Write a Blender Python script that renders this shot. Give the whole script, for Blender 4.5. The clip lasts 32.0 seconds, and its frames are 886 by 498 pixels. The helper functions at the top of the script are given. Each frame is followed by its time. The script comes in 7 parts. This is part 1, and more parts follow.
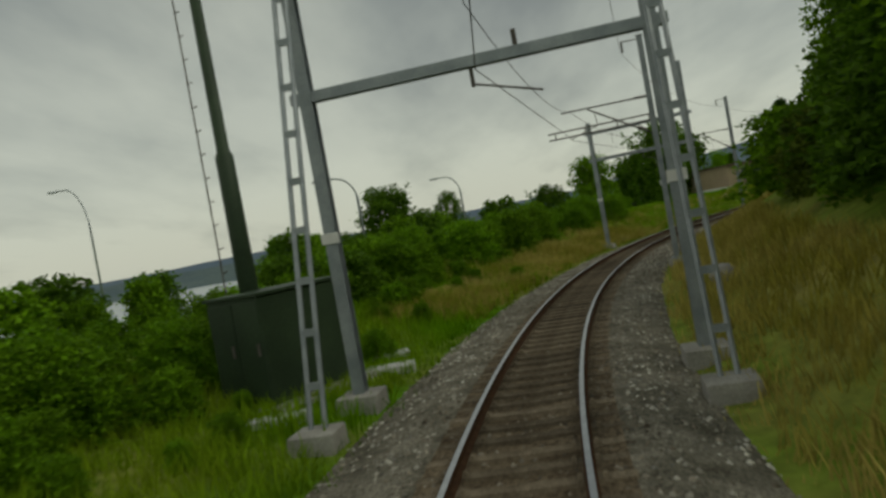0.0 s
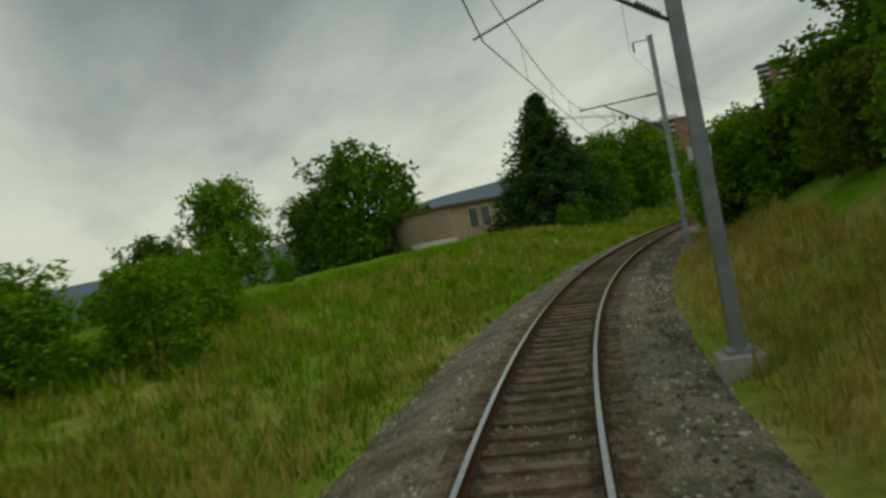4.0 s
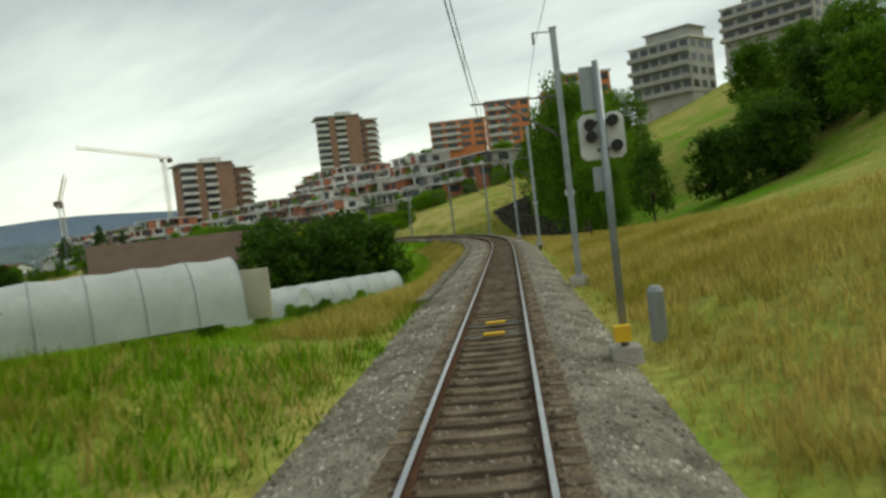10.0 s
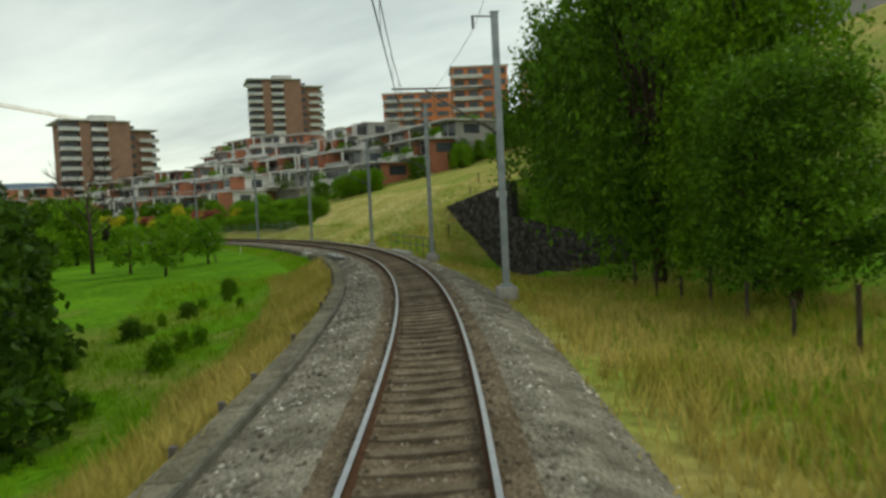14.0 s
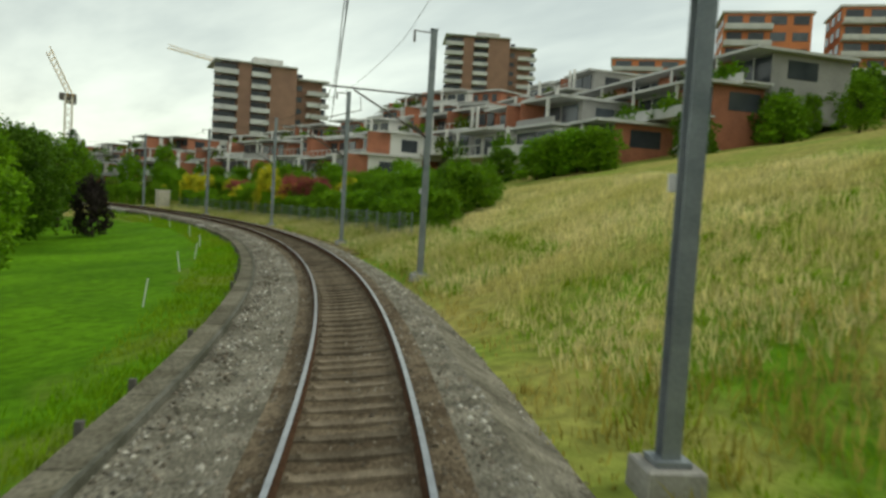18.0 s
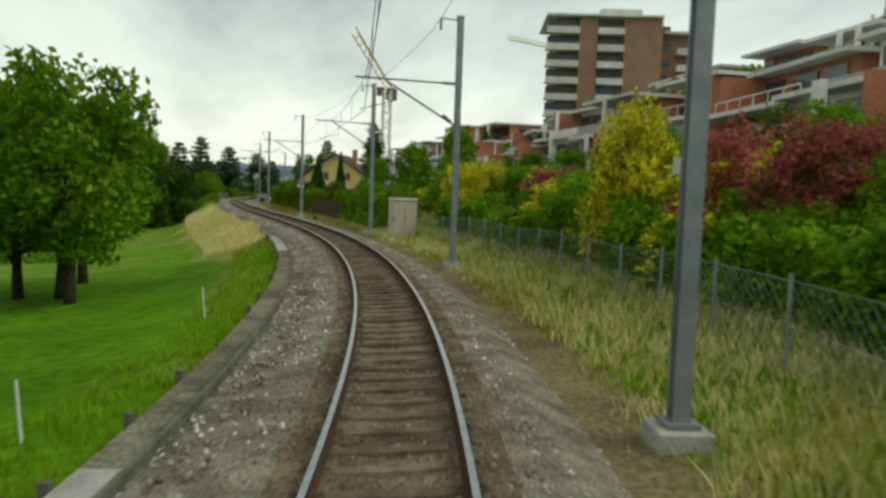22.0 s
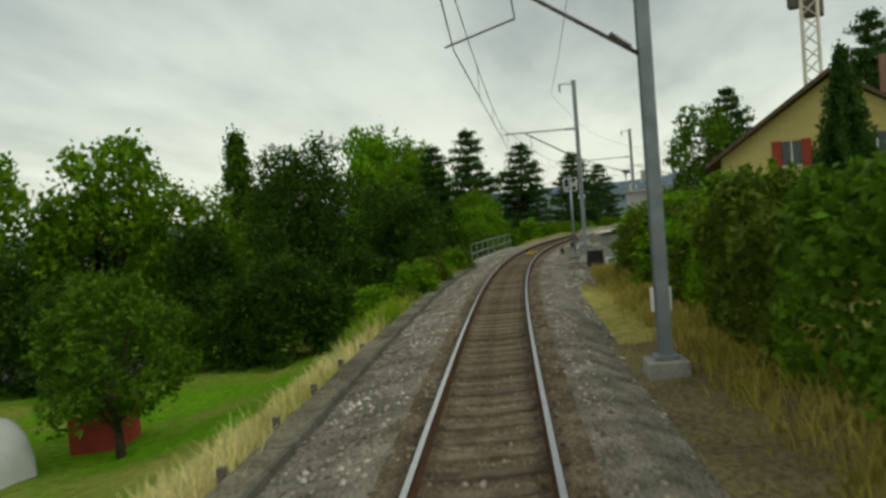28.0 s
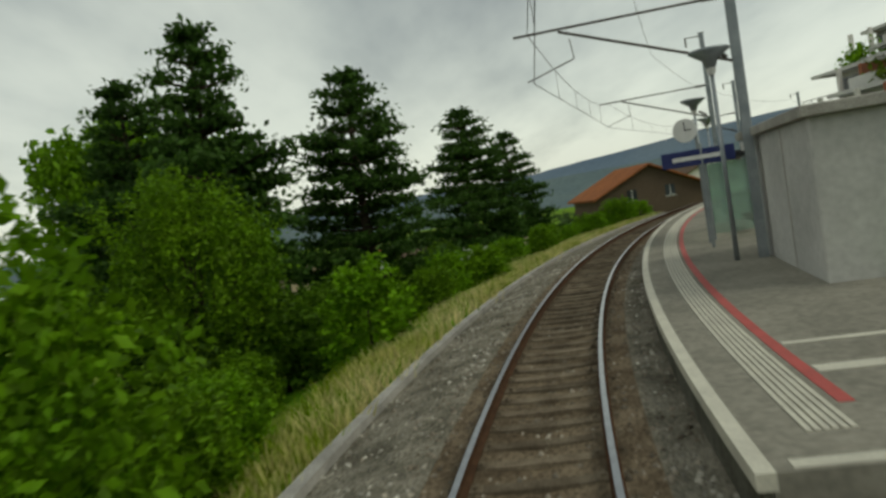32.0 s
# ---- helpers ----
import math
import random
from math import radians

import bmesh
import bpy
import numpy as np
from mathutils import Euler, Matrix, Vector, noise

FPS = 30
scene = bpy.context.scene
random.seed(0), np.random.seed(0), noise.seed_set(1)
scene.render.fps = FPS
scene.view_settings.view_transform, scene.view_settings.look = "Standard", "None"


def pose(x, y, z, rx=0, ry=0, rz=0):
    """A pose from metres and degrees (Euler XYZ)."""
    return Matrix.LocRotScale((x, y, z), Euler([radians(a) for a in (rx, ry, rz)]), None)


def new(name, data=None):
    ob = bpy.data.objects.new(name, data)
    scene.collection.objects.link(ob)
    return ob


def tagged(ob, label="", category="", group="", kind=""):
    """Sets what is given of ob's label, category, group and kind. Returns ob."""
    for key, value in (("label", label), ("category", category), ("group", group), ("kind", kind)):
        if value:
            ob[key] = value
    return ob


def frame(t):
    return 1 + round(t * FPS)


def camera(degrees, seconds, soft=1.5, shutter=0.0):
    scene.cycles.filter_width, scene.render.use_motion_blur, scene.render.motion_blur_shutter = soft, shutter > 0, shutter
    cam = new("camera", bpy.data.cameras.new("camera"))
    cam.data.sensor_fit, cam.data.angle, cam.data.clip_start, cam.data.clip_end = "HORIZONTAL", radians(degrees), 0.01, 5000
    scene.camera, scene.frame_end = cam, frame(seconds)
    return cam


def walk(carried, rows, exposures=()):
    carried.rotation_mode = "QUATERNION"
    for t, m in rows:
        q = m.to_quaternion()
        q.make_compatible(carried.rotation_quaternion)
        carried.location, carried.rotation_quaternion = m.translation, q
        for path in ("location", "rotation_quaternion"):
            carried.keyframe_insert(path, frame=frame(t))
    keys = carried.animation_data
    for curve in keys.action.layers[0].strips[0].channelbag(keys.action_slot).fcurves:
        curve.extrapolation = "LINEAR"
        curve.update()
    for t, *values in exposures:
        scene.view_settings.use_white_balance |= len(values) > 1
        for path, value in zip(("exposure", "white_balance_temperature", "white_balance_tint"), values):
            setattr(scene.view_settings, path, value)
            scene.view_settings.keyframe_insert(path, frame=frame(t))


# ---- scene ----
# The camera rides in the front of a train: seconds, place, turn.
cam = camera(60.74, 32.0, soft=2.9, shutter=0.18)
ROWS = [
    (0.0, 0.529, 0.000, 2.591, 88.75, 10.26, 3.77),
    (0.5, 0.751, 6.369, 2.590, 88.08, 8.87, 1.52),
    (1.0, 1.370, 12.720, 2.589, 87.79, 10.04, -1.14),
    (1.5, 2.339, 19.035, 2.588, 88.04, 10.84, -3.89),
    (2.0, 3.629, 25.296, 2.586, 88.47, 11.19, -6.91),
    (2.5, 5.244, 31.493, 2.583, 88.63, 10.80, -9.73),
    (3.0, 7.199, 37.619, 2.581, 88.24, 10.47, -13.07),
    (3.5, 9.481, 43.658, 2.579, 88.62, 10.68, -16.17),
    (4.0, 12.088, 49.592, 2.574, 88.65, 11.23, -19.04),
    (4.5, 15.002, 55.419, 2.569, 88.68, 11.78, -21.85),
    (5.0, 18.219, 61.132, 2.563, 88.71, 12.33, -24.66),
    (5.5, 21.738, 66.713, 2.558, 88.74, 12.88, -27.53),
    (6.0, 25.547, 72.151, 2.556, 87.67, 12.21, -30.24),
    (6.5, 29.650, 77.416, 2.558, 88.08, 12.27, -33.08),
    (7.0, 34.048, 82.478, 2.559, 87.99, 11.91, -36.49),
    (7.5, 38.732, 87.320, 2.561, 88.06, 11.61, -39.52),
    (8.0, 43.684, 91.936, 2.564, 87.81, 11.51, -42.43),
    (8.5, 48.867, 96.327, 2.570, 88.10, 11.12, -45.26),
    (9.0, 54.234, 100.509, 2.575, 87.98, 10.38, -47.83),
    (9.5, 59.743, 104.521, 2.580, 87.80, 8.59, -49.91),
    (10.0, 65.358, 108.403, 2.585, 87.70, 6.60, -51.95),
    (10.5, 71.046, 112.201, 2.588, 87.86, 5.53, -52.84),
    (11.0, 76.777, 115.964, 2.591, 87.93, 4.90, -53.67),
    (11.5, 82.527, 119.725, 2.593, 87.69, 3.72, -54.07),
    (12.0, 88.288, 123.493, 2.595, 87.84, 2.82, -54.11),
    (12.5, 94.071, 127.274, 2.596, 86.84, 3.19, -54.29),
    (13.0, 99.887, 131.079, 2.596, 87.13, 3.69, -54.71),
    (13.5, 105.734, 134.913, 2.596, 87.09, 3.47, -54.94),
    (14.0, 111.592, 138.809, 2.597, 86.97, 2.83, -54.79),
    (14.5, 117.430, 142.816, 2.601, 86.85, 2.20, -54.14),
    (15.0, 123.214, 146.977, 2.605, 86.73, 1.56, -52.92),
    (15.5, 128.900, 151.345, 2.608, 86.61, 0.92, -51.24),
    (16.0, 134.440, 155.964, 2.613, 86.55, 0.11, -49.31),
    (16.5, 139.779, 160.852, 2.618, 85.88, -0.92, -46.01),
    (17.0, 144.877, 166.000, 2.623, 86.63, -1.96, -42.61),
    (17.5, 149.704, 171.413, 2.627, 85.81, -3.10, -40.39),
    (18.0, 154.239, 177.083, 2.630, 86.49, -3.52, -39.62),
    (18.5, 158.468, 182.970, 2.630, 86.02, -2.11, -33.10),
    (19.0, 162.397, 189.030, 2.631, 86.03, -2.92, -30.69),
    (19.5, 166.032, 195.243, 2.632, 86.39, -2.70, -28.77),
    (20.0, 169.359, 201.597, 2.630, 86.20, -2.42, -26.29),
    (20.5, 172.364, 208.086, 2.628, 86.41, -2.66, -23.12),
    (21.0, 175.040, 214.698, 2.624, 86.10, -2.76, -21.05),
    (21.5, 177.381, 221.416, 2.621, 86.04, -2.21, -17.03),
    (22.0, 179.364, 228.229, 2.619, 85.54, -2.00, -13.63),
    (22.5, 180.976, 235.108, 2.618, 86.03, -2.17, -11.50),
    (23.0, 182.213, 242.019, 2.616, 86.20, -1.56, -7.88),
    (23.5, 183.080, 248.940, 2.615, 86.43, -1.98, -4.27),
    (24.0, 183.591, 255.852, 2.613, 86.54, -1.72, -0.93),
    (24.5, 183.760, 262.739, 2.612, 86.26, -1.59, 2.06),
    (25.0, 183.605, 269.587, 2.611, 86.42, -1.24, 4.43),
    (25.5, 183.165, 276.382, 2.610, 86.43, -0.38, 7.12),
    (26.0, 182.497, 283.115, 2.610, 86.62, 0.55, 8.86),
    (26.5, 181.681, 289.789, 2.611, 86.81, 1.48, 9.82),
    (27.0, 180.822, 296.413, 2.612, 87.00, 2.40, 10.01),
    (27.5, 179.988, 302.998, 2.613, 87.19, 3.33, 9.77),
    (28.0, 179.236, 309.553, 2.612, 87.47, 4.71, 10.15),
    (28.5, 178.592, 316.088, 2.607, 87.69, 5.19, 10.34),
    (29.0, 178.007, 322.605, 2.601, 87.01, 4.81, 10.77),
    (29.5, 177.476, 329.098, 2.595, 86.08, 4.85, 10.36),
    (30.0, 177.034, 335.569, 2.589, 86.07, 5.84, 8.91),
    (30.5, 176.685, 342.035, 2.591, 86.55, 6.54, 7.38),
    (31.0, 176.530, 348.517, 2.593, 86.51, 8.43, 5.77),
    (31.5, 176.633, 355.010, 2.595, 86.47, 9.08, 3.69),
    (32.0, 177.049, 361.501, 2.597, 87.13, 8.99, 0.46),
]
EXPOSURES = [(0.0, -0.75, 7200, -1), (1.5, -0.75, 7200, -1), (3.0, -0.52, 7200, -1), (5.0, -0.48, 7200, -1), (6.5, -0.22, 7150, -1), (8.0, 0.15, 7050, -1), (9.5, 0.2, 6950, -1), (12.6, 0.14, 6900, -2), (16.0, 0.22, 6900, -3), (20.0, 0.2, 6900, -3), (23.0, 0.1, 6950, -3), (25.0, 0.05, 6950, -2), (28.0, -0.12, 7000, -1), (30.0, -0.24, 7000, -1), (32.0, -0.26, 7000, -1)]
walk(cam, [(t, pose(x, y, z, rx, ry, rz)) for t, x, y, z, rx, ry, rz in ROWS], EXPOSURES)

# The railway's axis: curvature (per km) every 14 m from -10 m, cant (per cent, left side high) every 28 m.
CURVE = [-13.12, -10.22, -7.58, -8.46, -7.77, -7.40, -7.76, -8.01, -7.69, -5.29, -2.65, -0.30, 0.27, -0.11, 1.41, 4.16, 6.14, 7.06, 7.94, 6.08, 7.17, 6.80, 7.25, 7.65, 7.24, 6.86, 4.35, -0.10, -2.08, -0.88, -3.03, -6.30, -8.85, -6.96, -6.63, -6.67, -6.60, -6.45, -6.24, -5.97, -5.66, -5.33, -4.98, -4.61, -4.23, -3.85, -3.47]
CANT = [-0.63, 0.07, 1.87, 5.47, 4.48, 0.91, -1.29, -1.51, -4.61, -10.05, -10.85, -6.95, -5.45, -4.20, -5.38, -0.00, -1.00, -0.50, -0.50, -0.50, -0.50, -0.50, -0.50, -0.50]

S0, S1 = -10.0, 640.0
SS = np.arange(S0, S1, 1.0)
_k = np.interp(SS, S0 + 14.0 * np.arange(len(CURVE)), CURVE) * 1e-3
TH = np.concatenate([[0], np.cumsum((_k[1:] + _k[:-1]) / 2)])
TH -= TH[10]
_d = np.stack([-np.sin(TH), np.cos(TH)], 1)
AX = np.concatenate([[[0, 0]], np.cumsum((_d[1:] + _d[:-1]) / 2, 0)])
AX -= AX[10]
CT = np.interp(SS, S0 + 28.0 * np.arange(len(CANT)), CANT) * 1e-2


def heading(s):
    return np.interp(s, SS, TH)


def on_track(s, lat, z=0.0, tilt=False):
    """World places from the way along the railway, the offset to its left and the height over the rails."""
    s, lat, z = np.broadcast_arrays(np.asarray(s, float), np.asarray(lat, float), np.asarray(z, float))
    th = np.interp(s, SS, TH)
    over = np.minimum(s - SS[0], 0) + np.maximum(s - SS[-1], 0)
    x = np.interp(s, SS, AX[:, 0]) - np.sin(th) * over - np.cos(th) * lat
    y = np.interp(s, SS, AX[:, 1]) + np.cos(th) * over - np.sin(th) * lat
    if tilt:
        z = z + lat * np.tan(np.interp(s, SS, CT))
    return np.stack([x, y, z], -1)


def spot(s, lat, z=0.0):
    return Vector(on_track(s, lat, z))


# ---- world and light: an overcast day ----
world = bpy.data.worlds.new("world")
scene.world = world
world.use_nodes = True
SUN_HIGH, SUN_TURN = radians(42), radians(250)


def build_sky():
    nt = world.node_tree
    nt.nodes.clear()
    n, l = nt.nodes.new, nt.links.new
    out, bg = n("ShaderNodeOutputWorld"), n("ShaderNodeBackground")
    sky = n("ShaderNodeTexSky")
    sky.sky_type, sky.sun_disc, sky.sun_elevation, sky.sun_rotation = "NISHITA", False, SUN_HIGH, SUN_TURN
    sky.air_density, sky.dust_density = 1.0, 2.0
    tc, sep = n("ShaderNodeTexCoord"), n("ShaderNodeSeparateXYZ")
    l(tc.outputs["Generated"], sep.inputs[0])
    up = n("ShaderNodeMath")
    up.operation = "ADD"
    up.inputs[1].default_value = 0.16
    l(sep.outputs[2], up.inputs[0])
    lift = n("ShaderNodeMath")
    lift.operation = "MAXIMUM"
    lift.inputs[1].default_value = 0.05
    l(up.outputs[0], lift.inputs[0])
    flat = n("ShaderNodeVectorMath")
    flat.operation = "DIVIDE"
    comb = n("ShaderNodeCombineXYZ")
    for i in range(3):
        l(lift.outputs[0], comb.inputs[i])
    l(tc.outputs["Generated"], flat.inputs[0])
    l(comb.outputs[0], flat.inputs[1])
    mp = n("ShaderNodeMapping")
    mp.inputs["Scale"].default_value = (1.0, 0.4, 0.0)
    mp.inputs["Rotation"].default_value = (0, 0, 0.5)
    l(flat.outputs[0], mp.inputs[0])
    big, small = n("ShaderNodeTexNoise"), n("ShaderNodeTexNoise")
    for t, s, d, r in ((big, 0.62, 4, 0.5), (small, 1.7, 5, 0.55)):
        t.inputs["Scale"].default_value, t.inputs["Detail"].default_value, t.inputs["Roughness"].default_value = s, d, r
        l(mp.outputs[0], t.inputs["Vector"])
    mix = n("ShaderNodeMix")
    mix.inputs[0].default_value = 0.3
    l(big.outputs[0], mix.inputs[2])
    l(small.outputs[0], mix.inputs[3])
    ramp = n("ShaderNodeValToRGB")
    e = ramp.color_ramp.elements
    e[0].position, e[0].color = 0.41, (0.205, 0.218, 0.24, 1)
    e[1].position, e[1].color = 0.59, (0.62, 0.64, 0.62, 1)
    m = ramp.color_ramp.elements.new(0.5)
    m.color = (0.37, 0.392, 0.40, 1)
    l(mix.outputs[0], ramp.inputs[0])
    # a brighter strip of sky low down
    low = n("ShaderNodeValToRGB")
    q = low.color_ramp.elements
    q[0].position, q[0].color = 0.03, (2.2, 2.2, 2.2, 1)
    q[1].position, q[1].color = 0.34, (0, 0, 0, 1)
    f = low.color_ramp.elements.new(0.13)
    f.color = (1.25, 1.25, 1.25, 1)
    l(sep.outputs[2], low.inputs[0])
    pale = n("ShaderNodeMix")
    pale.data_type = "RGBA"
    pale.inputs[7].default_value = (0.80, 0.815, 0.78, 1)
    fac = n("ShaderNodeMath")
    fac.operation = "MULTIPLY"
    l(low.outputs[0], fac.inputs[0])
    l(small.outputs[0], fac.inputs[1])
    l(fac.outputs[0], pale.inputs[0])
    l(ramp.outputs[0], pale.inputs[6])
    add = n("ShaderNodeMix")
    add.data_type, add.blend_type = "RGBA", "ADD"
    add.inputs[0].default_value = 0.03
    l(pale.outputs[2], add.inputs[6])
    l(sky.outputs[0], add.inputs[7])
    l(add.outputs[2], bg.inputs[0])
    bg.inputs[1].default_value = 1.0
    l(bg.outputs[0], out.inputs[0])


build_sky()
sun = new("sun", bpy.data.lights.new("sun", "SUN"))
sun.data.energy, sun.data.angle, sun.data.color = 1.6, radians(32), (1.0, 0.97, 0.92)
sun.rotation_euler = (radians(48), 0, radians(70))

# ---- materials ----
MATS = {}


def material(name, base, second=None, scale=3.0, rough=0.8, metal=0.0, bump=0.0, bump_scale=None, fine=0.15, island=0.0,
             object_random=0.0, translucent=0.0, mask=None, third=None, spread=(0.35, 0.65)):
    """A procedural surface: two colours at one scale, fine grain at another, relief, and chance per piece."""
    if name in MATS:
        return MATS[name]
    m = bpy.data.materials.new(name)
    MATS[name] = m
    m.use_nodes = True
    nt = m.node_tree
    b = nt.nodes["Principled BSDF"]
    n, l = nt.nodes.new, nt.links.new
    b.inputs["Roughness"].default_value, b.inputs["Metallic"].default_value = rough, metal
    b.inputs["Specular IOR Level"].default_value = 0.03 if rough >= 0.85 and not metal else 0.12 if translucent else 0.3
    tc = n("ShaderNodeTexCoord")
    second = second or tuple(0.75 * v for v in base)
    big = n("ShaderNodeTexNoise")
    big.inputs["Scale"].default_value, big.inputs["Detail"].default_value = scale, 5
    l(tc.outputs["Object"], big.inputs["Vector"])
    ramp = n("ShaderNodeMapRange")
    ramp.inputs["From Min"].default_value, ramp.inputs["From Max"].default_value = spread
    l(big.outputs[0], ramp.inputs[0])
    mix = n("ShaderNodeMix")
    mix.data_type = "RGBA"
    mix.inputs[6].default_value, mix.inputs[7].default_value = (*base, 1), (*second, 1)
    l(ramp.outputs[0], mix.inputs[0])
    colour = mix.outputs[2]
    if mask:
        at = n("ShaderNodeAttribute")
        at.attribute_name = mask
        wob = n("ShaderNodeMath")
        wob.operation = "MULTIPLY_ADD"
        l(big.outputs[0], wob.inputs[0])
        wob.inputs[1].default_value = 1.9
        wob.inputs[2].default_value = -0.95
        tot = n("ShaderNodeMath")
        tot.operation, tot.use_clamp = "ADD", True
        l(at.outputs["Fac"], tot.inputs[0])
        l(wob.outputs[0], tot.inputs[1])
        mm = n("ShaderNodeMix")
        mm.data_type = "RGBA"
        mm.inputs[7].default_value = (*third, 1)
        l(tot.outputs[0], mm.inputs[0])
        l(colour, mm.inputs[6])
        colour = mm.outputs[2]
    grain = n("ShaderNodeTexNoise")
    grain.inputs["Scale"].default_value, grain.inputs["Detail"].default_value = scale * 14, 4
    l(tc.outputs["Object"], grain.inputs["Vector"])
    chance = []
    gr = n("ShaderNodeMapRange")
    gr.inputs["From Min"].default_value, gr.inputs["From Max"].default_value = 0.3, 0.7
    gr.inputs["To Min"].default_value, gr.inputs["To Max"].default_value = 1 - fine, 1 + fine
    l(grain.outputs[0], gr.inputs[0])
    chance.append(gr.outputs[0])
    if island:
        g = n("ShaderNodeNewGeometry")
        r = n("ShaderNodeMapRange")
        r.inputs["To Min"].default_value, r.inputs["To Max"].default_value = 1 - island, 1 + island
        l(g.outputs["Random Per Island"], r.inputs[0])
        chance.append(r.outputs[0])
    if object_random:
        g = n("ShaderNodeObjectInfo")
        r = n("ShaderNodeMapRange")
        r.inputs["To Min"].default_value, r.inputs["To Max"].default_value = 1 - object_random, 1 + object_random
        l(g.outputs["Random"], r.inputs[0])
        chance.append(r.outputs[0])
    for c in chance:
        v = n("ShaderNodeVectorMath")
        v.operation = "SCALE"
        l(colour, v.inputs[0])
        l(c, v.inputs["Scale"])
        colour = v.outputs[0]
    l(colour, b.inputs["Base Color"])
    if bump:
        bt = n("ShaderNodeTexNoise")
        bt.inputs["Scale"].default_value, bt.inputs["Detail"].default_value = bump_scale or scale * 10, 5
        l(tc.outputs["Object"], bt.inputs["Vector"])
        bp = n("ShaderNodeBump")
        bp.inputs["Strength"].default_value, bp.inputs["Distance"].default_value = 0.8, bump
        l(bt.outputs[0], bp.inputs["Height"])
        l(bp.outputs[0], b.inputs["Normal"])
    if translucent:
        tr, ms = n("ShaderNodeBsdfTranslucent"), n("ShaderNodeMixShader")
        l(colour, tr.inputs[0])
        ms.inputs[0].default_value = translucent
        l(b.outputs[0], ms.inputs[1])
        l(tr.outputs[0], ms.inputs[2])
        l(ms.outputs[0], nt.nodes["Material Output"].inputs[0])
    return m


def leaf_mat(name, base, second):
    return material(name, base, second, scale=0.35, rough=0.55, fine=0.12, island=0.45, object_random=0.15, translucent=0.42)


GROUND = material("meadow", (0.108, 0.245, 0.010), (0.064, 0.155, 0.006), scale=0.22, rough=0.95, bump=0.06, bump_scale=9,
                  fine=0.3, mask="dry", third=(0.36, 0.31, 0.095))
BALLAST = material("ballast", (0.20, 0.158, 0.108), (0.10, 0.076, 0.05), scale=1.3, rough=0.95, bump=0.06, bump_scale=17, fine=0.6)
SHOULDER = material("grey_ballast", (0.265, 0.245, 0.195), (0.125, 0.115, 0.088), scale=1.6, rough=0.95, bump=0.06, bump_scale=17, fine=0.6)
GREYSTONE = material("grey_ballast_stone", (0.50, 0.48, 0.42), (0.17, 0.155, 0.12), scale=0.6, rough=0.9, island=0.6)
STONE = material("ballast_stone", (0.3, 0.27, 0.22), (0.14, 0.115, 0.085), scale=0.6, rough=0.9, island=0.5)
RAILTOP = material("polished_rail", (0.62, 0.62, 0.62), (0.5, 0.5, 0.5), scale=6, rough=0.28, metal=1.0, fine=0.08)
RAILWEB = material("rusty_rail", (0.10, 0.055, 0.032), (0.06, 0.035, 0.022), scale=9, rough=0.85, bump=0.002)
TIMBER = material("sleeper_timber", (0.235, 0.195, 0.14), (0.125, 0.10, 0.07), scale=3, rough=0.9, bump=0.012, bump_scale=30, fine=0.35, object_random=0.3, island=0.25)
STEEL = material("galvanised_steel", (0.33, 0.36, 0.38), (0.24, 0.27, 0.29), scale=2.2, rough=0.5, metal=0.55, fine=0.1, bump=0.001, object_random=0.1)
PALESTEEL = material("pale_grey_paint", (0.62, 0.63, 0.62), (0.5, 0.51, 0.5), scale=2.5, rough=0.6, fine=0.1)
OLDSTEEL = material("weathered_steel", (0.17, 0.155, 0.14), (0.11, 0.10, 0.09), scale=2.2, rough=0.7, metal=0.3, fine=0.15)
CONCRETE = material("concrete", (0.40, 0.385, 0.35), (0.28, 0.27, 0.245), scale=1.6, rough=0.9, bump=0.006, fine=0.18, object_random=0.1)
DARKCONC = material("dark_concrete", (0.16, 0.155, 0.13), (0.085, 0.085, 0.065), scale=1.4, rough=0.95, bump=0.01, fine=0.3, object_random=0.15)
DIRTY = material("dirt_covered_concrete", (0.20, 0.185, 0.14), (0.11, 0.10, 0.07), scale=1.3, rough=0.95, bump=0.02, fine=0.45, object_random=0.15)
WALKWAY = material("grey_walkway_panel", (0.33, 0.345, 0.34), (0.27, 0.285, 0.28), scale=0.8, rough=0.7, fine=0.08, object_random=0.1)
PLATFORM = material("worn_pale_asphalt", (0.285, 0.27, 0.225), (0.22, 0.21, 0.175), scale=0.7, rough=0.9, bump=0.004, bump_scale=60, fine=0.2)
PALECONC = material("pale_concrete", (0.60, 0.60, 0.57), (0.47, 0.47, 0.45), scale=0.5, rough=0.85, fine=0.1, object_random=0.12)
WIRE = material("copper_wire", (0.06, 0.055, 0.05), rough=0.6, metal=0.4)
ENAMEL = material("white_enamel", (0.75, 0.75, 0.74), (0.66, 0.66, 0.64), scale=3, rough=0.4, fine=0.05)
BLACK = material("black_paint", (0.015, 0.015, 0.016), (0.022, 0.022, 0.022), rough=0.5)
GREENPAINT = material("dark_green_paint", (0.035, 0.06, 0.03), (0.024, 0.042, 0.022), scale=1.2, rough=0.55, fine=0.15)
BEIGE = material("beige_paint", (0.50, 0.47, 0.36), (0.43, 0.40, 0.31), scale=1.2, rough=0.6, fine=0.07)
YELLOW = material("yellow_paint", (0.75, 0.48, 0.03), (0.65, 0.4, 0.03), scale=3, rough=0.5)
BRICK = material("red_brick", (0.40, 0.165, 0.10), (0.31, 0.135, 0.085), scale=0.6, rough=0.9, fine=0.2, object_random=0.1)
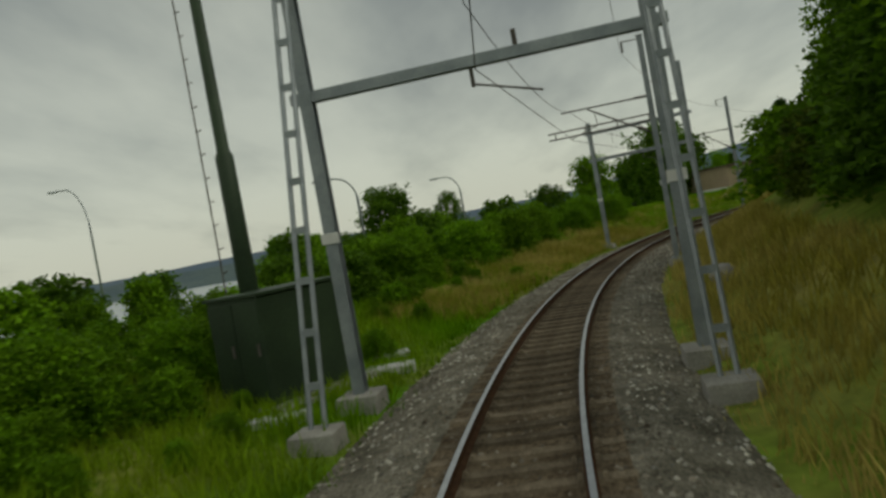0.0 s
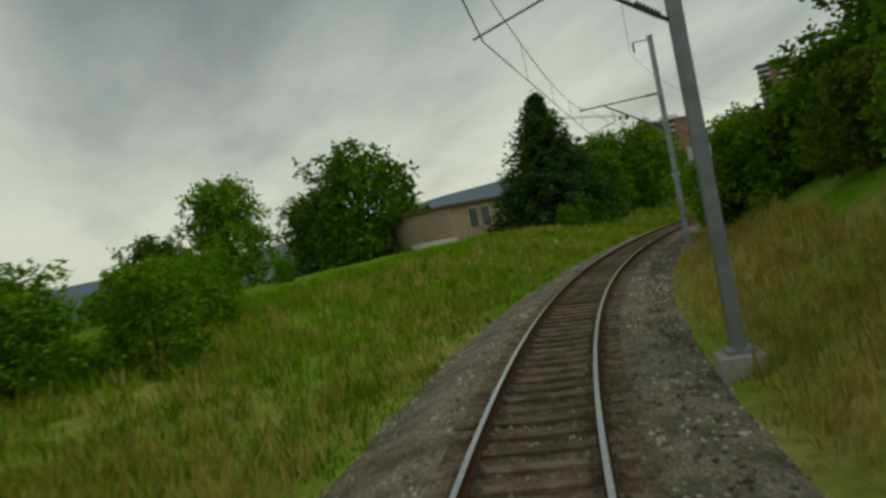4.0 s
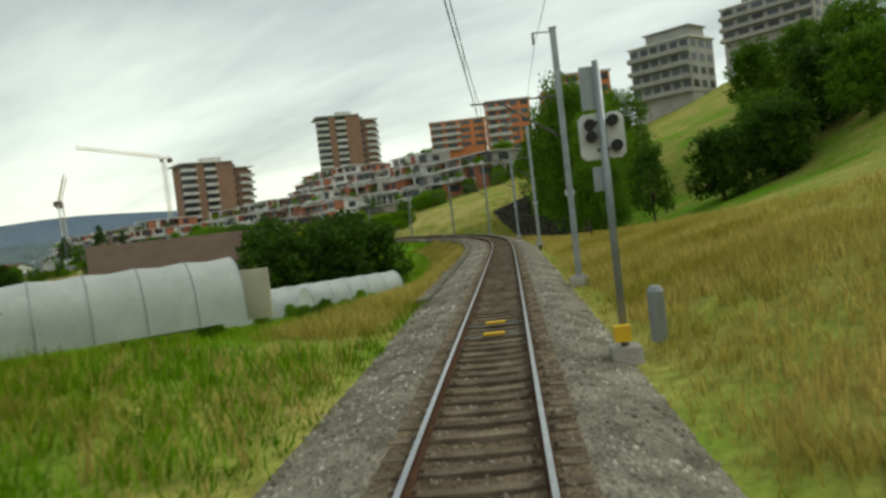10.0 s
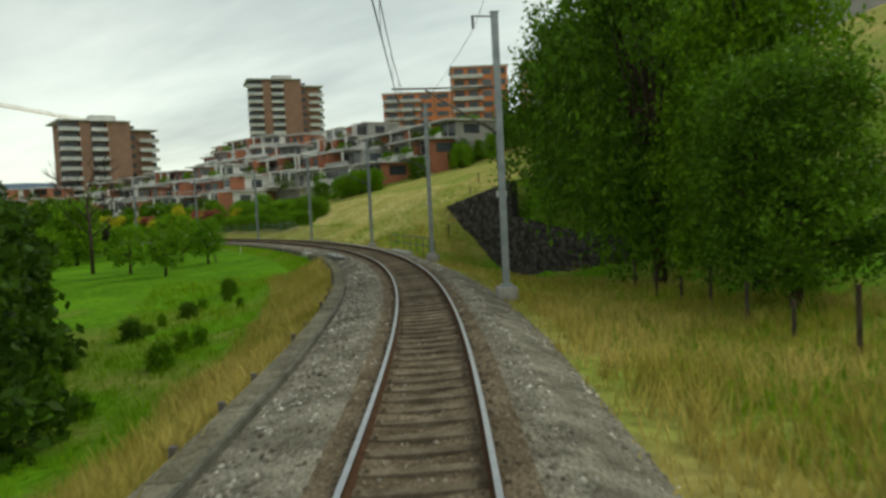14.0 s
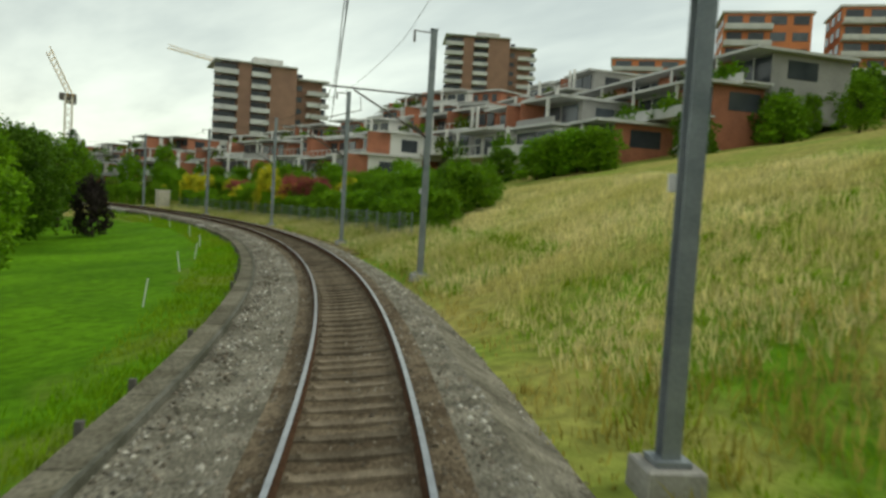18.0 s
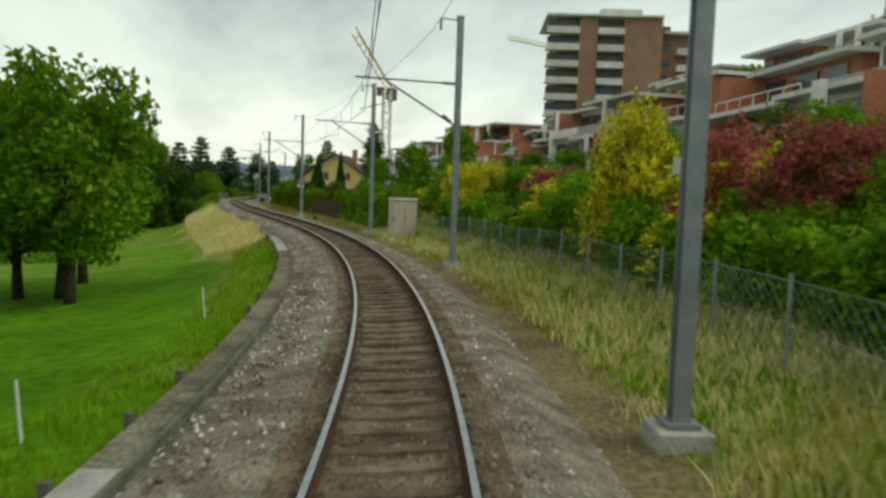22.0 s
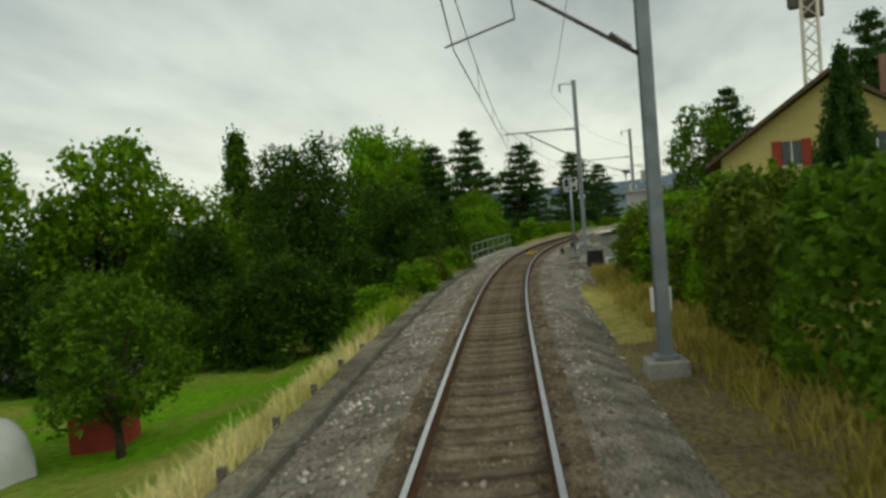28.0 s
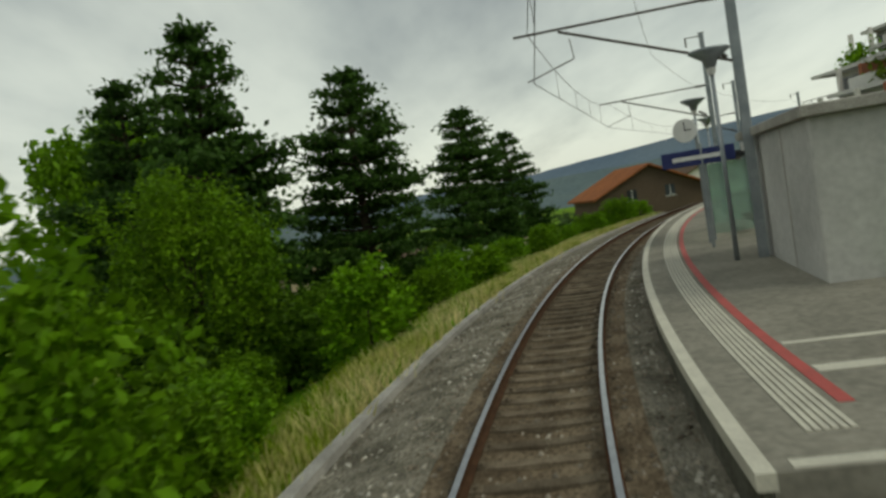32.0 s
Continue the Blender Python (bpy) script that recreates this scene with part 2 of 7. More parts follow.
BROWNBRICK = material("brown_brick", (0.32, 0.195, 0.14), (0.26, 0.16, 0.118), scale=0.4, rough=0.9, fine=0.15)
TERRACOTTA = material("orange_brick", (0.58, 0.215, 0.095), (0.48, 0.18, 0.085), scale=0.5, rough=0.9, fine=0.15)
GLASS = material("window_glass", (0.05, 0.06, 0.07), (0.08, 0.09, 0.10), scale=0.5, rough=0.12, fine=0.05, object_random=0.5)
WHITEWALL = material("white_render", (0.74, 0.73, 0.69), (0.64, 0.63, 0.59), scale=0.4, rough=0.9, fine=0.06)
GREYWALL = material("grey_cladding", (0.36, 0.35, 0.33), (0.29, 0.285, 0.27), scale=0.4, rough=0.8, fine=0.08)
BARK = material("bark", (0.09, 0.07, 0.05), (0.05, 0.04, 0.03), scale=4, rough=0.95, bump=0.02, fine=0.35)
PLASTIC = material("white_film", (0.62, 0.65, 0.64), (0.50, 0.53, 0.52), scale=0.8, rough=0.45, fine=0.06, translucent=0.25)
BROWNROOF = material("brown_roof", (0.135, 0.1, 0.075), (0.115, 0.085, 0.065), scale=0.5, rough=0.9, fine=0.2)
REDROOF = material("rust_red_tiles", (0.34, 0.13, 0.055), (0.24, 0.10, 0.05), scale=0.6, rough=0.9, fine=0.25)
YELLOWWALL = material("cream_yellow_render", (0.62, 0.52, 0.22), (0.56, 0.46, 0.2), scale=0.4, rough=0.9, fine=0.06)
BEIGEWALL = material("tan_render", (0.36, 0.29, 0.20), (0.31, 0.25, 0.175), scale=0.4, rough=0.9, fine=0.07)
WALLSTONE = material("dark_wall_stone", (0.125, 0.114, 0.10), (0.05, 0.047, 0.042), scale=1.5, rough=0.9, bump=0.02, fine=0.35, object_random=0.45, island=0.35)
MORTAR = material("dark_mortar", (0.07, 0.066, 0.06), (0.04, 0.038, 0.034), scale=2, rough=0.95, bump=0.02, fine=0.3)
ASPHALT = material("asphalt", (0.16, 0.155, 0.15), (0.12, 0.118, 0.115), scale=0.7, rough=0.9, bump=0.004, bump_scale=60, fine=0.2)
PALELINE = material("pale_line_paint", (0.62, 0.60, 0.50), (0.52, 0.50, 0.42), scale=2, rough=0.7, fine=0.1)
REDLINE = material("red_line_paint", (0.48, 0.10, 0.09), (0.40, 0.09, 0.08), scale=2, rough=0.7, fine=0.12)
RED = material("red_paint", (0.36, 0.05, 0.03), (0.28, 0.04, 0.03), scale=2, rough=0.6)
CRANE = material("crane_yellow", (0.62, 0.42, 0.14), (0.55, 0.36, 0.12), scale=0.6, rough=0.6)
CRANEWHITE = material("crane_white", (0.66, 0.62, 0.52), (0.58, 0.53, 0.44), scale=0.6, rough=0.6)
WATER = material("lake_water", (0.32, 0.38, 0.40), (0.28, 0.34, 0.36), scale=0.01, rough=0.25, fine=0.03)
WOODS = material("far_woods", (0.045, 0.075, 0.028), (0.07, 0.11, 0.035), scale=0.02, rough=1.0, fine=0.3, island=0.3)
# Distance haze is mixed into both hill colours, bluer on the farther range.
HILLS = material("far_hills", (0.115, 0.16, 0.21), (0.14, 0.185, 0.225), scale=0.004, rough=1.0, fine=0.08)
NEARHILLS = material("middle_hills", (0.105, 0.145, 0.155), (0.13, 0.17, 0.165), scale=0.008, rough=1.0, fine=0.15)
L_DECID = leaf_mat("broad_leaves", (0.17, 0.315, 0.012), (0.108, 0.225, 0.009))
L_DARK = leaf_mat("dark_leaves", (0.108, 0.21, 0.013), (0.068, 0.145, 0.01))
L_DEEP = leaf_mat("deep_green_leaves", (0.062, 0.125, 0.010), (0.036, 0.078, 0.007))
L_BRIGHT = leaf_mat("bright_leaves", (0.17, 0.33, 0.011), (0.11, 0.24, 0.009))
L_CONIF = leaf_mat("conifer_needles", (0.062, 0.13, 0.022), (0.042, 0.092, 0.016))
L_YELLOW = leaf_mat("yellow_blossom", (0.74, 0.64, 0.04), (0.36, 0.40, 0.03))
L_RED = leaf_mat("red_leaves", (0.52, 0.12, 0.13), (0.22, 0.10, 0.05))
L_DULL = leaf_mat("olive_leaves", (0.125, 0.175, 0.016), (0.08, 0.125, 0.012))
L_PURPLE = leaf_mat("purple_leaves", (0.035, 0.028, 0.026), (0.05, 0.04, 0.03))
GRASS_DRY = material("dry_grass", (0.52, 0.42, 0.13), (0.30, 0.275, 0.045), scale=0.25, rough=0.9, island=0.35, translucent=0.3)
GRASS_GREEN = material("green_grass", (0.10, 0.225, 0.006), (0.15, 0.215, 0.012), scale=0.25, rough=0.9, island=0.4, translucent=0.3)
GRASS_FRESH = material("fresh_grass", (0.16, 0.33, 0.010), (0.24, 0.33, 0.022), scale=0.25, rough=0.9, island=0.3, translucent=0.35)
GRASS_PALE = material("bleached_grass", (0.76, 0.68, 0.34), (0.52, 0.49, 0.16), scale=0.25, rough=0.9, island=0.3, translucent=0.3)
SOIL = material("bare_earth", (0.135, 0.105, 0.06), (0.20, 0.175, 0.085), scale=0.8, rough=0.95, bump=0.04, bump_scale=9, fine=0.45)
FLOWER = material("white_flowers", (0.7, 0.7, 0.62), rough=0.9)


# ---- mesh building ----
class Shape:
    """Gathers points and faces of one mesh."""

    def __init__(self):
        self.v, self.f = [], []

    def add(self, points, faces):
        k = len(self.v)
        self.v += [tuple(p) for p in points]
        self.f += [tuple(i + k for i in q) for q in faces]
        return self

    def box(self, x0, y0, z0, x1, y1, z1, m=None, taper=0.0):
        ps = []
        for z in (z0, z1):
            t = taper if z == z1 else 0
            ps += [(x0 + t, y0 + t, z), (x1 - t, y0 + t, z), (x1 - t, y1 - t, z), (x0 + t, y1 - t, z)]
        if m:
            ps = [m @ Vector(p) for p in ps]
        return self.add(ps, [(3, 2, 1, 0), (4, 5, 6, 7), (0, 1, 5, 4), (1, 2, 6, 5), (2, 3, 7, 6), (3, 0, 4, 7)])

    def tube(self, path, radius, sides=8, cap=True):
        path = [Vector(p) for p in path]
        rs = radius if isinstance(radius, (list, tuple)) else [radius] * len(path)
        ps, fs = [], []
        for i, p in enumerate(path):
            d = (path[min(i + 1, len(path) - 1)] - path[max(i - 1, 0)]).normalized()
            a = d.cross(Vector((0, 0, 1)) if abs(d.z) < 0.9 else Vector((1, 0, 0))).normalized()
            b = d.cross(a)
            for k in range(sides):
                t = 2 * math.pi * k / sides
                ps.append(p + (a * math.cos(t) + b * math.sin(t)) * rs[i])
        for i in range(len(path) - 1):
            for k in range(sides):
                q = (k + 1) % sides
                fs.append((i * sides + k, i * sides + q, (i + 1) * sides + q, (i + 1) * sides + k))
        if cap:
            fs += [tuple(reversed(range(sides))), tuple(range((len(path) - 1) * sides, len(path) * sides))]
        return self.add(ps, fs)

    def prism(self, outline, z0, z1, m=None):
        k = len(outline)
        ps = [(x, y, z0) for x, y in outline] + [(x, y, z1) for x, y in outline]
        if m:
            ps = [m @ Vector(p) for p in ps]
        fs = [tuple(reversed(range(k))), tuple(range(k, 2 * k))] + [(i, (i + 1) % k, k + (i + 1) % k, k + i) for i in range(k)]
        return self.add(ps, fs)

    def mesh(self, name, mat, bevel=0.0, smooth=False):
        me = bpy.data.meshes.new(name)
        me.from_pydata(self.v, [], self.f)
        if bevel:
            bm = bmesh.new()
            bm.from_mesh(me)
            bmesh.ops.recalc_face_normals(bm, faces=bm.faces)
            edges = [e for e in bm.edges if e.is_manifold and e.calc_face_angle(0) > 0.6]
            bmesh.ops.bevel(bm, geom=edges, offset=bevel, segments=1, affect="EDGES")
            bm.to_mesh(me)
            bm.free()
        me.materials.append(mat)
        if smooth:
            me.polygons.foreach_set("use_smooth", [True] * len(me.polygons))
        return me


def thing(name, at=(0, 0, 0), turn=0.0, label="", category="", group="", kind=""):
    ob = tagged(new(name), label, category, group, kind)
    ob.empty_display_size = 0.2
    ob.matrix_basis = Matrix.Translation(at) @ Matrix.Rotation(turn, 4, "Z")
    return ob


def part(name, shape, mat, parent, label="", bevel=0.0, smooth=False):
    me = shape if isinstance(shape, bpy.types.Mesh) else shape.mesh(name, mat, bevel, smooth)
    ob = new(name, me)
    ob.parent = parent
    if label:
        tagged(ob, label)
    return ob


def solid(name, shape, mat, label="", category="", group="", kind="", bevel=0.0, smooth=False):
    return tagged(new(name, shape if isinstance(shape, bpy.types.Mesh) else shape.mesh(name, mat, bevel, smooth)), label, category, group, kind)


def raw_mesh(name, verts, faces, mat):
    """A large mesh from arrays: verts (n, 3), faces (m, k)."""
    me = bpy.data.meshes.new(name)
    faces = np.asarray(faces, np.int32)
    k = faces.shape[1]
    me.vertices.add(len(verts))
    me.vertices.foreach_set("co", np.asarray(verts, np.float32).ravel())
    me.loops.add(faces.size)
    me.loops.foreach_set("vertex_index", faces.ravel())
    me.polygons.add(len(faces))
    me.polygons.foreach_set("loop_start", np.arange(0, faces.size, k, dtype=np.int32))
    me.update(calc_edges=True)
    me.materials.append(mat)
    return me


# ---- the lie of the land ----
L_AT = (0, 3.3, 5, 8, 14, 25, 45, 90, 250, 1200)
LEFT = {-40: (-0.6, -0.45, -0.3, 0.0, 0.3, -0.5, -4, -9, -22, -40),
        20: (-0.6, -0.45, -0.3, 0.0, 0.5, 0.0, -4, -9, -22, -40),
        55: (-0.6, -0.45, 0.0, 0.7, 1.3, 1.2, -2, -8, -22, -40),
        110: (-0.6, -0.4, 0.1, 0.9, 1.5, 1.4, -1, -7, -20, -40),
        150: (-0.6, -0.4, -0.2, 0.1, 0.0, -0.8, -3, -8, -20, -40),
        185: (-0.7, -0.6, -1.6, -3.0, -3.2, -3.5, -4.5, -8, -20, -40),
        225: (-0.9, -0.7, -1.6, -2.4, -2.6, -3, -4, -7, -18, -40),
        246: (-0.9, -0.6, -1.3, -1.6, -1.7, -2.2, -3.5, -7, -18, -40),
        275: (-0.8, -0.5, -0.7, -1.0, -1.6, -2.2, -3, -6, -16, -40),
        310: (-0.8, -0.5, -0.8, -1.3, -1.9, -2.5, -3.5, -6, -16, -40),
        345: (-0.8, -0.5, -1.3, -2.1, -2.6, -3.5, -5, -7, -16, -40),
        372: (-0.8, -0.5, -1.6, -3.2, -4.4, -5.0, -5.5, -7, -16, -40),
        405: (-0.8, -0.5, -1.7, -3.4, -5.0, -5.4, -6, -8, -16, -40),
        430: (-0.8, -0.7, -2.5, -4.4, -5.2, -5.6, -6.5, -9, -18, -40),
        455: (-0.8, -0.5, -0.9, -1.8, -3.0, -4.5, -6.5, -9, -18, -40),
        560: (-0.8, -0.5, -0.7, -1.2, -2, -4, -7, -10, -20, -40)}
R_AT = (0, 3.3, 5, 8, 13.4, 15.2, 25, 45, 90, 160, 1200)
RIGHT = {-40: (-0.6, -0.4, 0.3, 1.8, 3.96, 4.51, 7, 9, 12, 16, 60),
         60: (-0.6, -0.4, 0.3, 2, 4.52, 5.15, 8, 10, 14, 20, 60),
         95: (-0.6, -0.4, 0.2, 1.8, 4.23, 4.88, 8, 11, 18, 30, 90),
         115: (-0.6, -0.4, 0.1, 1.3, 3.19, 3.74, 6.5, 12, 24, 38, 110),
         150: (-0.6, -0.4, 0.1, 1, 2.44, 2.97, 6, 14, 28, 40, 120),
         185: (-0.6, -0.4, -0.2, 0.1, 0.46, 0.79, 3.2, 13, 28, 40, 120),
         215: (-0.7, -0.5, -0.8, -1.3, -1.21, -0.81, 2.4, 14, 28, 40, 120),
         230: (-0.8, -0.55, -1.2, -2, -2.2, -1, 1, 13, 27, 38, 120),
         236: (-0.9, -0.6, -1.8, -2.8, -2.6, 0.2, 3.5, 13, 27, 38, 120),
         241: (-0.9, -0.6, -1.6, -2.8, -3, 0.7, 5, 13, 27, 38, 120),
         243.8: (-0.9, -0.6, -1.4, -2.8, -3.1, 1.4, 6.4, 13, 27, 38, 120),
         245: (-0.9, -0.6, -1.2, -2.6, -3.1, 4.5, 8, 13, 29, 42, 120),
         247.5: (-0.8, -0.5, -0.8, -2, -3.1, 4.25, 8, 13, 30, 43, 120),
         249: (-0.8, -0.5, -0.6, -1.4, -2, 4.1, 8, 13, 30, 43, 120),
         251: (-0.8, -0.45, -0.4, -0.6, -0.8, 3.85, 8, 13, 30, 43, 120),
         255: (-0.7, -0.4, 0, 0.5, 0.9, 3.3, 7.8, 13, 30, 43, 120),
         258.5: (-0.7, -0.4, 0.2, 1.3, 2.9, 3.4, 7.6, 13, 30, 43, 120),
         265: (-0.7, -0.4, 0.4, 1.7, 3.77, 4.39, 7.6, 12.5, 30, 43, 120),
         285: (-0.7, -0.4, 0.3, 1.4, 3.2, 3.75, 6.6, 10.5, 24, 36, 120),
         310: (-0.7, -0.4, 0, 0.8, 2.24, 2.68, 5, 9.5, 19, 30, 120),
         345: (-0.7, -0.4, -0.3, 0.5, 1.67, 2, 3.6, 9, 17, 27, 110),
         395: (-0.7, -0.4, -0.2, 0.6, 1.68, 1.95, 3.2, 6, 12, 22, 90),
         425: (-0.7, -0.4, -0.4, -0.3, 0.33, 0.52, 1.5, 3, 8, 17, 90),
         560: (-0.7, -0.4, -0.3, 0, 0.45, 0.58, 1.2, 2.5, 6, 12, 90)}


def lie(s, lat):
    """The ground's height at a way along the railway and an offset from it."""
    out = np.zeros(len(s))
    for side, ats, table in ((lat >= 0, L_AT, LEFT), (lat < 0, R_AT, RIGHT)):
        keys = sorted(table)
        z = np.stack([np.interp(np.abs(lat[side]), ats, table[k]) for k in keys], 1)
        pos = np.interp(s[side], keys, np.arange(len(keys)))
        i = np.minimum(pos.astype(int), len(keys) - 2)
        r = np.arange(len(i))
        out[side] = z[r, i] * (1 - pos + i) + z[r, i + 1] * (pos - i)
    return out


def nearest(xy):
    """The way along the railway and the offset (left positive) of places."""
    ss, lat = np.empty(len(xy)), np.empty(len(xy))
    for a in range(0, len(xy), 4000):
        q = xy[a:a + 4000]
        d = ((q[:, None, :] - AX[None, ::2, :]) ** 2).sum(-1)
        j = d.argmin(1) * 2
        off = q - AX[j]
        th = TH[j]
        ss[a:a + 4000] = SS[j] - off[:, 0] * np.sin(th) + off[:, 1] * np.cos(th)
        side = -off[:, 0] * np.cos(th) - off[:, 1] * np.sin(th)
        lat[a:a + 4000] = np.sign(side) * np.sqrt(d.min(1))
    return ss, lat


def ripple(xy):
    x, y = xy[:, 0], xy[:, 1]
    return 0.06 * np.sin(x * 0.9 + 1.3 * np.sin(y * 0.31)) * np.sin(y * 0.77) + 0.05 * np.sin(x * 0.37 + y * 0.53)


def ground_z(xy):
    xy = np.atleast_2d(np.asarray(xy, float))
    s, lat = nearest(xy)
    return lie(s, lat) + ripple(xy) * np.clip((np.abs(lat) - 3) / 3, 0, 1)


def gz(x, y):
    return float(ground_z([(x, y)])[0])


def dryness(s, lat):
    """Where the grass is tall and straw-coloured."""
    d = np.full(len(s), 0.12)
    verge = (np.abs(lat) < 5.5)
    d[verge] = 0.4
    d[verge & (lat > 0) & (s < 150)] = 0.55
    d[verge & (lat > 0) & ((s < 28) | ((s > 74) & (s < 120)))] = 0.2
    d[verge & (lat > 0) & (s > 240) & (s < 325)] = 0.05
    d[(lat < 0) & (s > 345) & (s < 405) & (np.abs(lat) < 9)] = 0.75
    d[(lat < 0) & (s > 95) & (s < 315) & (np.abs(lat) < 26)] = 0.62
    d[(lat < 0) & (s > 188) & (s < 258) & (np.abs(lat) > 5)] = 0.12
    d[(lat < 0) & (s > 95) & (s < 330) & (np.abs(lat) >= 26)] = 0.4
    d[(lat < 0) & (s <= 95) & (np.abs(lat) < 7)] = 0.5
    d[(lat < 0) & (s > 270) & (s < 350) & (np.abs(lat) < 8)] = 0.28
    d[(lat > 0) & (s < 150) & (lat >= 5.5) & (lat < 14)] = 0.25
    d[(lat > 0) & (s > 346) & (s < 425) & (np.abs(lat) < 7)] = 0.75
    d[(lat > 0) & (s > 160) & (s < 215) & (np.abs(lat) < 6.5)] = 0.6
    d[(lat < 0) & (s > 250) & (s < 330) & (np.abs(lat) > 8)] = 0.66
    lawn = np.clip((s - 236) / 10, 0, 1) * np.clip((350 - s) / 10, 0, 1) * np.clip((90 - lat) / 40, 0, 1) * np.clip((lat - 5) / 1.5, 0, 1)
    d = d * (1 - lawn) - 0.5 * lawn
    d[(lat < 0) & (s > 405) & (s < 427) & (np.abs(lat) < 16)] = 0.7
    d[(lat < 0) & (s > 427) & (s < 455) & (np.abs(lat) < 16)] = 0.2
    return d


def build_ground():
    def lines(a, b, step):
        inner = np.arange(a, b + step, step)
        g = 6.0 * 1.22 ** np.arange(0, 30)
        g = np.cumsum(g)
        g = g[g < 4300]
        return np.concatenate([(a - g)[::-1], inner, inner[-1] + g])

    xs, ys = lines(-30, 300, 1.6), lines(-40, 440, 1.6)
    gx, gy = np.meshgrid(xs, ys)
    xy = np.stack([gx.ravel(), gy.ravel()], 1)
    s, lat = nearest(xy)
    z = lie(s, lat) + ripple(xy) * np.clip((np.abs(lat) - 3) / 3, 0, 1)
    nx, ny = len(xs), len(ys)
    i = (np.arange(ny - 1)[:, None] * nx + np.arange(nx - 1)[None]).ravel()
    me = raw_mesh("ground", np.column_stack([xy, z]), np.stack([i, i + 1, i + nx + 1, i + nx], 1), GROUND)
    me.attributes.new("dry", "FLOAT", "POINT").data.foreach_set("value", np.clip(dryness(s, lat), -0.5, 1).astype(np.float32))
    me.polygons.foreach_set("use_smooth", [True] * len(me.polygons))
    tagged(new("ground", me), "green meadow and straw-coloured grassy slopes", "ground", kind="structure")


build_ground()


# ---- the railway ----
def sweep(outline, s0, s1, step, tilt=True, closed=False, cap=True):
    """A profile of (offset, height) drawn along the railway."""
    ss = np.linspace(s0, s1, max(2, int(round((s1 - s0) / step)) + 1))
    k = len(outline)
    o = np.array(outline)
    v = on_track(np.repeat(ss, k), np.tile(o[:, 0], len(ss)), np.tile(o[:, 1], len(ss)), tilt)
    f = []
    n = k if closed else k - 1
    for i in range(len(ss) - 1):
        for j in range(n):
            q = (j + 1) % k
            f.append((i * k + j, i * k + q, (i + 1) * k + q, (i + 1) * k + j))
    sh = Shape()
    sh.v, sh.f = [tuple(p) for p in v], f
    if closed and cap:
        sh.f += [tuple(range(k)), tuple(reversed(range((len(ss) - 1) * k, len(ss) * k)))]
    return sh


TRACK_END = 560.0


def heaped(s, lat):
    """Further on the stones are heaped over the sleeper ends."""
    return 0.022 * np.clip((s - 140) / 20, 0, 1) * ((np.abs(lat) > 0.85) & (np.abs(lat) < 1.8))


BED = [(3.6, -1.3), (3.0, -0.48), (2.6, -0.39), (1.75, -0.215), (1.2, -0.196), (0.9, -0.208), (0, -0.262), (-0.9, -0.208), (-1.2, -0.196), (-1.75, -0.215), (-2.4, -0.36), (-3.0, -0.6), (-3.6, -1.3)]
bed = sweep([p for p in BED], S0, TRACK_END, 1.0, tilt=False)
_v = np.array(bed.v).reshape(-1, len(BED), 3)
_c = np.tan(np.interp(np.linspace(S0, TRACK_END, len(_v)), SS, CT))
for _j, (_l, _z) in enumerate(BED):
    if abs(_l) < 1.8:
        _v[:, _j, 2] += _l * _c + heaped(np.linspace(S0, TRACK_END, len(_v)), np.full(len(_v), _l))
bed.v = [tuple(p) for p in _v.reshape(-1, 3)]
bed_mesh = bed.mesh("ballast_bed", BALLAST)
bed_mesh.materials.append(SHOULDER)
bed_mesh.polygons.foreach_set("material_index", [0 if 3 < i % (len(BED) - 1) < 8 else 1 for i in range(len(bed_mesh.polygons))])
solid("ballast_bed", bed_mesh, BALLAST, "brown-grey crushed stone ballast under the track", "ballast", kind="structure")
track = thing("railway_track", label="single standard-gauge track with worn shiny rails", category="railway track", kind="structure")
for side in (1, -1):
    c = 0.7525 * side
    rail = part("rail", sweep([(c - 0.036, -0.004), (c + 0.036, -0.004), (c + 0.036, -0.042), (c + 0.01, -0.055), (c + 0.01, -0.135), (c + 0.07, -0.16), (c + 0.07, -0.172),
                               (c - 0.07, -0.172), (c - 0.07, -0.16), (c - 0.01, -0.135), (c - 0.01, -0.055), (c - 0.036, -0.042)], S0, TRACK_END, 1.0, closed=True), RAILWEB, track)
    part("running_surface", sweep([(c - 0.034, 0.0), (c + 0.034, 0.0), (c + 0.034, -0.006), (c - 0.034, -0.006)], S0, TRACK_END, 1.0, closed=True), RAILTOP, rail, "polished steel running surface")


def sleeper_shape():
    sh = Shape()
    sh.box(-1.22, -0.115, -0.33, 1.22, 0.115, -0.181, taper=0.012)
    for x in (-0.7525, 0.7525):
        sh.box(x - 0.19, -0.09, -0.182, x + 0.19, 0.09, -0.168)
        for d in (-0.13, 0.13):
            sh.box(x + d - 0.03, -0.05, -0.17, x + d + 0.03, 0.05, -0.13, taper=0.008)
    return sh


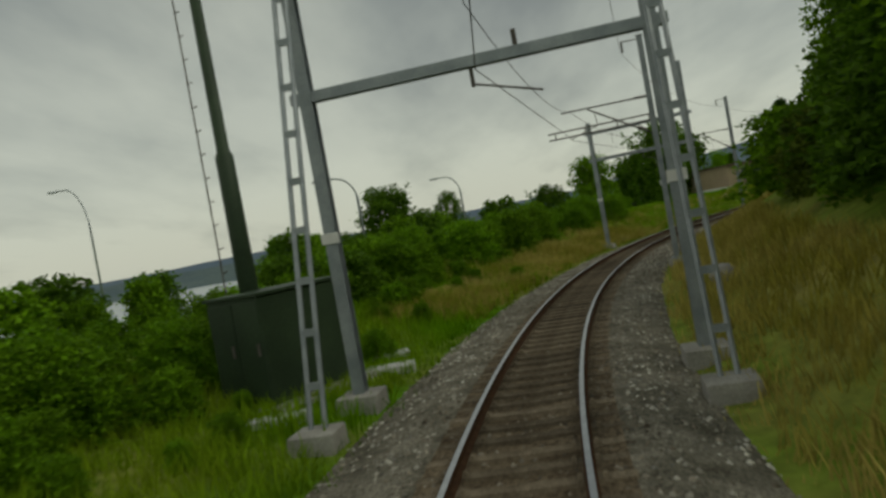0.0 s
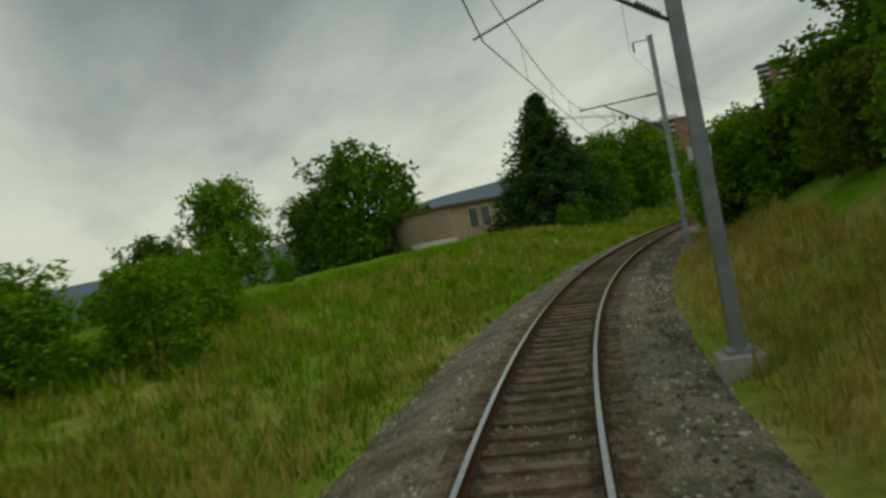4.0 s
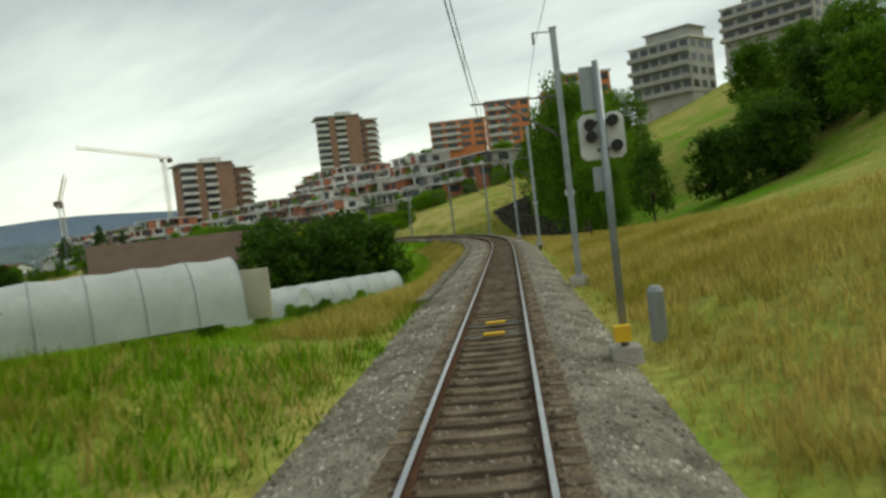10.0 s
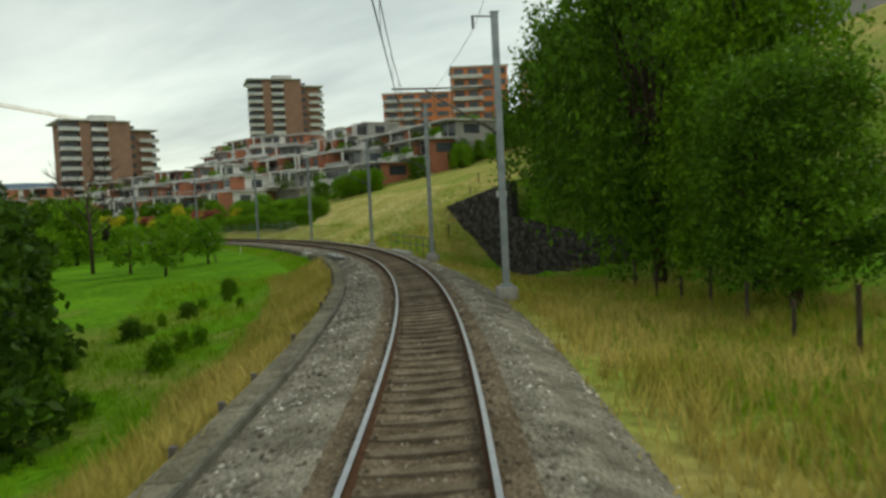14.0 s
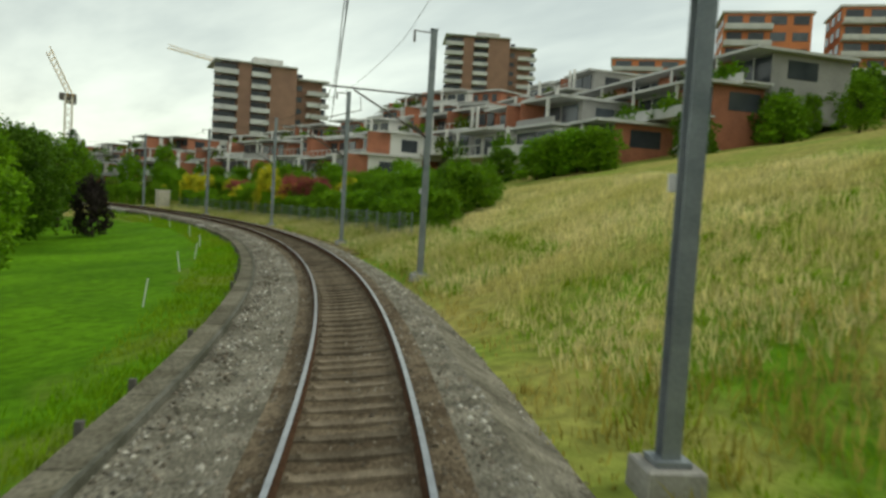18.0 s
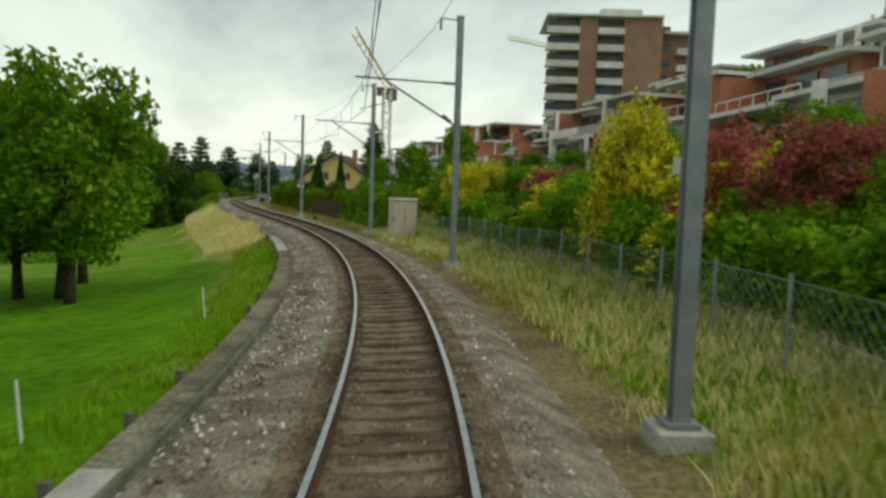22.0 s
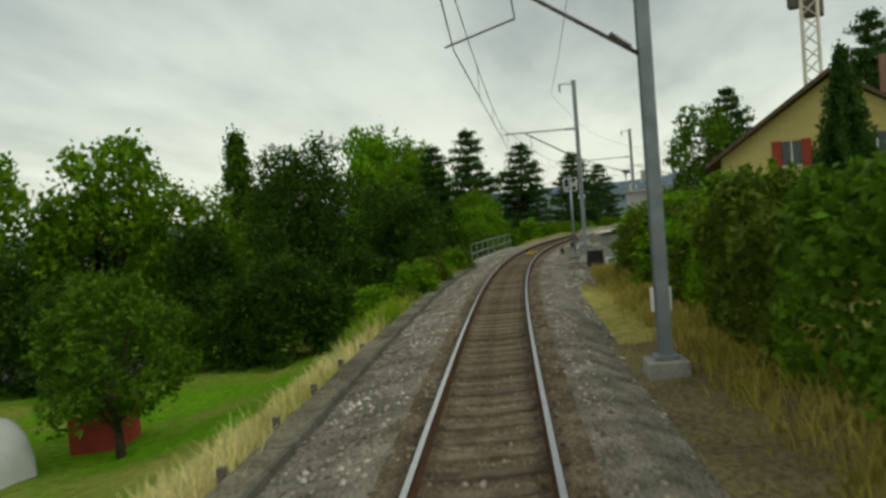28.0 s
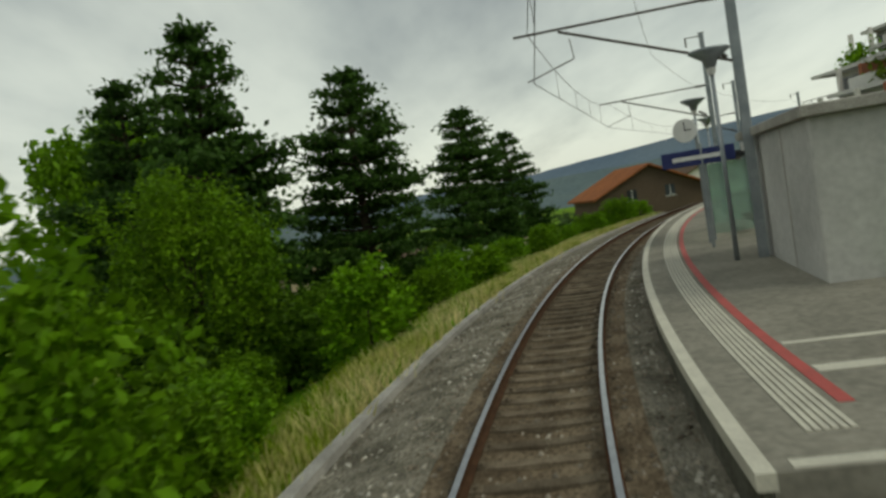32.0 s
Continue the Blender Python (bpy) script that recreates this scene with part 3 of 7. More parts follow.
SLEEPER = sleeper_shape().mesh("sleeper", TIMBER)
rng = random.Random(5)
rest = Shape()
proto = sleeper_shape()
for i, s in enumerate(np.arange(S0 + 0.5, TRACK_END - 1, 0.62)):
    s = s + rng.uniform(-0.03, 0.03)
    m = Matrix.Translation(on_track(s, 0)) @ Matrix.Rotation(heading(s) + rng.uniform(-0.012, 0.012), 4, "Z") @ Matrix.Rotation(float(np.interp(s, SS, CT)), 4, "Y")
    m = m @ Matrix.Translation((rng.uniform(-0.04, 0.04), 0, rng.uniform(-0.012, 0.006) - (0.008 if s > 150 else 0)))
    if 2 < s < 44 or 75 < s < 110 or 215 < s < 275 or 395 < s < 440:
        ob = new("sleeper", SLEEPER)
        ob.parent, ob.matrix_basis = track, m
    else:
        rest.add([m @ Vector(p) for p in proto.v], proto.f)
tagged(part("sleepers_further_on", rest, TIMBER, track), kind="stuff")


def scatter_stones(name, n, mat, seed, shoulder, apron=None):
    r = np.random.RandomState(seed)
    s = r.uniform(-8, 470, n)
    lat = r.choice([-1, 1], n) * (r.uniform(1.3, 2.95, n) if shoulder else np.where(r.rand(n) < 0.55, r.uniform(0.0, 0.67, n), r.uniform(0.84, 1.5, n)))
    order = np.argsort([p[0] for p in BED])
    top = np.interp(lat, np.array(BED)[order, 0], np.array(BED)[order, 1]) + np.where(np.abs(lat) < 1.8, lat * np.tan(np.interp(s, SS, CT)), 0) + heaped(s, lat)
    if apron:
        s, lat, top = r.uniform(apron[0], apron[1], n), r.uniform(apron[2], apron[3], n), np.full(n, -0.335)
    c = on_track(s, lat, top - 0.004)
    size = r.uniform(0.02, 0.055, n)
    oct_v = np.array([(1, 0, 0), (0, 1, 0), (-1, 0, 0), (0, -1, 0), (0, 0, 0.8), (0, 0, -0.8)])
    rot = r.uniform(0, 6.28, n)
    ca, sa = np.cos(rot), np.sin(rot)
    jit = 1 + r.uniform(-0.35, 0.35, (n, 6, 3))
    v = oct_v[None] * jit * size[:, None, None]
    x = v[..., 0] * ca[:, None] - v[..., 1] * sa[:, None]
    y = v[..., 0] * sa[:, None] + v[..., 1] * ca[:, None]
    v = np.stack([x, y, v[..., 2]], -1) + c[:, None, :]
    f = np.array([(0, 1, 4), (1, 2, 4), (2, 3, 4), (3, 0, 4), (1, 0, 5), (2, 1, 5), (3, 2, 5), (0, 3, 5)])
    faces = (np.arange(n)[:, None, None] * 6 + f[None]).reshape(-1, 3)
    tagged(new(name, raw_mesh(name, v.reshape(-1, 3), faces, mat)), "loose crushed ballast stones along the track", "ballast", kind="stuff")


scatter_stones("ballast_stones", 34000, STONE, 3, False)
scatter_stones("shoulder_stones", 42000, GREYSTONE, 4, True)
scatter_stones("shoulder_stones", 18000, STONE, 6, True)
scatter_stones("gravel_stones", 3800, GREYSTONE, 8, True, (412, 442, -4.75, -2.5))
scatter_stones("gravel_stones", 2600, STONE, 9, True, (412, 442, -4.75, -2.5))


# ---- overhead line ----
WIRE_Z, MESSENGER_Z = 5.35, 6.55


def beam_h(w, d, z0, z1):
    """An H section standing upright."""
    t = 0.022
    q = t / 2
    a, b, c = w / 2, d / 2, d / 2 - t
    return Shape().prism([(-a, -b), (a, -b), (a, -c), (q, -c), (q, c), (a, c), (a, b), (-a, b), (-a, c), (-q, c), (-q, -c), (-a, -c)], z0, z1)


def plate(parent, z, toward, x=0.0):
    """A white number plate with unreadable dark bars, wrapped on a mast."""
    p = part("number_plate", Shape().box(x - 0.17, -0.19, z - 0.1, x + 0.17, -0.165, z + 0.1), ENAMEL, parent, "small white number plate", bevel=0.004)
    for dx in (-0.07, 0.03):
        part("marking", Shape().box(x + dx, -0.194, z - 0.05, x + dx + 0.05, -0.19, z + 0.05), BLACK, p)


def cantilever(parent, reach, z_arm=6.5, z_foot=5.0):
    """The bracket that carries the wires: x toward the track."""
    sh = Shape()
    sh.tube([(0.1, 0, z_arm), (reach + 0.35, 0, z_arm + 0.05)], 0.032)
    sh.tube([(0.1, 0, z_foot), (reach - 0.75, 0, z_arm - 0.02)], 0.035)
    part("bracket", sh, OLDSTEEL, parent, smooth=True)
    for a, b in (((0.12, 0, z_arm), (0.62, 0, z_arm + 0.01)), ((0.22, 0, z_foot + 0.1), (0.55, 0, z_foot + 0.36))):
        a, b = Vector(a), Vector(b)
        pts = [a.lerp(b, k / 14) for k in range(15)]
        part("insulator", Shape().tube(pts, [0.07 if k % 2 else 0.035 for k in range(15)], 8), OLDSTEEL, parent, "brown ribbed insulator")
    st = Shape()
    st.tube([(reach - 1.05, 0, WIRE_Z + 0.42), (reach + 0.15, 0, WIRE_Z + 0.06)], 0.018, 6)
    st.tube([(reach - 1.05, 0, WIRE_Z + 0.42), (reach - 1.0, 0, z_arm - 0.25)], 0.015, 6)
    part("steady_arm", st, OLDSTEEL, parent)


def mast(s, lat=-2.9, top=8.9, arm=True, block=True, side=1, base_z=None, plated=True, lean=0.0):
    """A line mast; its own x points to the track."""
    turn = float(heading(s)) + (math.pi if side > 0 else 0.0)
    at = spot(s, lat, 0)
    ob = thing("catenary_mast", at, turn, "grey galvanised steel overhead line mast on a concrete footing", "mast", "overhead line masts")
    part("post", beam_h(0.21, 0.23, -0.2, top), STEEL, ob)
    part("base_plate", Shape().box(-0.2, -0.2, -0.06, 0.2, 0.2, 0.0), STEEL, ob)
    if block:
        part("footing", Shape().box(-0.36, -0.36, -1.3, 0.36, 0.36, -0.07, taper=0.03), CONCRETE, ob, bevel=0.02)
    if plated:
        plate(ob, 3.0, 0)
    cap = Shape().box(-0.14, -0.14, top, 0.14, 0.14, top + 0.03)
    part("cap", cap, STEEL, ob)
    if arm:
        cantilever(ob, abs(lat) + arm_shift(s))
        fd = Shape()
        fd.tube([(0, 0, top - 0.12), (0.75, 0, top - 0.08)], 0.025, 6)
        fd.tube([(0.72, 0, top - 0.08), (0.72, 0, top - 0.5)], 0.045, 6)
        part("feeder_bracket", fd, OLDSTEEL, ob)
    return ob


def arm_shift(s):
    return 0.22 if int(s / 10) % 2 else -0.02


def portal(s, lats, beams, tops, lattice):
    """Two masts with cross beams over the track."""
    ob = thing("catenary_portal", spot(s, 0, 0), float(heading(s)), "grey steel overhead line portal with cross beams", "portal", "overhead line portals")
    span = (lats[0] - lats[1])
    for lat, top in zip(lats, tops):
        m = Matrix.Translation((-lat, 0, 0))
        b = beam_h(0.24, 0.24, -0.15, top)
        b.v = [tuple(m @ Vector(p)) for p in b.v]
        part("post", b, STEEL, ob)
        part("footing", Shape().box(-lat - 0.42, -0.42, -1.0, -lat + 0.42, 0.42, -0.1, taper=0.03), CONCRETE, ob, bevel=0.02)
        part("number_plate", Shape().box(-lat - 0.17, -0.15, 2.75, -lat + 0.17, -0.125, 2.95), ENAMEL, ob, "small white number plate", bevel=0.004)
        if lattice:
            q = Shape()
            for dx in (-0.12, 0.12):
                q.tube([(-lat + dx, -2.3, -0.2), (-lat + dx * 0.9, -0.25, top - 0.4)], 0.045, 6)
            for k in range(9):
                t = 0.08 + 0.1 * k
                y, z = -2.3 + 2.05 * t, -0.2 + (top - 0.2) * t
                q.box(-lat - 0.13, y - 0.03, z, -lat + 0.13, y + 0.03, z + 0.12)
            part("lattice_stay", q, STEEL, ob, "ladder-like lattice stay")
            part("stay_footing", Shape().box(-lat - 0.4, -2.75, -0.9, -lat + 0.4, -2.0, -0.12, taper=0.03), CONCRETE, ob, bevel=0.02)
    for z in beams:
        b = Shape()
        b.box(-lats[0] - 0.3, -0.11, z - 0.1, -lats[1] + 0.3, -0.09, z + 0.1)
        b.box(-lats[0] - 0.3, 0.09, z - 0.1, -lats[1] + 0.3, 0.11, z + 0.1)
        b.box(-lats[0] - 0.3, -0.09, z - 0.015, -lats[1] + 0.3, 0.09, z + 0.015)
        part("cross_beam", b, STEEL, ob)
        h = Shape()
        h.tube([(-0.3, 0, z - 0.1), (-0.3, 0, z - 0.45)], 0.04, 6)
        h.tube([(-0.3, 0, z - 0.4), (0.9, 0, z - 0.75)], 0.022, 6)
        h.tube([(0.55, 0, z + 0.1), (0.55, 0, z + 0.4)], 0.05, 6)
        part("hanger", h, OLDSTEEL, ob)
    return ob


portal(13.6, (3.42, -2.85), (5.5, 7.6), (8.6, 8.6), True)
guyed = portal(50.2, (3.5, -2.68), (5.45, 7.2), (7.9, 10.4), False)
wire_foot = Matrix.Translation((-3.5, 0, 0)) @ Vector((-0.65, 5.3, -0.35))
part("guy_wire", Shape().tube([(-3.5, 0.12, 5.3), wire_foot], 0.014, 5), WIRE, guyed, "thin steel guy wire")
MASTS = (32, 63.5, 85.5, 103.6, 128.2, 160, 191, 212.5, 233, 253, 272.8, 291, 311, 330, 349, 372.5, 397, 424, 455.5, 475, 500, 525, 550)
for s in MASTS:
    mast(s, -3.0 if s == 32 else -3.1 if s == 85.5 else -3.4 if s == 424 else -4.5 if 430 < s < 500 else -3.6 if s > 430 else -3.45 if s == 253 else -3.1 if s == 233 else -3.2 if 320 < s < 352 else -3.35 if 260 < s < 352 else -2.9, plated=s != 103.6)

# the double tube that the first mast holds out over the track
tie = thing("tie_arm", spot(32, -3.0, 0), float(heading(32)) + math.pi, "long double steel tube arm over the track", "bracket")
for z_ in (5.52, 5.78):
    part("tube", Shape().tube([(0.1, 0, z_), (4.25, 0, z_ + 0.02)], 0.03, 8), OLDSTEEL, tie, smooth=True)
for x_ in (0.14, 1.4, 2.7, 3.95):
    part("spacer", Shape().box(x_ - 0.02, -0.02, 5.5, x_ + 0.02, 0.02, 5.82), OLDSTEEL, tie)

for name, z, sag, rad in (("contact_wire", WIRE_Z, 0.0, 0.011), ("messenger_wire", MESSENGER_Z, 0.75, 0.010), ("feeder_wire", 8.4, 0.4, 0.009)):
    posts = [-14.0, 13.6, 32, 50.2] + list(MASTS[1:])
    lat = -2.2 if name == "feeder_wire" else None
    pts = []
    for a, b in zip(posts[:-1], posts[1:]):
        la, lb = (lat, lat) if lat else (0.22 if int(a / 10) % 2 else -0.02, 0.22 if int(b / 10) % 2 else -0.02)
        pa, pb = spot(a, la, z), spot(b, lb, z)
        for k in range(8):
            t = k / 8
            q = pa.lerp(pb, t)
            q.z -= sag * 4 * t * (1 - t) * min(1, (b - a) / 25)
            pts.append(q)
    solid(name, Shape().tube(pts, rad, 5), WIRE, "thin dark overhead wire above the track" if lat is None else "thin dark feeder wire along the masts", "wire")
drop = Shape()
for a, b in zip(MASTS[:-1], MASTS[1:]):
    for t in (0.2, 0.4, 0.6, 0.8):
        la, lb = (0.22 if int(a / 10) % 2 else -0.02), (0.22 if int(b / 10) % 2 else -0.02)
        q = spot(a, la, 0).lerp(spot(b, lb, 0), t)
        top = MESSENGER_Z - 0.75 * 4 * t * (1 - t) * min(1, (b - a) / 25)
        drop.tube([(q.x, q.y, WIRE_Z), (q.x, q.y, top)], 0.006, 4)
tagged(solid("dropper_wires", drop, WIRE, "thin droppers between the overhead wires", "wire"), kind="stuff")


# ---- trees ----
def leaves(centres, per, spread, size, seed, flat=0.0, droop=0.0):
    """Small folded leaf clumps round the given places: arrays of points and triangles."""
    r = np.random.RandomState(seed)
    n = len(centres) * per
    c = np.repeat(centres, per, 0) + r.normal(0, 1, (n, 3)) * spread
    sz = size * r.uniform(0.55, 1.35, n)[:, None]
    a = r.normal(0, 1, (n, 3))
    a[:, 2] *= (1 - flat)
    a[:, 2] -= droop
    a /= np.linalg.norm(a, axis=1)[:, None]
    b = np.cross(a, r.normal(0, 1, (n, 3)))
    b /= np.linalg.norm(b, axis=1)[:, None]
    nn = np.cross(a, b)
    v = np.stack([c - a * sz, c + b * sz * 0.55 + nn * sz * 0.15, c + a * sz, c - b * sz * 0.55 + nn * sz * 0.15], 1)
    i = np.arange(n)[:, None] * 4
    f = np.concatenate([i + [[0, 1, 2]], i + [[0, 2, 3]]], 0)
    return v.reshape(-1, 3), f


def tree_meshes(kind, seed, mat, detail=1.0):
    """Trunk and crown meshes of a tree one unit high (10 m)."""
    r = np.random.RandomState(seed)
    trunk = Shape()
    cs = []
    if kind == "pine":
        trunk.tube([(0, 0, -0.3), (0.06, 0.03, 4), (0, 0, 9.5)], [0.26, 0.17, 0.04], 8)
        for k in range(13):
            t = k / 12
            z = 1.9 + 7.7 * t
            rad = 3.0 * (1 - t) ** 0.62 * r.uniform(0.6, 1.1) + 0.3
            arms = 8 if t < 0.7 else 6
            for j in range(arms):
                if r.rand() < 0.18:
                    continue
                ang = 6.283 * (j + r.rand() * 0.8) / arms + k
                ln = rad * r.uniform(0.6, 1.15)
                tip = Vector((math.cos(ang) * ln, math.sin(ang) * ln, z + 0.16 * ln))
                trunk.tube([(0, 0, z - 0.15), tip * 0.5 + Vector((0, 0, z * 0.5 - 0.1)), tip], [0.05, 0.035, 0.012], 4, cap=False)
                steps = max(2, int(ln / 0.34))
                for q in range(steps):
                    u = 0.34 + 0.66 * (q + 1) / steps
                    side = r.normal(0, 0.2 * ln * u)
                    cs.append((tip.x * u - math.sin(ang) * side, tip.y * u + math.cos(ang) * side, z + (tip.z - z) * u + r.uniform(-0.05, 0.1)))
        v, f = leaves(np.array(cs), int(52 * detail), np.array((0.23, 0.23, 0.12)), 0.115, seed, flat=0.2)
    elif kind == "conifer":
        trunk.tube([(0, 0, -0.3), (0.05, 0.02, 4), (0, 0, 9.4)], [0.24, 0.16, 0.03], 8)
        tiers = 26
        for k in range(tiers):
            t = k / (tiers - 1)
            z = 0.7 + 8.9 * t
            rad = 3.5 * (1 - t) ** 0.85 + 0.15
            arms = int(7 + 6 * (1 - t))
            for j in range(arms):
                ang = 6.283 * (j + r.rand() * 0.7) / arms
                ln = rad * r.uniform(0.72, 1.12)
                tip = Vector((math.cos(ang) * ln, math.sin(ang) * ln, z - 0.22 * ln))
                if j % 2 == 0:
                    trunk.tube([(0, 0, z), tip * 0.96], [0.035, 0.01], 4, cap=False)
                steps = max(2, int(ln / 0.4))
                for q in range(steps):
                    u = (q + 1) / steps
                    cs.append((tip.x * u, tip.y * u, z + (tip.z - z) * u + r.uniform(-0.08, 0.08)))
        v, f = leaves(np.array(cs), int(34 * detail), 0.18, 0.13, seed, flat=0.5, droop=0.25)
    elif kind == "poplar":
        trunk.tube([(0, 0, -0.3), (0, 0, 4), (0, 0, 9.2)], [0.25, 0.17, 0.03], 8)
        for k in range(95):
            t = r.rand() ** 0.8
            rad = 1.15 * math.sin(math.pi * (0.12 + 0.86 * t)) ** 0.7 * r.uniform(0.3, 1)
            a = r.uniform(0, 6.28)
            p = (math.cos(a) * rad, math.sin(a) * rad, 1.2 + 8.6 * t)
            cs.append(p)
            if k % 3 == 0:
                trunk.tube([(0, 0, max(0.8, p[2] - 1.2)), p], [0.05, 0.012], 4, cap=False)
        v, f = leaves(np.array(cs), int(75 * detail), 0.3, 0.17, seed)
    else:
        fine = kind == "fine"
        dense = kind == "thicket"
        bush = dense or kind == "bush"
        open_ = kind == "airy"
        h0 = 0.0 if bush else 1.9 if open_ else 0.9
        lobes = 36 if bush else 26 if open_ else 44
        if bush:
            trunk.tube([(0, 0, -0.3), (0.1, 0, 2.5), (0.2, 0.2, 6)], [0.2, 0.12, 0.03], 5)
        else:
            trunk.tube([(0, 0, -0.3), (0.08, 0.05, 1.4), (0.0, 0.1, 3.4), (0.1, 0, 6.5)], [0.3, 0.22, 0.17, 0.05], 9)
        for k in range(lobes):
            t = (k + r.rand()) / lobes
            z = h0 + (9.2 - h0) * (0.05 + 0.93 * t)
            u = (z - h0) / (10 - h0)
            wide = (1 - u ** 2.4) ** 0.6 if bush else math.sin(math.pi * min(1, 0.22 + 0.74 * u)) ** 0.6
            rad = (4.0 if bush else 3.3) * wide * (r.uniform(0.25, 1.0) ** 0.6)
            a = 2.4 * k + r.uniform(-0.5, 0.5)
            c = np.array((math.cos(a) * rad, math.sin(a) * rad, z))
            lobe = r.uniform(1.0, 1.75) if not open_ else r.uniform(0.8, 1.35)
            if not bush and k % 2 == 0:
                st = (0.04, 0.05, r.uniform(1.2, 4.5))
                mid = [(st[i] + c[i]) / 2 + r.uniform(-0.2, 0.2) for i in range(3)]
                trunk.tube([st, mid, tuple(c)], [0.11, 0.07, 0.02], 5, cap=False)
            m = 20 if open_ else 26
            d = r.normal(0, 1, (m, 3))
            d /= np.linalg.norm(d, axis=1)[:, None]
            rr = lobe * r.uniform(0.6, 1.1, m)[:, None]
            pts = c + d * rr * (1, 1, 0.72)
            if bush:
                pts[:, 2] = np.abs(pts[:, 2])
            cs += [tuple(p) for p in pts]
        v, f = leaves(np.array(cs), 22 if fine else 9 if dense else 4 if bush else 10, 0.26, 0.12 if fine else 0.225 if dense else 0.34 if bush else 0.2, seed, flat=0.2)
    return trunk.mesh("trunk", BARK, smooth=True), raw_mesh("crown", v, f, mat)


TREES = {}


def tree(kind, mat, x, y, height, width=1.0, seed=0, name="tree", label="green broad-leaved tree", z=None, group="", detail=1.0, turn=None, category="tree"):
    key = (kind, mat.name, seed % 3)
    if key not in TREES:
        TREES[key] = tree_meshes(kind, 11 + 7 * (seed % 3), mat, detail)
    tm, cm = TREES[key]
    ob = tagged(new(name), label, category, group)
    s = height / 10
    ob.matrix_basis = Matrix.LocRotScale((x, y, gz(x, y) if z is None else z), Euler((0, 0, seed * 1.7 if turn is None else turn)), (s * width, s * width, s))
    for n_, me in (("trunk", tm), ("crown", cm)):
        p = new(n_, me)
        p.parent = ob
    return ob


# ---- planting by place ----
def trees_here():
    tree("conifer", L_CONIF, 42.1, 106.9, 11.2, 1.42, 1, "spruce_tree", "tall dark green spruce on the meadow")
    for i, (x, y, h, w) in enumerate(((49.4, 110.2, 6.4, 0.95), (55.7, 112.5, 8.8, 0.95), (53, 116, 8.6, 0.9), (57, 121, 8, 1.0))):
        tree("broad", L_BRIGHT, x, y, h, w, i, label="dense green tree in a row beside the meadow", group="trees beside the meadow")
    tree("broad", L_DECID, 68.6, 127.0, 7.6, 1.0, 2, "apple_tree", "fruit tree with a loose green crown")
    tree("broad", L_DARK, 34.2, 142.4, 17.5, 1.05, 1, label="tall dark broad-leaved tree behind the low building")
    tree("broad", L_DARK, 29, 149, 14, 0.9, 2, label="tall dark broad-leaved tree behind the low building")
    tree("broad", L_DARK, -8.7, 68.4, 6.8, 1.1, 0, label="round dark tree above the bramble bank")
    tree("airy", L_DARK, -4.1, 89.0, 7.4, 0.7, 1, label="small dark tree above the bank")
    tree("broad", L_DARK, 10, 119, 8.0, 1.1, 1, label="dark tree group behind the meadow", group="trees behind the meadow")
    tree("broad", L_DECID, 15.5, 108, 9.2, 0.9, 2, label="dark tree group behind the meadow", group="trees behind the meadow")
    tree("poplar", L_CONIF, 10.6, 215, 12, 0.8, 1, "cypress_tree", "slim dark tree far behind the meadow")
    # garden and orchard
    for i, (x, y, h, k, m) in enumerate(((157.2, 202.7, 4.9, "airy", L_DECID), (155.8, 196.7, 4.4, "airy", L_BRIGHT), (150, 200, 4.6, "airy", L_DECID), (148, 192, 4.2, "airy", L_DECID), (144, 203, 5, "airy", L_DECID))):
        tree(k, m, x, y, h, 1.1, i, "fruit_tree", "small green fruit tree on the meadow", group="orchard trees")
    for i, (x, y, h, w) in enumerate(((118, 162, 7.2, 1.0), (112, 166, 7.4, 1.0), (123.5, 168, 7.0, 1.0), (128, 177, 7, 1.0), (135.4, 194.6, 8.2, 0.9), (116, 172, 7, 1.0), (121, 165, 7.4, 1.1), (108, 160, 6.6, 1.1), (125, 172, 7.2, 1.1), (119, 158.5, 5.8, 1.0), (125.2, 180.5, 6.2, 1.2), (113.5, 158.5, 6.2, 1.1))):
        tree("bush", L_DEEP, x, y, h, w, i, "shrub_tree", "broad dark green tree below the embankment", group="trees below the embankment")
    for i, (x, y, h, k, m) in enumerate(((171.8, 260.5, 8.6, "airy", L_DECID), (171.4, 266.5, 8.8, "airy", L_DECID), (163.9, 234.2, 8.2, "broad", L_DARK), (160, 227, 8.2, "broad", L_DECID), (166.5, 243, 8.8, "broad", L_DARK),
                                            (160, 246, 9.0, "broad", L_DARK), (154, 238, 9.0, "broad", L_DECID), (164, 254, 9, "broad", L_DARK), (157, 262, 9.4, "broad", L_DARK), (163, 272, 7.5, "airy", L_DECID), (150, 272, 9, "broad", L_DARK))):
        tree(k, m, x, y, h, 1.0, i, label="green tree at the edge of the lawn", group="trees at the lawn's edge")
    for i, (x, y, h, w) in enumerate(((172.6, 258.4, 9.4, 0.85), (170.0, 261.6, 8.7, 0.95))):
        tree("airy", L_DECID, x, y, h, w, i, "lawn_tree", "broad green tree standing on the lawn", group="trees on the lawn")
    tree("bush", L_PURPLE, 170.4, 238.2, 4.6, 0.7, 1, "copper_bush", "dark purple-leaved bush on the lawn", category="bush")
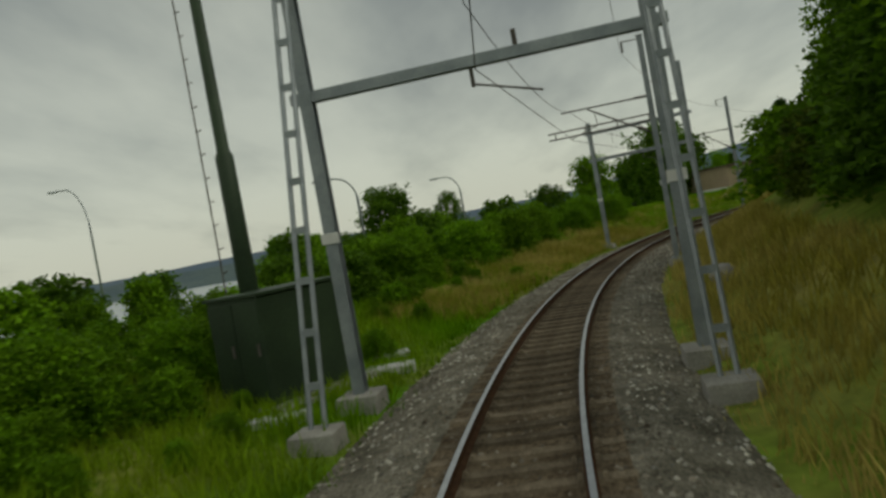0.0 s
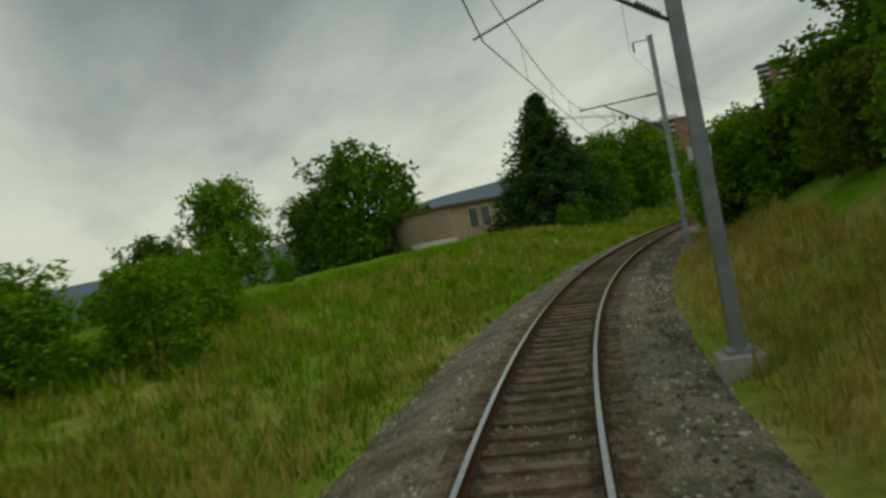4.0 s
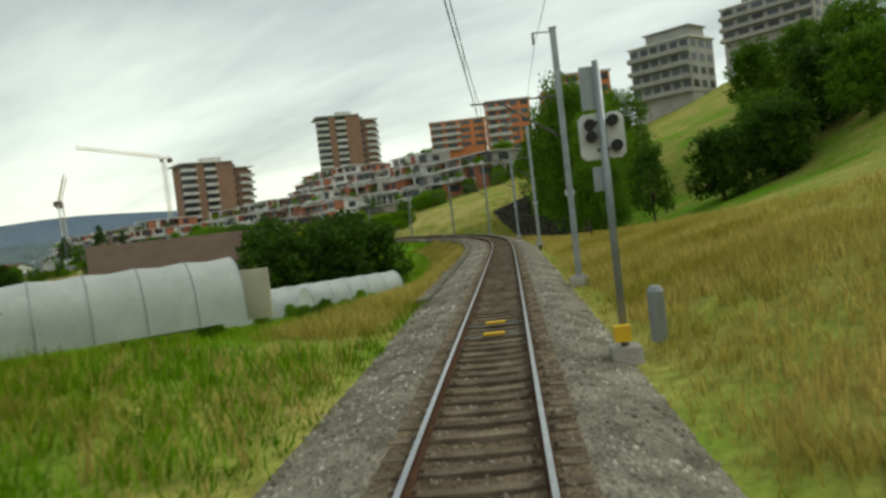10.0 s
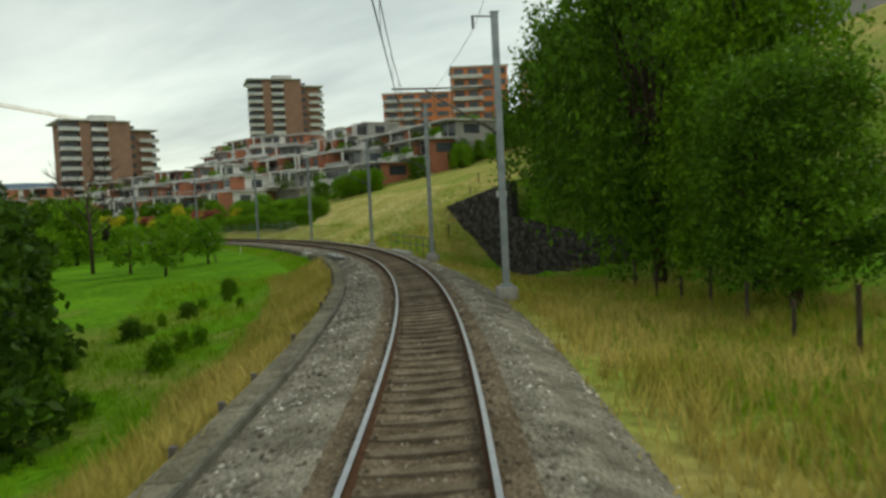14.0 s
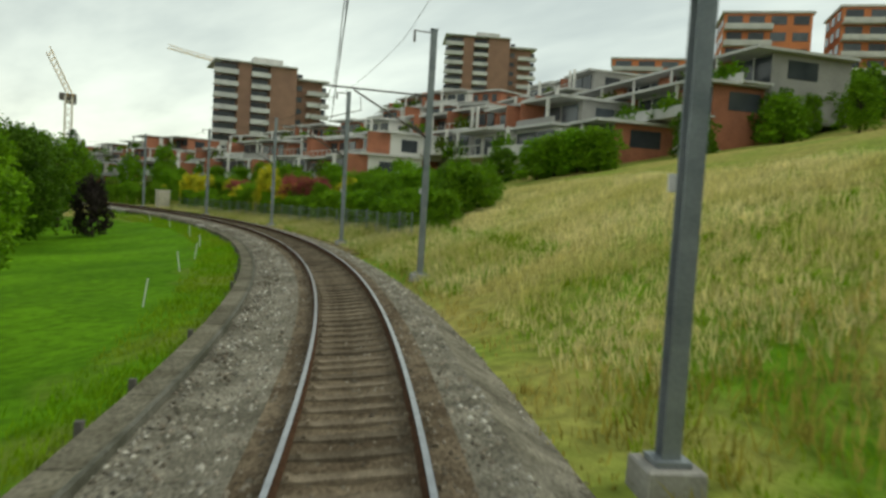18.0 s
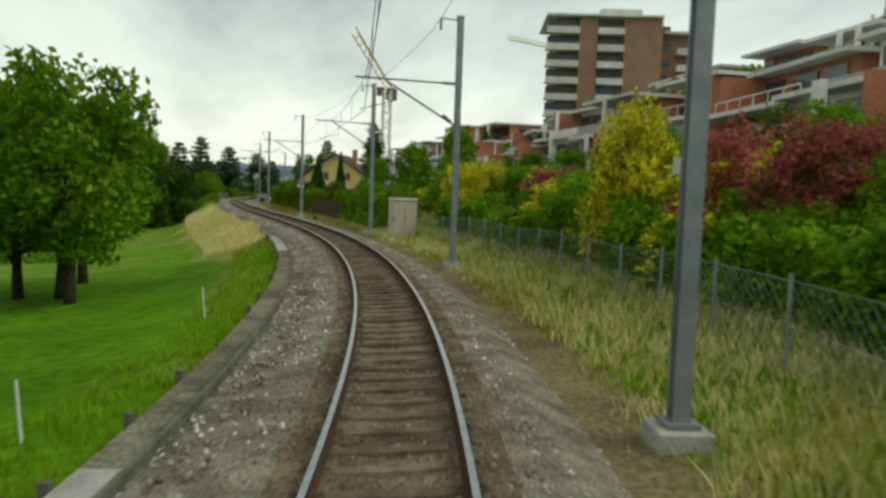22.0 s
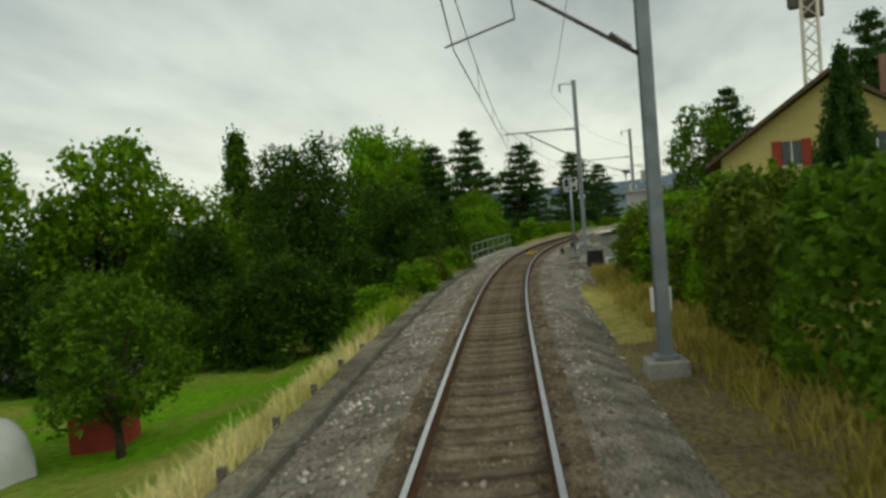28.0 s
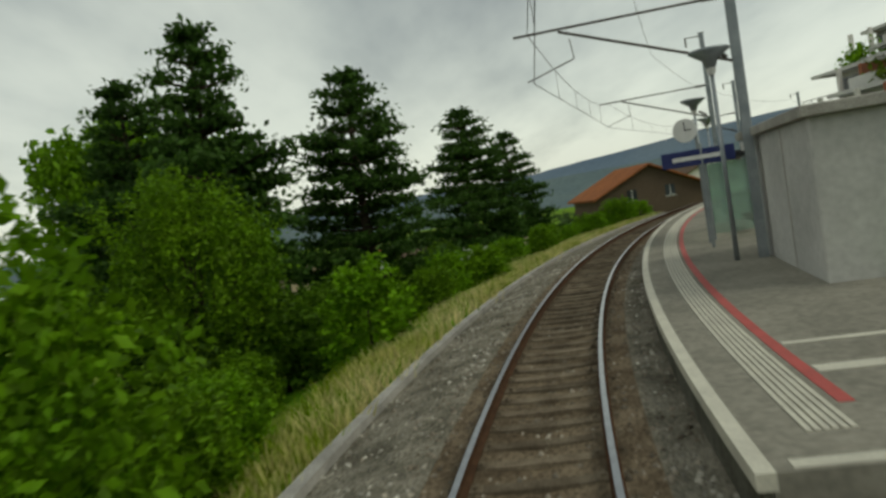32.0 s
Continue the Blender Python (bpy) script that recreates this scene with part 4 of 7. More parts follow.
    # behind the garden
    for i, (x, y, h, k, m, w) in enumerate(((138.8, 457, 30, "broad", L_BRIGHT, 0.62), (146.5, 462, 27, "broad", L_DECID, 0.62), (133, 415, 17, "broad", L_DARK, 0.9), (138.1, 371.9, 19, "airy", L_DECID, 0.9), (131.5, 412, 23.5, "poplar", L_DARK, 0.75),
                                           (129, 366, 18, "airy", L_DECID, 0.9), (120, 360, 17, "airy", L_DECID, 1.0), (131, 378, 15, "broad", L_DEEP, 1.0), (146, 370, 13, "airy", L_DECID, 1.0),
                                           (137, 358, 9, "thicket", L_DEEP, 1.0), (150, 364, 9, "thicket", L_DEEP, 0.8), (112, 372, 17, "broad", L_DARK, 1.0), (104, 352, 15, "airy", L_DECID, 1.0),
                                           (158.8, 364.5, 14.0, "fine", L_DEEP, 0.92), (166.4, 367.6, 8.4, "thicket", L_DEEP, 0.95), (162.8, 374.5, 10.0, "thicket", L_DEEP, 0.9), (169.5, 383, 7.2, "fine", L_DECID, 0.9), (171.6, 369.4, 5.4, "thicket", L_BRIGHT, 0.95), (171.6, 366.2, 4.2, "thicket", L_DECID, 0.8), (168.5, 362.5, 5.5, "thicket", L_DEEP, 0.9),
                                           (157.5, 404, 15.5, "broad", L_BRIGHT, 0.75), (163.5, 361.5, 5.5, "thicket", L_DEEP, 0.9))):
        tree(k, m, x, y, h, w, i, label="tall tree in the wood below the railway", group="trees below the railway")
    tree("airy", L_DARK, 162.6, 333.6, 7.0, 0.95, 1, label="loose green tree beside the red shed")
    for i, (x, y, h, w) in enumerate(((167.6, 392.5, 14.8, 0.95), (172.9, 399.1, 12.8, 1.1), (178.8, 417.1, 12.5, 1.1), (163.0, 396, 14.5, 0.95), (182.5, 425, 11, 1.0))):
        tree("pine", L_CONIF, x, y, h, w, i, "pine_tree", "dark green pine behind the bushes", group="pines by the station")
    tree("pine", L_CONIF, 192.0, 376.5, 11.0, 0.9, 1, "pine_tree", "dark green pine behind the hedge")
    tree("pine", L_CONIF, 199.5, 366, 13.0, 0.75, 2, "pine_tree", "dark green pine behind the yellow house")
    tree("pine", L_CONIF, 196.5, 345.4, 9.8, 0.6, 1, "pine_tree", "dark green pine behind the garden")
    for i, (x, y, h, k, m, w) in enumerate(((194.6, 330.3, 5.2, "airy", L_DECID, 0.9), (197, 315.3, 5.6, "bush", L_BRIGHT, 0.9), (200.7, 309, 6.8, "bush", L_BRIGHT, 0.7), (189.8, 329.1, 6.0, "conifer", L_CONIF, 0.4), (186.8, 356, 8.0, "airy", L_DARK, 0.75))):
        tree(k, m, x, y, h, w, i, label="green garden tree above the hedge", group="garden trees")
    tree("conifer", L_CONIF, 187.2, 334, 6.0, 0.7, 2, "cypress_tree", "slim dark green garden conifer")
    # right hand woods above the bank
    for i, (s, lat, h, k, w) in enumerate(((20, -12, 9, "broad", 1.0), (32, -14, 10, "broad", 1.0), (45, -13, 8.5, "broad", 1.0), (58, -12, 7.5, "broad", 1.0), (70, -13, 8.5, "broad", 1.0), (82, -12, 7.5, "broad", 1.0), (26, -18, 11, "broad", 1.0), (64, -19, 10, "broad", 1.0),
                                          (8, -11, 9, "broad", 1.0), (95, -17, 8, "broad", 1.1), (112, -30, 9, "broad", 1.1), (128, -34, 10, "broad", 1.1), (142, -40, 10, "broad", 1.1))):
        p = on_track(s, lat)
        tree(k, L_DARK if i % 2 else L_DECID, p[0], p[1], h, w, i, label="dense tree on the steep bank", group="trees on the bank")
    for i, (x, y, h, w, m) in enumerate(((148.5, 151.8, 20.2, 0.66, L_DARK), (142.8, 145.8, 14.5, 0.7, L_DECID), (136.6, 143.4, 8.2, 0.95, L_DARK), (160, 156, 18.5, 0.7, L_DECID), (167.5, 161.5, 15.0, 0.8, L_DARK),
                                        (133.4, 130.0, 6.6, 1.1, L_DEEP), (135.6, 125.6, 7.2, 1.1, L_DEEP), (141, 128, 8.0, 1.1, L_DARK), (146, 124, 9, 1.1, L_DEEP), (140, 119, 8, 1.1, L_DARK), (154, 122, 10, 1.1, L_DARK), (146, 112, 9, 1, L_DARK), (181, 139, 10.0, 1.0, L_DARK), (188, 134, 10.0, 1.0, L_DARK))):
        tree("fine" if x > 136 and y > 143 else "broad", m, x, y, h, w, i, label="broad tree on the pasture above the stone wall", group="trees on the pasture")
    tree("airy", L_DEEP, 127.8, 134.3, 7.6, 0.62, 2, "young_tree", "small dark tree with a thin crown on the pasture")
    for i, (s, lat, h) in enumerate(((241.3, -17.2, 16), (233, -17, 13), (236.5, -24, 15))):
        p = on_track(s, lat)
        tree("fine", L_DARK if i % 2 == 0 else L_DEEP, p[0], p[1], h, 0.9, i, label="broad tree overhanging the stone wall", group="trees over the stone wall")
    for i, (x, y, h) in enumerate(((215.1, 201.7, 4.5), (224.1, 199.7, 7), (222.1, 209.0, 4), (236, 196, 7), (229, 190, 6))):
        tree("broad", L_DECID, x, y, h, 0.8, i, label="green tree before the orange blocks", group="trees on the hill")
    for i, (x, y, h) in enumerate(((201.6, 222.0, 3.6), (201.4, 219.8, 3.6), (201.4, 217.4, 3.6), (201.3, 215.2, 3.6), (205.5, 222.1, 3.6))):
        tree("bush", L_DECID if i % 2 else L_BRIGHT, x, y, h, 1.3, i, "hedge_shrub", "green shrub at the top of the grassy slope", group="shrubs on the slope's crest", category="bush")
    for i, (x, y, h) in enumerate(((214, 207, 4), (219, 210, 4.5), (225, 209, 4), (231, 208, 5), (238, 206, 5), (209, 212, 3.6), (206, 219, 3.4), (203, 228, 3.4), (246, 214, 6), (254, 222, 7), (262, 236, 8))):
        tree("bush", L_DARK if i % 2 else L_DECID, x, y, h, 1.2, i, "hedge_shrub", "green shrub at the top of the grassy slope", group="shrubs on the slope's crest", category="bush")
    for i, (x, y, h) in enumerate(((268, 330, 9), (284, 318, 10), (276, 342, 8), (262, 352, 9), (296, 300, 11), (330, 320, 12), (300, 345, 9), (340, 300, 12))):
        tree("broad", L_DARK, x, y, h, 1.0, i, label="green tree between the houses on the hill", group="trees between the houses")


trees_here()


def bush_row(n, s0, s1, lat0, lat1, h0, h1, mats, seed, label, group, name="bush", z=None, kind="bush"):
    r = random.Random(seed)
    for i in range(n):
        s, lat = s0 + (s1 - s0) * (i + r.uniform(-0.3, 0.3)) / max(1, n - 1), r.uniform(lat0, lat1)
        p = on_track(s, lat)
        tree(kind, mats[i % len(mats)] if len(mats) < 4 else r.choice(mats), p[0], p[1], r.uniform(h0, h1), r.uniform(1.0, 1.5), r.randrange(3), name, label, None if z is None else z, group, detail=0.8, turn=r.uniform(0, 6), category="bush")


bush_row(20, 14, 74, 9.5, 14, 1.5, 2.6, (L_DECID, L_BRIGHT, L_BRIGHT), 1, "green bramble thicket on the bank", "brambles on the bank", kind="thicket", name="bramble_bush")
bush_row(16, 16, 74, 15, 24, 2.2, 3.6, (L_DARK, L_DECID), 2, "green bramble thicket on the bank", "brambles on the bank", name="bramble_bush")
bush_row(30, 0, 98, -9.2, -7.6, 2.0, 3.4, (L_DECID, L_DULL, L_DARK), 3, "dense green shrub on the steep bank", "shrubs on the bank")
bush_row(22, 2, 98, -11.5, -9, 3.6, 5.2, (L_DARK, L_DECID), 4, "dense green shrub on the steep bank", "shrubs on the bank")
bush_row(5, 78, 90, 20, 25, 1.2, 1.8, (L_BRIGHT, L_DECID), 5, "bright green shrub beside the trees", "shrubs by the meadow")
bush_row(7, 122, 136, 14, 18, 3.0, 4.6, (L_DECID, L_DARK, L_BRIGHT), 13, "dense green shrub under the trees", "shrubs under the trees")
bush_row(26, 284, 346, -9.0, -7.3, 1.6, 2.5, (L_DECID, L_BRIGHT, L_BRIGHT), 6, "green garden shrub behind the wire fence", "garden shrubs", kind="thicket", name="garden_shrub")
bush_row(14, 288, 312, -12, -9, 2.2, 3.5, (L_DECID, L_BRIGHT, L_BRIGHT), 14, "tall garden shrub behind the wire fence", "garden shrubs", kind="thicket", name="garden_shrub")
bush_row(14, 312, 352, -10.6, -9.2, 2.4, 3.4, (L_YELLOW, L_DECID, L_RED), 7, "flowering garden shrub on the terrace", "flowering shrubs", kind="thicket", name="flowering_shrub")
bush_row(8, 317, 333, -8.8, -7.8, 2.4, 3.2, (L_DECID, L_YELLOW, L_BRIGHT), 15, "flowering garden shrub on the terrace", "flowering shrubs", kind="thicket", name="flowering_shrub")
bush_row(20, 300, 352, -16, -12, 2.0, 3.2, (L_DECID, L_BRIGHT, L_BRIGHT), 16, "garden shrub below the terrace houses", "garden shrubs", kind="thicket", name="garden_shrub")
bush_row(18, 318, 376, -24, -17, 2.2, 4.2, (L_BRIGHT, L_DECID, L_BRIGHT), 21, "bright green garden shrub before the terraces", "garden shrubs", kind="thicket", name="garden_shrub")
for i, x_ in enumerate(np.arange(112, 163, 3.6)):
    y_ = 340.5 + 0.32 * (x_ - 126) + 1.2 * math.sin(i * 2.1)
    tree("thicket", L_DEEP if i % 3 else L_DARK, float(x_), y_, 4.4 + 1.0 * (i % 3), 1.1, i, "undergrowth_bush", "dark undergrowth at the lawn's far edge", group="undergrowth by the lawn", category="bush")
bush_row(12, 356, 404, -9.5, -7.5, 1.9, 2.7, (L_DULL, L_YELLOW, L_DECID, L_DECID), 9, "overgrown garden shrub above the hedge", "shrubs above the hedge", name="garden_shrub")
bush_row(26, 444, 505, 5, 9, 1.6, 2.8, (L_BRIGHT, L_DECID, L_BRIGHT), 10, "bright green shrub beside the track", "shrubs by the station")
bush_row(14, 403, 418, -7.6, -5.4, 2.0, 3.2, (L_DECID, L_DULL, L_BRIGHT), 95, "overgrown garden shrub beside the gravel", "garden shrubs", name="garden_shrub")
bush_row(20, 440, 474, 8.5, 14, 2.2, 3.4, (L_DARK, L_DECID, L_DEEP), 11, "tall green thicket below the track", "thicket by the station")
bush_row(9, 430, 440, 8, 15, 3.0, 4.2, (L_DEEP, L_DARK), 12, "dark thicket beside the underpass", "thicket by the underpass")
bush_row(16, 410, 427, 3.5, 4.7, 1.0, 1.9, (L_BRIGHT, L_DULL, L_BRIGHT), 17, "bright weeds on the embankment's edge", "weeds on the edge", name="weed_clump")
bush_row(10, 406, 421, -8, -5.6, 1.6, 2.8, (L_BRIGHT, L_DARK, L_DECID), 18, "green garden shrub beside the gravel", "garden shrubs", name="garden_shrub")
bush_row(9, 429, 441.5, -9.5, -6.4, 1.3, 2.2, (L_DARK, L_DECID, L_DEEP), 23, "green shrub beside the ramp", "shrubs behind the platform", kind="thicket")
bush_row(18, 426, 470, -15, -9, 2, 3.4, (L_DECID, L_DARK), 19, "green shrub behind the platform", "shrubs behind the platform")
bush_row(40, 160, 236, 7.5, 13, 0.45, 1.1, (L_DECID, L_BRIGHT, L_DARK), 20, "low green weeds below the embankment", "weeds below the embankment", name="weed_clump")


bush_row(18, 121, 137, 12.6, 16, 3.6, 5.4, (L_DECID, L_BRIGHT, L_DARK), 88, "dense green shrub in the thicket beside the meadow", "thicket beside the meadow")
bush_row(7, 118, 134, 11.2, 12.6, 1.2, 2.0, (L_BRIGHT, L_DECID), 89, "low bright green shrub before the thicket", "thicket beside the meadow")
bush_row(14, 84, 98.5, -6.6, -5.2, 3.0, 4.4, (L_DECID, L_BRIGHT, L_DARK), 90, "dense green shrub close to the track", "shrubs on the bank", kind="thicket")
for x_, y_, h_ in ((39.6, 100.6, 1.9), (41.2, 101.6, 1.7), (44.4, 103.9, 1.5)):
    tree("thicket", L_BRIGHT, x_, y_, h_, 1.1, int(y_), "bush", "bright green shrub before the spruce", group="shrubs by the meadow", category="bush")
bush_row(4, 78, 85, 18, 22, 2.0, 2.8, (L_DECID, L_BRIGHT), 91, "bright green shrub before the low building", "shrubs by the low building")
bush_row(14, 34, 66, 8.0, 11.5, 1.8, 2.8, (L_BRIGHT, L_DECID), 92, "green bramble thicket on the bank", "brambles on the bank", kind="thicket", name="bramble_bush")
for s_, lat_, top_, m_ in ((346.7, -8.9, 4.5, L_YELLOW), (342.9, -7.8, 4.0, L_YELLOW), (324.0, -7.4, 5.5, L_YELLOW), (319.4, -7.9, 4.5, L_RED), (317.0, -8.3, 4.4, L_RED), (343.1, -8.8, 4.4, L_YELLOW), (347.9, -8.6, 4.4, L_YELLOW)):
    p_ = on_track(s_, lat_)
    g_ = gz(p_[0], p_[1])
    tree("thicket", m_, p_[0], p_[1], max(1.6, top_ - g_), 0.7, int(s_), "flowering_bush", "large flowering bush on the garden terrace", g_, "flowering bushes", category="bush")

bush_row(16, 22, 42, 9, 17, 1.6, 2.8, (L_DECID, L_BRIGHT, L_DARK), 96, "green bramble thicket on the bank", "brambles on the bank", kind="thicket", name="bramble_bush")
bush_row(26, 5, 38, 4.4, 10, 0.4, 0.85, (L_BRIGHT, L_DECID), 98, "low leafy green weeds on the bank", "weeds on the bank", name="weed_clump", kind="thicket")
bush_row(14, 17, 36, 6.4, 9, 0.6, 1.2, (L_BRIGHT, L_DECID), 97, "low green brambles on the bank", "brambles on the bank", name="bramble_clump")
bush_row(9, 11, 23, 8.2, 10.5, 1.5, 2.3, (L_DECID, L_BRIGHT), 93, "green brambles beside the cabinet", "brambles by the cabinet", kind="thicket", name="bramble_bush")
bush_row(8, 8, 15, 6.8, 9, 0.7, 1.2, (L_BRIGHT, L_DECID), 94, "low green brambles beside the cabinet", "brambles by the cabinet", name="bramble_clump")


def hedge(s0, s1, lat_front, depth, height, mat, seed, label):
    """A clipped-once, now overgrown hedge: a leafy mass with an uneven top and face."""
    r = np.random.RandomState(seed)
    n = int((s1 - s0) * 950)
    s = r.uniform(s0, s1, n)
    top = height * (0.85 + 0.18 * np.sin(s * 1.1 + seed) * np.sin(s * 0.47) + 0.1 * np.sin(s * 2.9))
    u = r.rand(n)
    face = u < 0.62
    z = np.where(face, r.uniform(0.0, 1.0, n), r.uniform(0.9, 1.05, n)) * top
    bulge = 0.25 * np.sin(s * 1.9 + z * 1.3) + 0.18 * np.sin(s * 4.1 - z * 2.2)
    lat = lat_front + np.where(face, r.exponential(0.12, n) + bulge * 0.6, r.uniform(0, depth, n)) * -1
    c = on_track(s, lat)
    c[:, 2] = ground_z(on_track(s, np.full(n, lat_front))[:, :2]) + z
    v, f = leaves(c, 1, 0.07, 0.105, seed)
    ob = tagged(new("hedge"), label, "hedge", "hedges beside the track")
    part("foliage", raw_mesh("foliage", v, f, mat), None, ob)
    m = on_track((s0 + s1) / 2, lat_front - 0.5)
    st = Shape()
    for k in range(int((s1 - s0) * 1.5)):
        p = on_track(s0 + (s1 - s0) * r.rand(), lat_front - 0.35 - 0.3 * r.rand())
        g = gz(p[0], p[1])
        st.tube([(p[0], p[1], g - 0.2), (p[0] + r.uniform(-0.3, 0.3), p[1] + r.uniform(-0.3, 0.3), g + height * 0.8)], [0.03, 0.012], 4)
    part("stems", st, BARK, ob)


for i, (a, b_, lf, h, m) in enumerate(((349.5, 355, -5.0, 2.7, L_DECID), (355, 360.5, -4.9, 2.8, L_BRIGHT), (360.5, 366, -5.1, 2.6, L_DECID), (378, 384, -5.0, 2.6, L_DECID), (384, 390, -4.6, 2.9, L_DULL), (390, 396, -4.5, 3.0, L_DARK), (396, 401, -4.5, 3.0, L_DULL), (401, 406, -4.8, 2.6, L_DECID))):
    hedge(a, b_, lf, 1.6, h, m, 30 + i, "tall overgrown green hedge beside the track")
for i, a in enumerate(np.arange(286, 346, 7.5)):
    hedge(a, a + 7.5, -6.5 - 0.3 * (i % 2), 1.2, 1.7 + 0.3 * (i % 3), (L_DECID, L_BRIGHT, L_DECID)[i % 3], 50 + i, "green climbing hedge behind the wire fence")

# vegetable rows in the garden below the line
for i in range(9):
    y_ = 297.0 + 2.3 * i
    x0_, x1_ = 150.0 + 0.6 * (i % 3), 165.5 - 0.3 * i
    row = thing("vegetable_row", (x0_, y_, gz((x0_ + x1_) / 2, y_)), 0.08, "row of leafy vegetables on dark soil", "vegetable bed", "vegetable rows")
    part("soil", Shape().box(0, -0.55, -0.5, x1_ - x0_, 0.55, 0.06, taper=0.08), SOIL, row)
    rv = np.random.RandomState(300 + i)
    c_ = np.column_stack([rv.uniform(0.2, x1_ - x0_ - 0.2, 340), rv.normal(0, 0.22, 340), rv.uniform(0.1, 0.35 + 0.3 * (i % 3), 340)])
    v_, f_ = leaves(c_, 3, 0.06, 0.11, 310 + i)
    part("plants", raw_mesh("plants", v_, f_, (L_DARK, L_BRIGHT, L_DECID, L_DEEP)[i % 4]), None, row)

# dark wooden garden fence
wd = thing("wooden_fence", label="dark weathered wooden board fence beside the track", category="fence")
for k, s in enumerate(np.arange(366, 378, 0.17)):
    p = on_track(s, -5.0)
    q = part("board", Shape().box(-0.012, -0.075, 0, 0.012, 0.075, 1.75 + 0.03 * math.sin(k * 2.3)), BARK, wd)
    q.matrix_basis = Matrix.Translation((p[0], p[1], gz(p[0], p[1]) - 0.1)) @ Matrix.Rotation(heading(s), 4, "Z")


def scatter_grass(name, n, s0, s1, a0, a1, h0, h1, mat, seed, label, blades=8, lean=0.3, width=0.012, clump=0.14):
    r = np.random.RandomState(seed)
    s, lat = r.uniform(s0, s1, n), r.uniform(a0, a1, n)
    base = on_track(s, lat)
    base[:, 2] = ground_z(base[:, :2]) - 0.03
    c = np.repeat(base, blades, 0)
    k = len(c)
    c[:, :2] += r.normal(0, clump, (k, 2))
    patch = 0.65 + 0.5 * (0.5 + 0.5 * np.sin(c[:, 0] * 0.5) * np.sin(c[:, 1] * 0.43))
    h = r.uniform(h0, h1, k) * patch
    a = r.uniform(0, 6.283, k)
    w = width * r.uniform(0.7, 1.6, k)
    side = np.stack([np.cos(a), np.sin(a), 0 * a], 1) * w[:, None]
    tip = np.stack([r.normal(0, lean, k) * h, r.normal(0, lean, k) * h, h], 1)
    mid = tip * (0.45, 0.45, 0.6)
    v = np.stack([c - side, c + side, c + mid + side * 0.8, c + mid - side * 0.8, c + tip], 1)
    i = np.arange(k)[:, None] * 5
    f = np.concatenate([i + [[0, 1, 2]], i + [[0, 2, 3]], i + [[3, 2, 4]]], 0)
    tagged(new(name, raw_mesh(name, v.reshape(-1, 3), f, mat)), label, "grass", kind="stuff")


scatter_grass("dry_grass", 7500, 95, 258, -15, -3.3, 0.25, 0.6, GRASS_DRY, 1, "tall straw-coloured grass on the slope")
scatter_grass("bleached_grass", 9000, 256, 318, -18, -3.8, 0.2, 0.48, GRASS_PALE, 41, "tall straw-coloured grass on the slope")
scatter_grass("slope_grass", 4500, 225, 264, -18, -3.6, 0.12, 0.3, GRASS_FRESH, 42, "green grass on the slope")
scatter_grass("dry_grass", 3000, 150, 214, -9.5, -3.2, 0.25, 0.55, GRASS_DRY, 47, "tall straw-coloured grass on the slope")
scatter_grass("dry_grass", 4200, 92, 190, -10, -3.1, 0.25, 0.6, GRASS_DRY, 43, "tall straw-coloured grass on the slope")
scatter_grass("dry_grass", 3600, -8, 95, -6.5, -3.0, 0.3, 0.7, GRASS_DRY, 2, "tall straw-coloured grass beside the track")
scatter_grass("meadow_grass", 6000, -8, 40, 3.3, 12, 0.25, 0.55, GRASS_FRESH, 3, "tall fresh green meadow grass")
scatter_grass("meadow_grass", 4500, 36, 150, 3.3, 14, 0.25, 0.6, GRASS_GREEN, 44, "tall green meadow grass")
scatter_grass("meadow_grass", 5500, 60, 150, 3.5, 14, 0.25, 0.6, GRASS_FRESH, 48, "tall fresh green meadow grass")
scatter_grass("dry_grass", 1500, 24, 62, 3.3, 6.8, 0.35, 0.7, GRASS_DRY, 46, "straw-coloured stalks in the meadow")
scatter_grass("dry_grass", 1700, 33, 150, 3.1, 10, 0.35, 0.75, GRASS_DRY, 4, "straw-coloured stalks in the meadow")
scatter_grass("dry_grass", 3500, 152, 240, 3.2, 6.5, 0.3, 0.7, GRASS_DRY, 5, "tall straw-coloured grass on the embankment")
scatter_grass("bleached_grass", 5800, 347, 428, 3.3, 6.4, 0.3, 0.7, GRASS_PALE, 6, "tall straw-coloured grass on the embankment")
scatter_grass("verge_grass", 2400, 240, 350, 3.3, 5, 0.1, 0.28, GRASS_FRESH, 7, "green grass along the track")
scatter_grass("verge_grass", 5200, 268, 350, -7.5, -3.2, 0.15, 0.45, GRASS_FRESH, 8, "green and dry grass along the wire fence")
scatter_grass("bleached_grass", 3800, 268, 352, -6.5, -3.2, 0.25, 0.55, GRASS_PALE, 9, "straw-coloured grass along the wire fence")
scatter_grass("bleached_grass", 2200, 438, 500, 3.1, 5.2, 0.3, 0.65, GRASS_PALE, 13, "pale seeding grass along the track")
scatter_grass("verge_grass", 1500, 405, 428, 3.3, 4.8, 0.4, 0.85, GRASS_FRESH, 45, "tall fresh weeds along the kerb")
scatter_grass("verge_grass", 2600, 438, 500, 3.2, 6, 0.3, 0.6, GRASS_FRESH, 10, "green grass along the track")
scatter_grass("meadow_grass", 3500, 150, 245, 6, 14, 0.15, 0.4, GRASS_FRESH, 11, "green grass below the embankment")
scatter_grass("edge_weeds", 3400, -6, 400, -3.7, -2.7, 0.08, 0.3, GRASS_DRY, 21, "low weeds at the ballast's edge", blades=6)
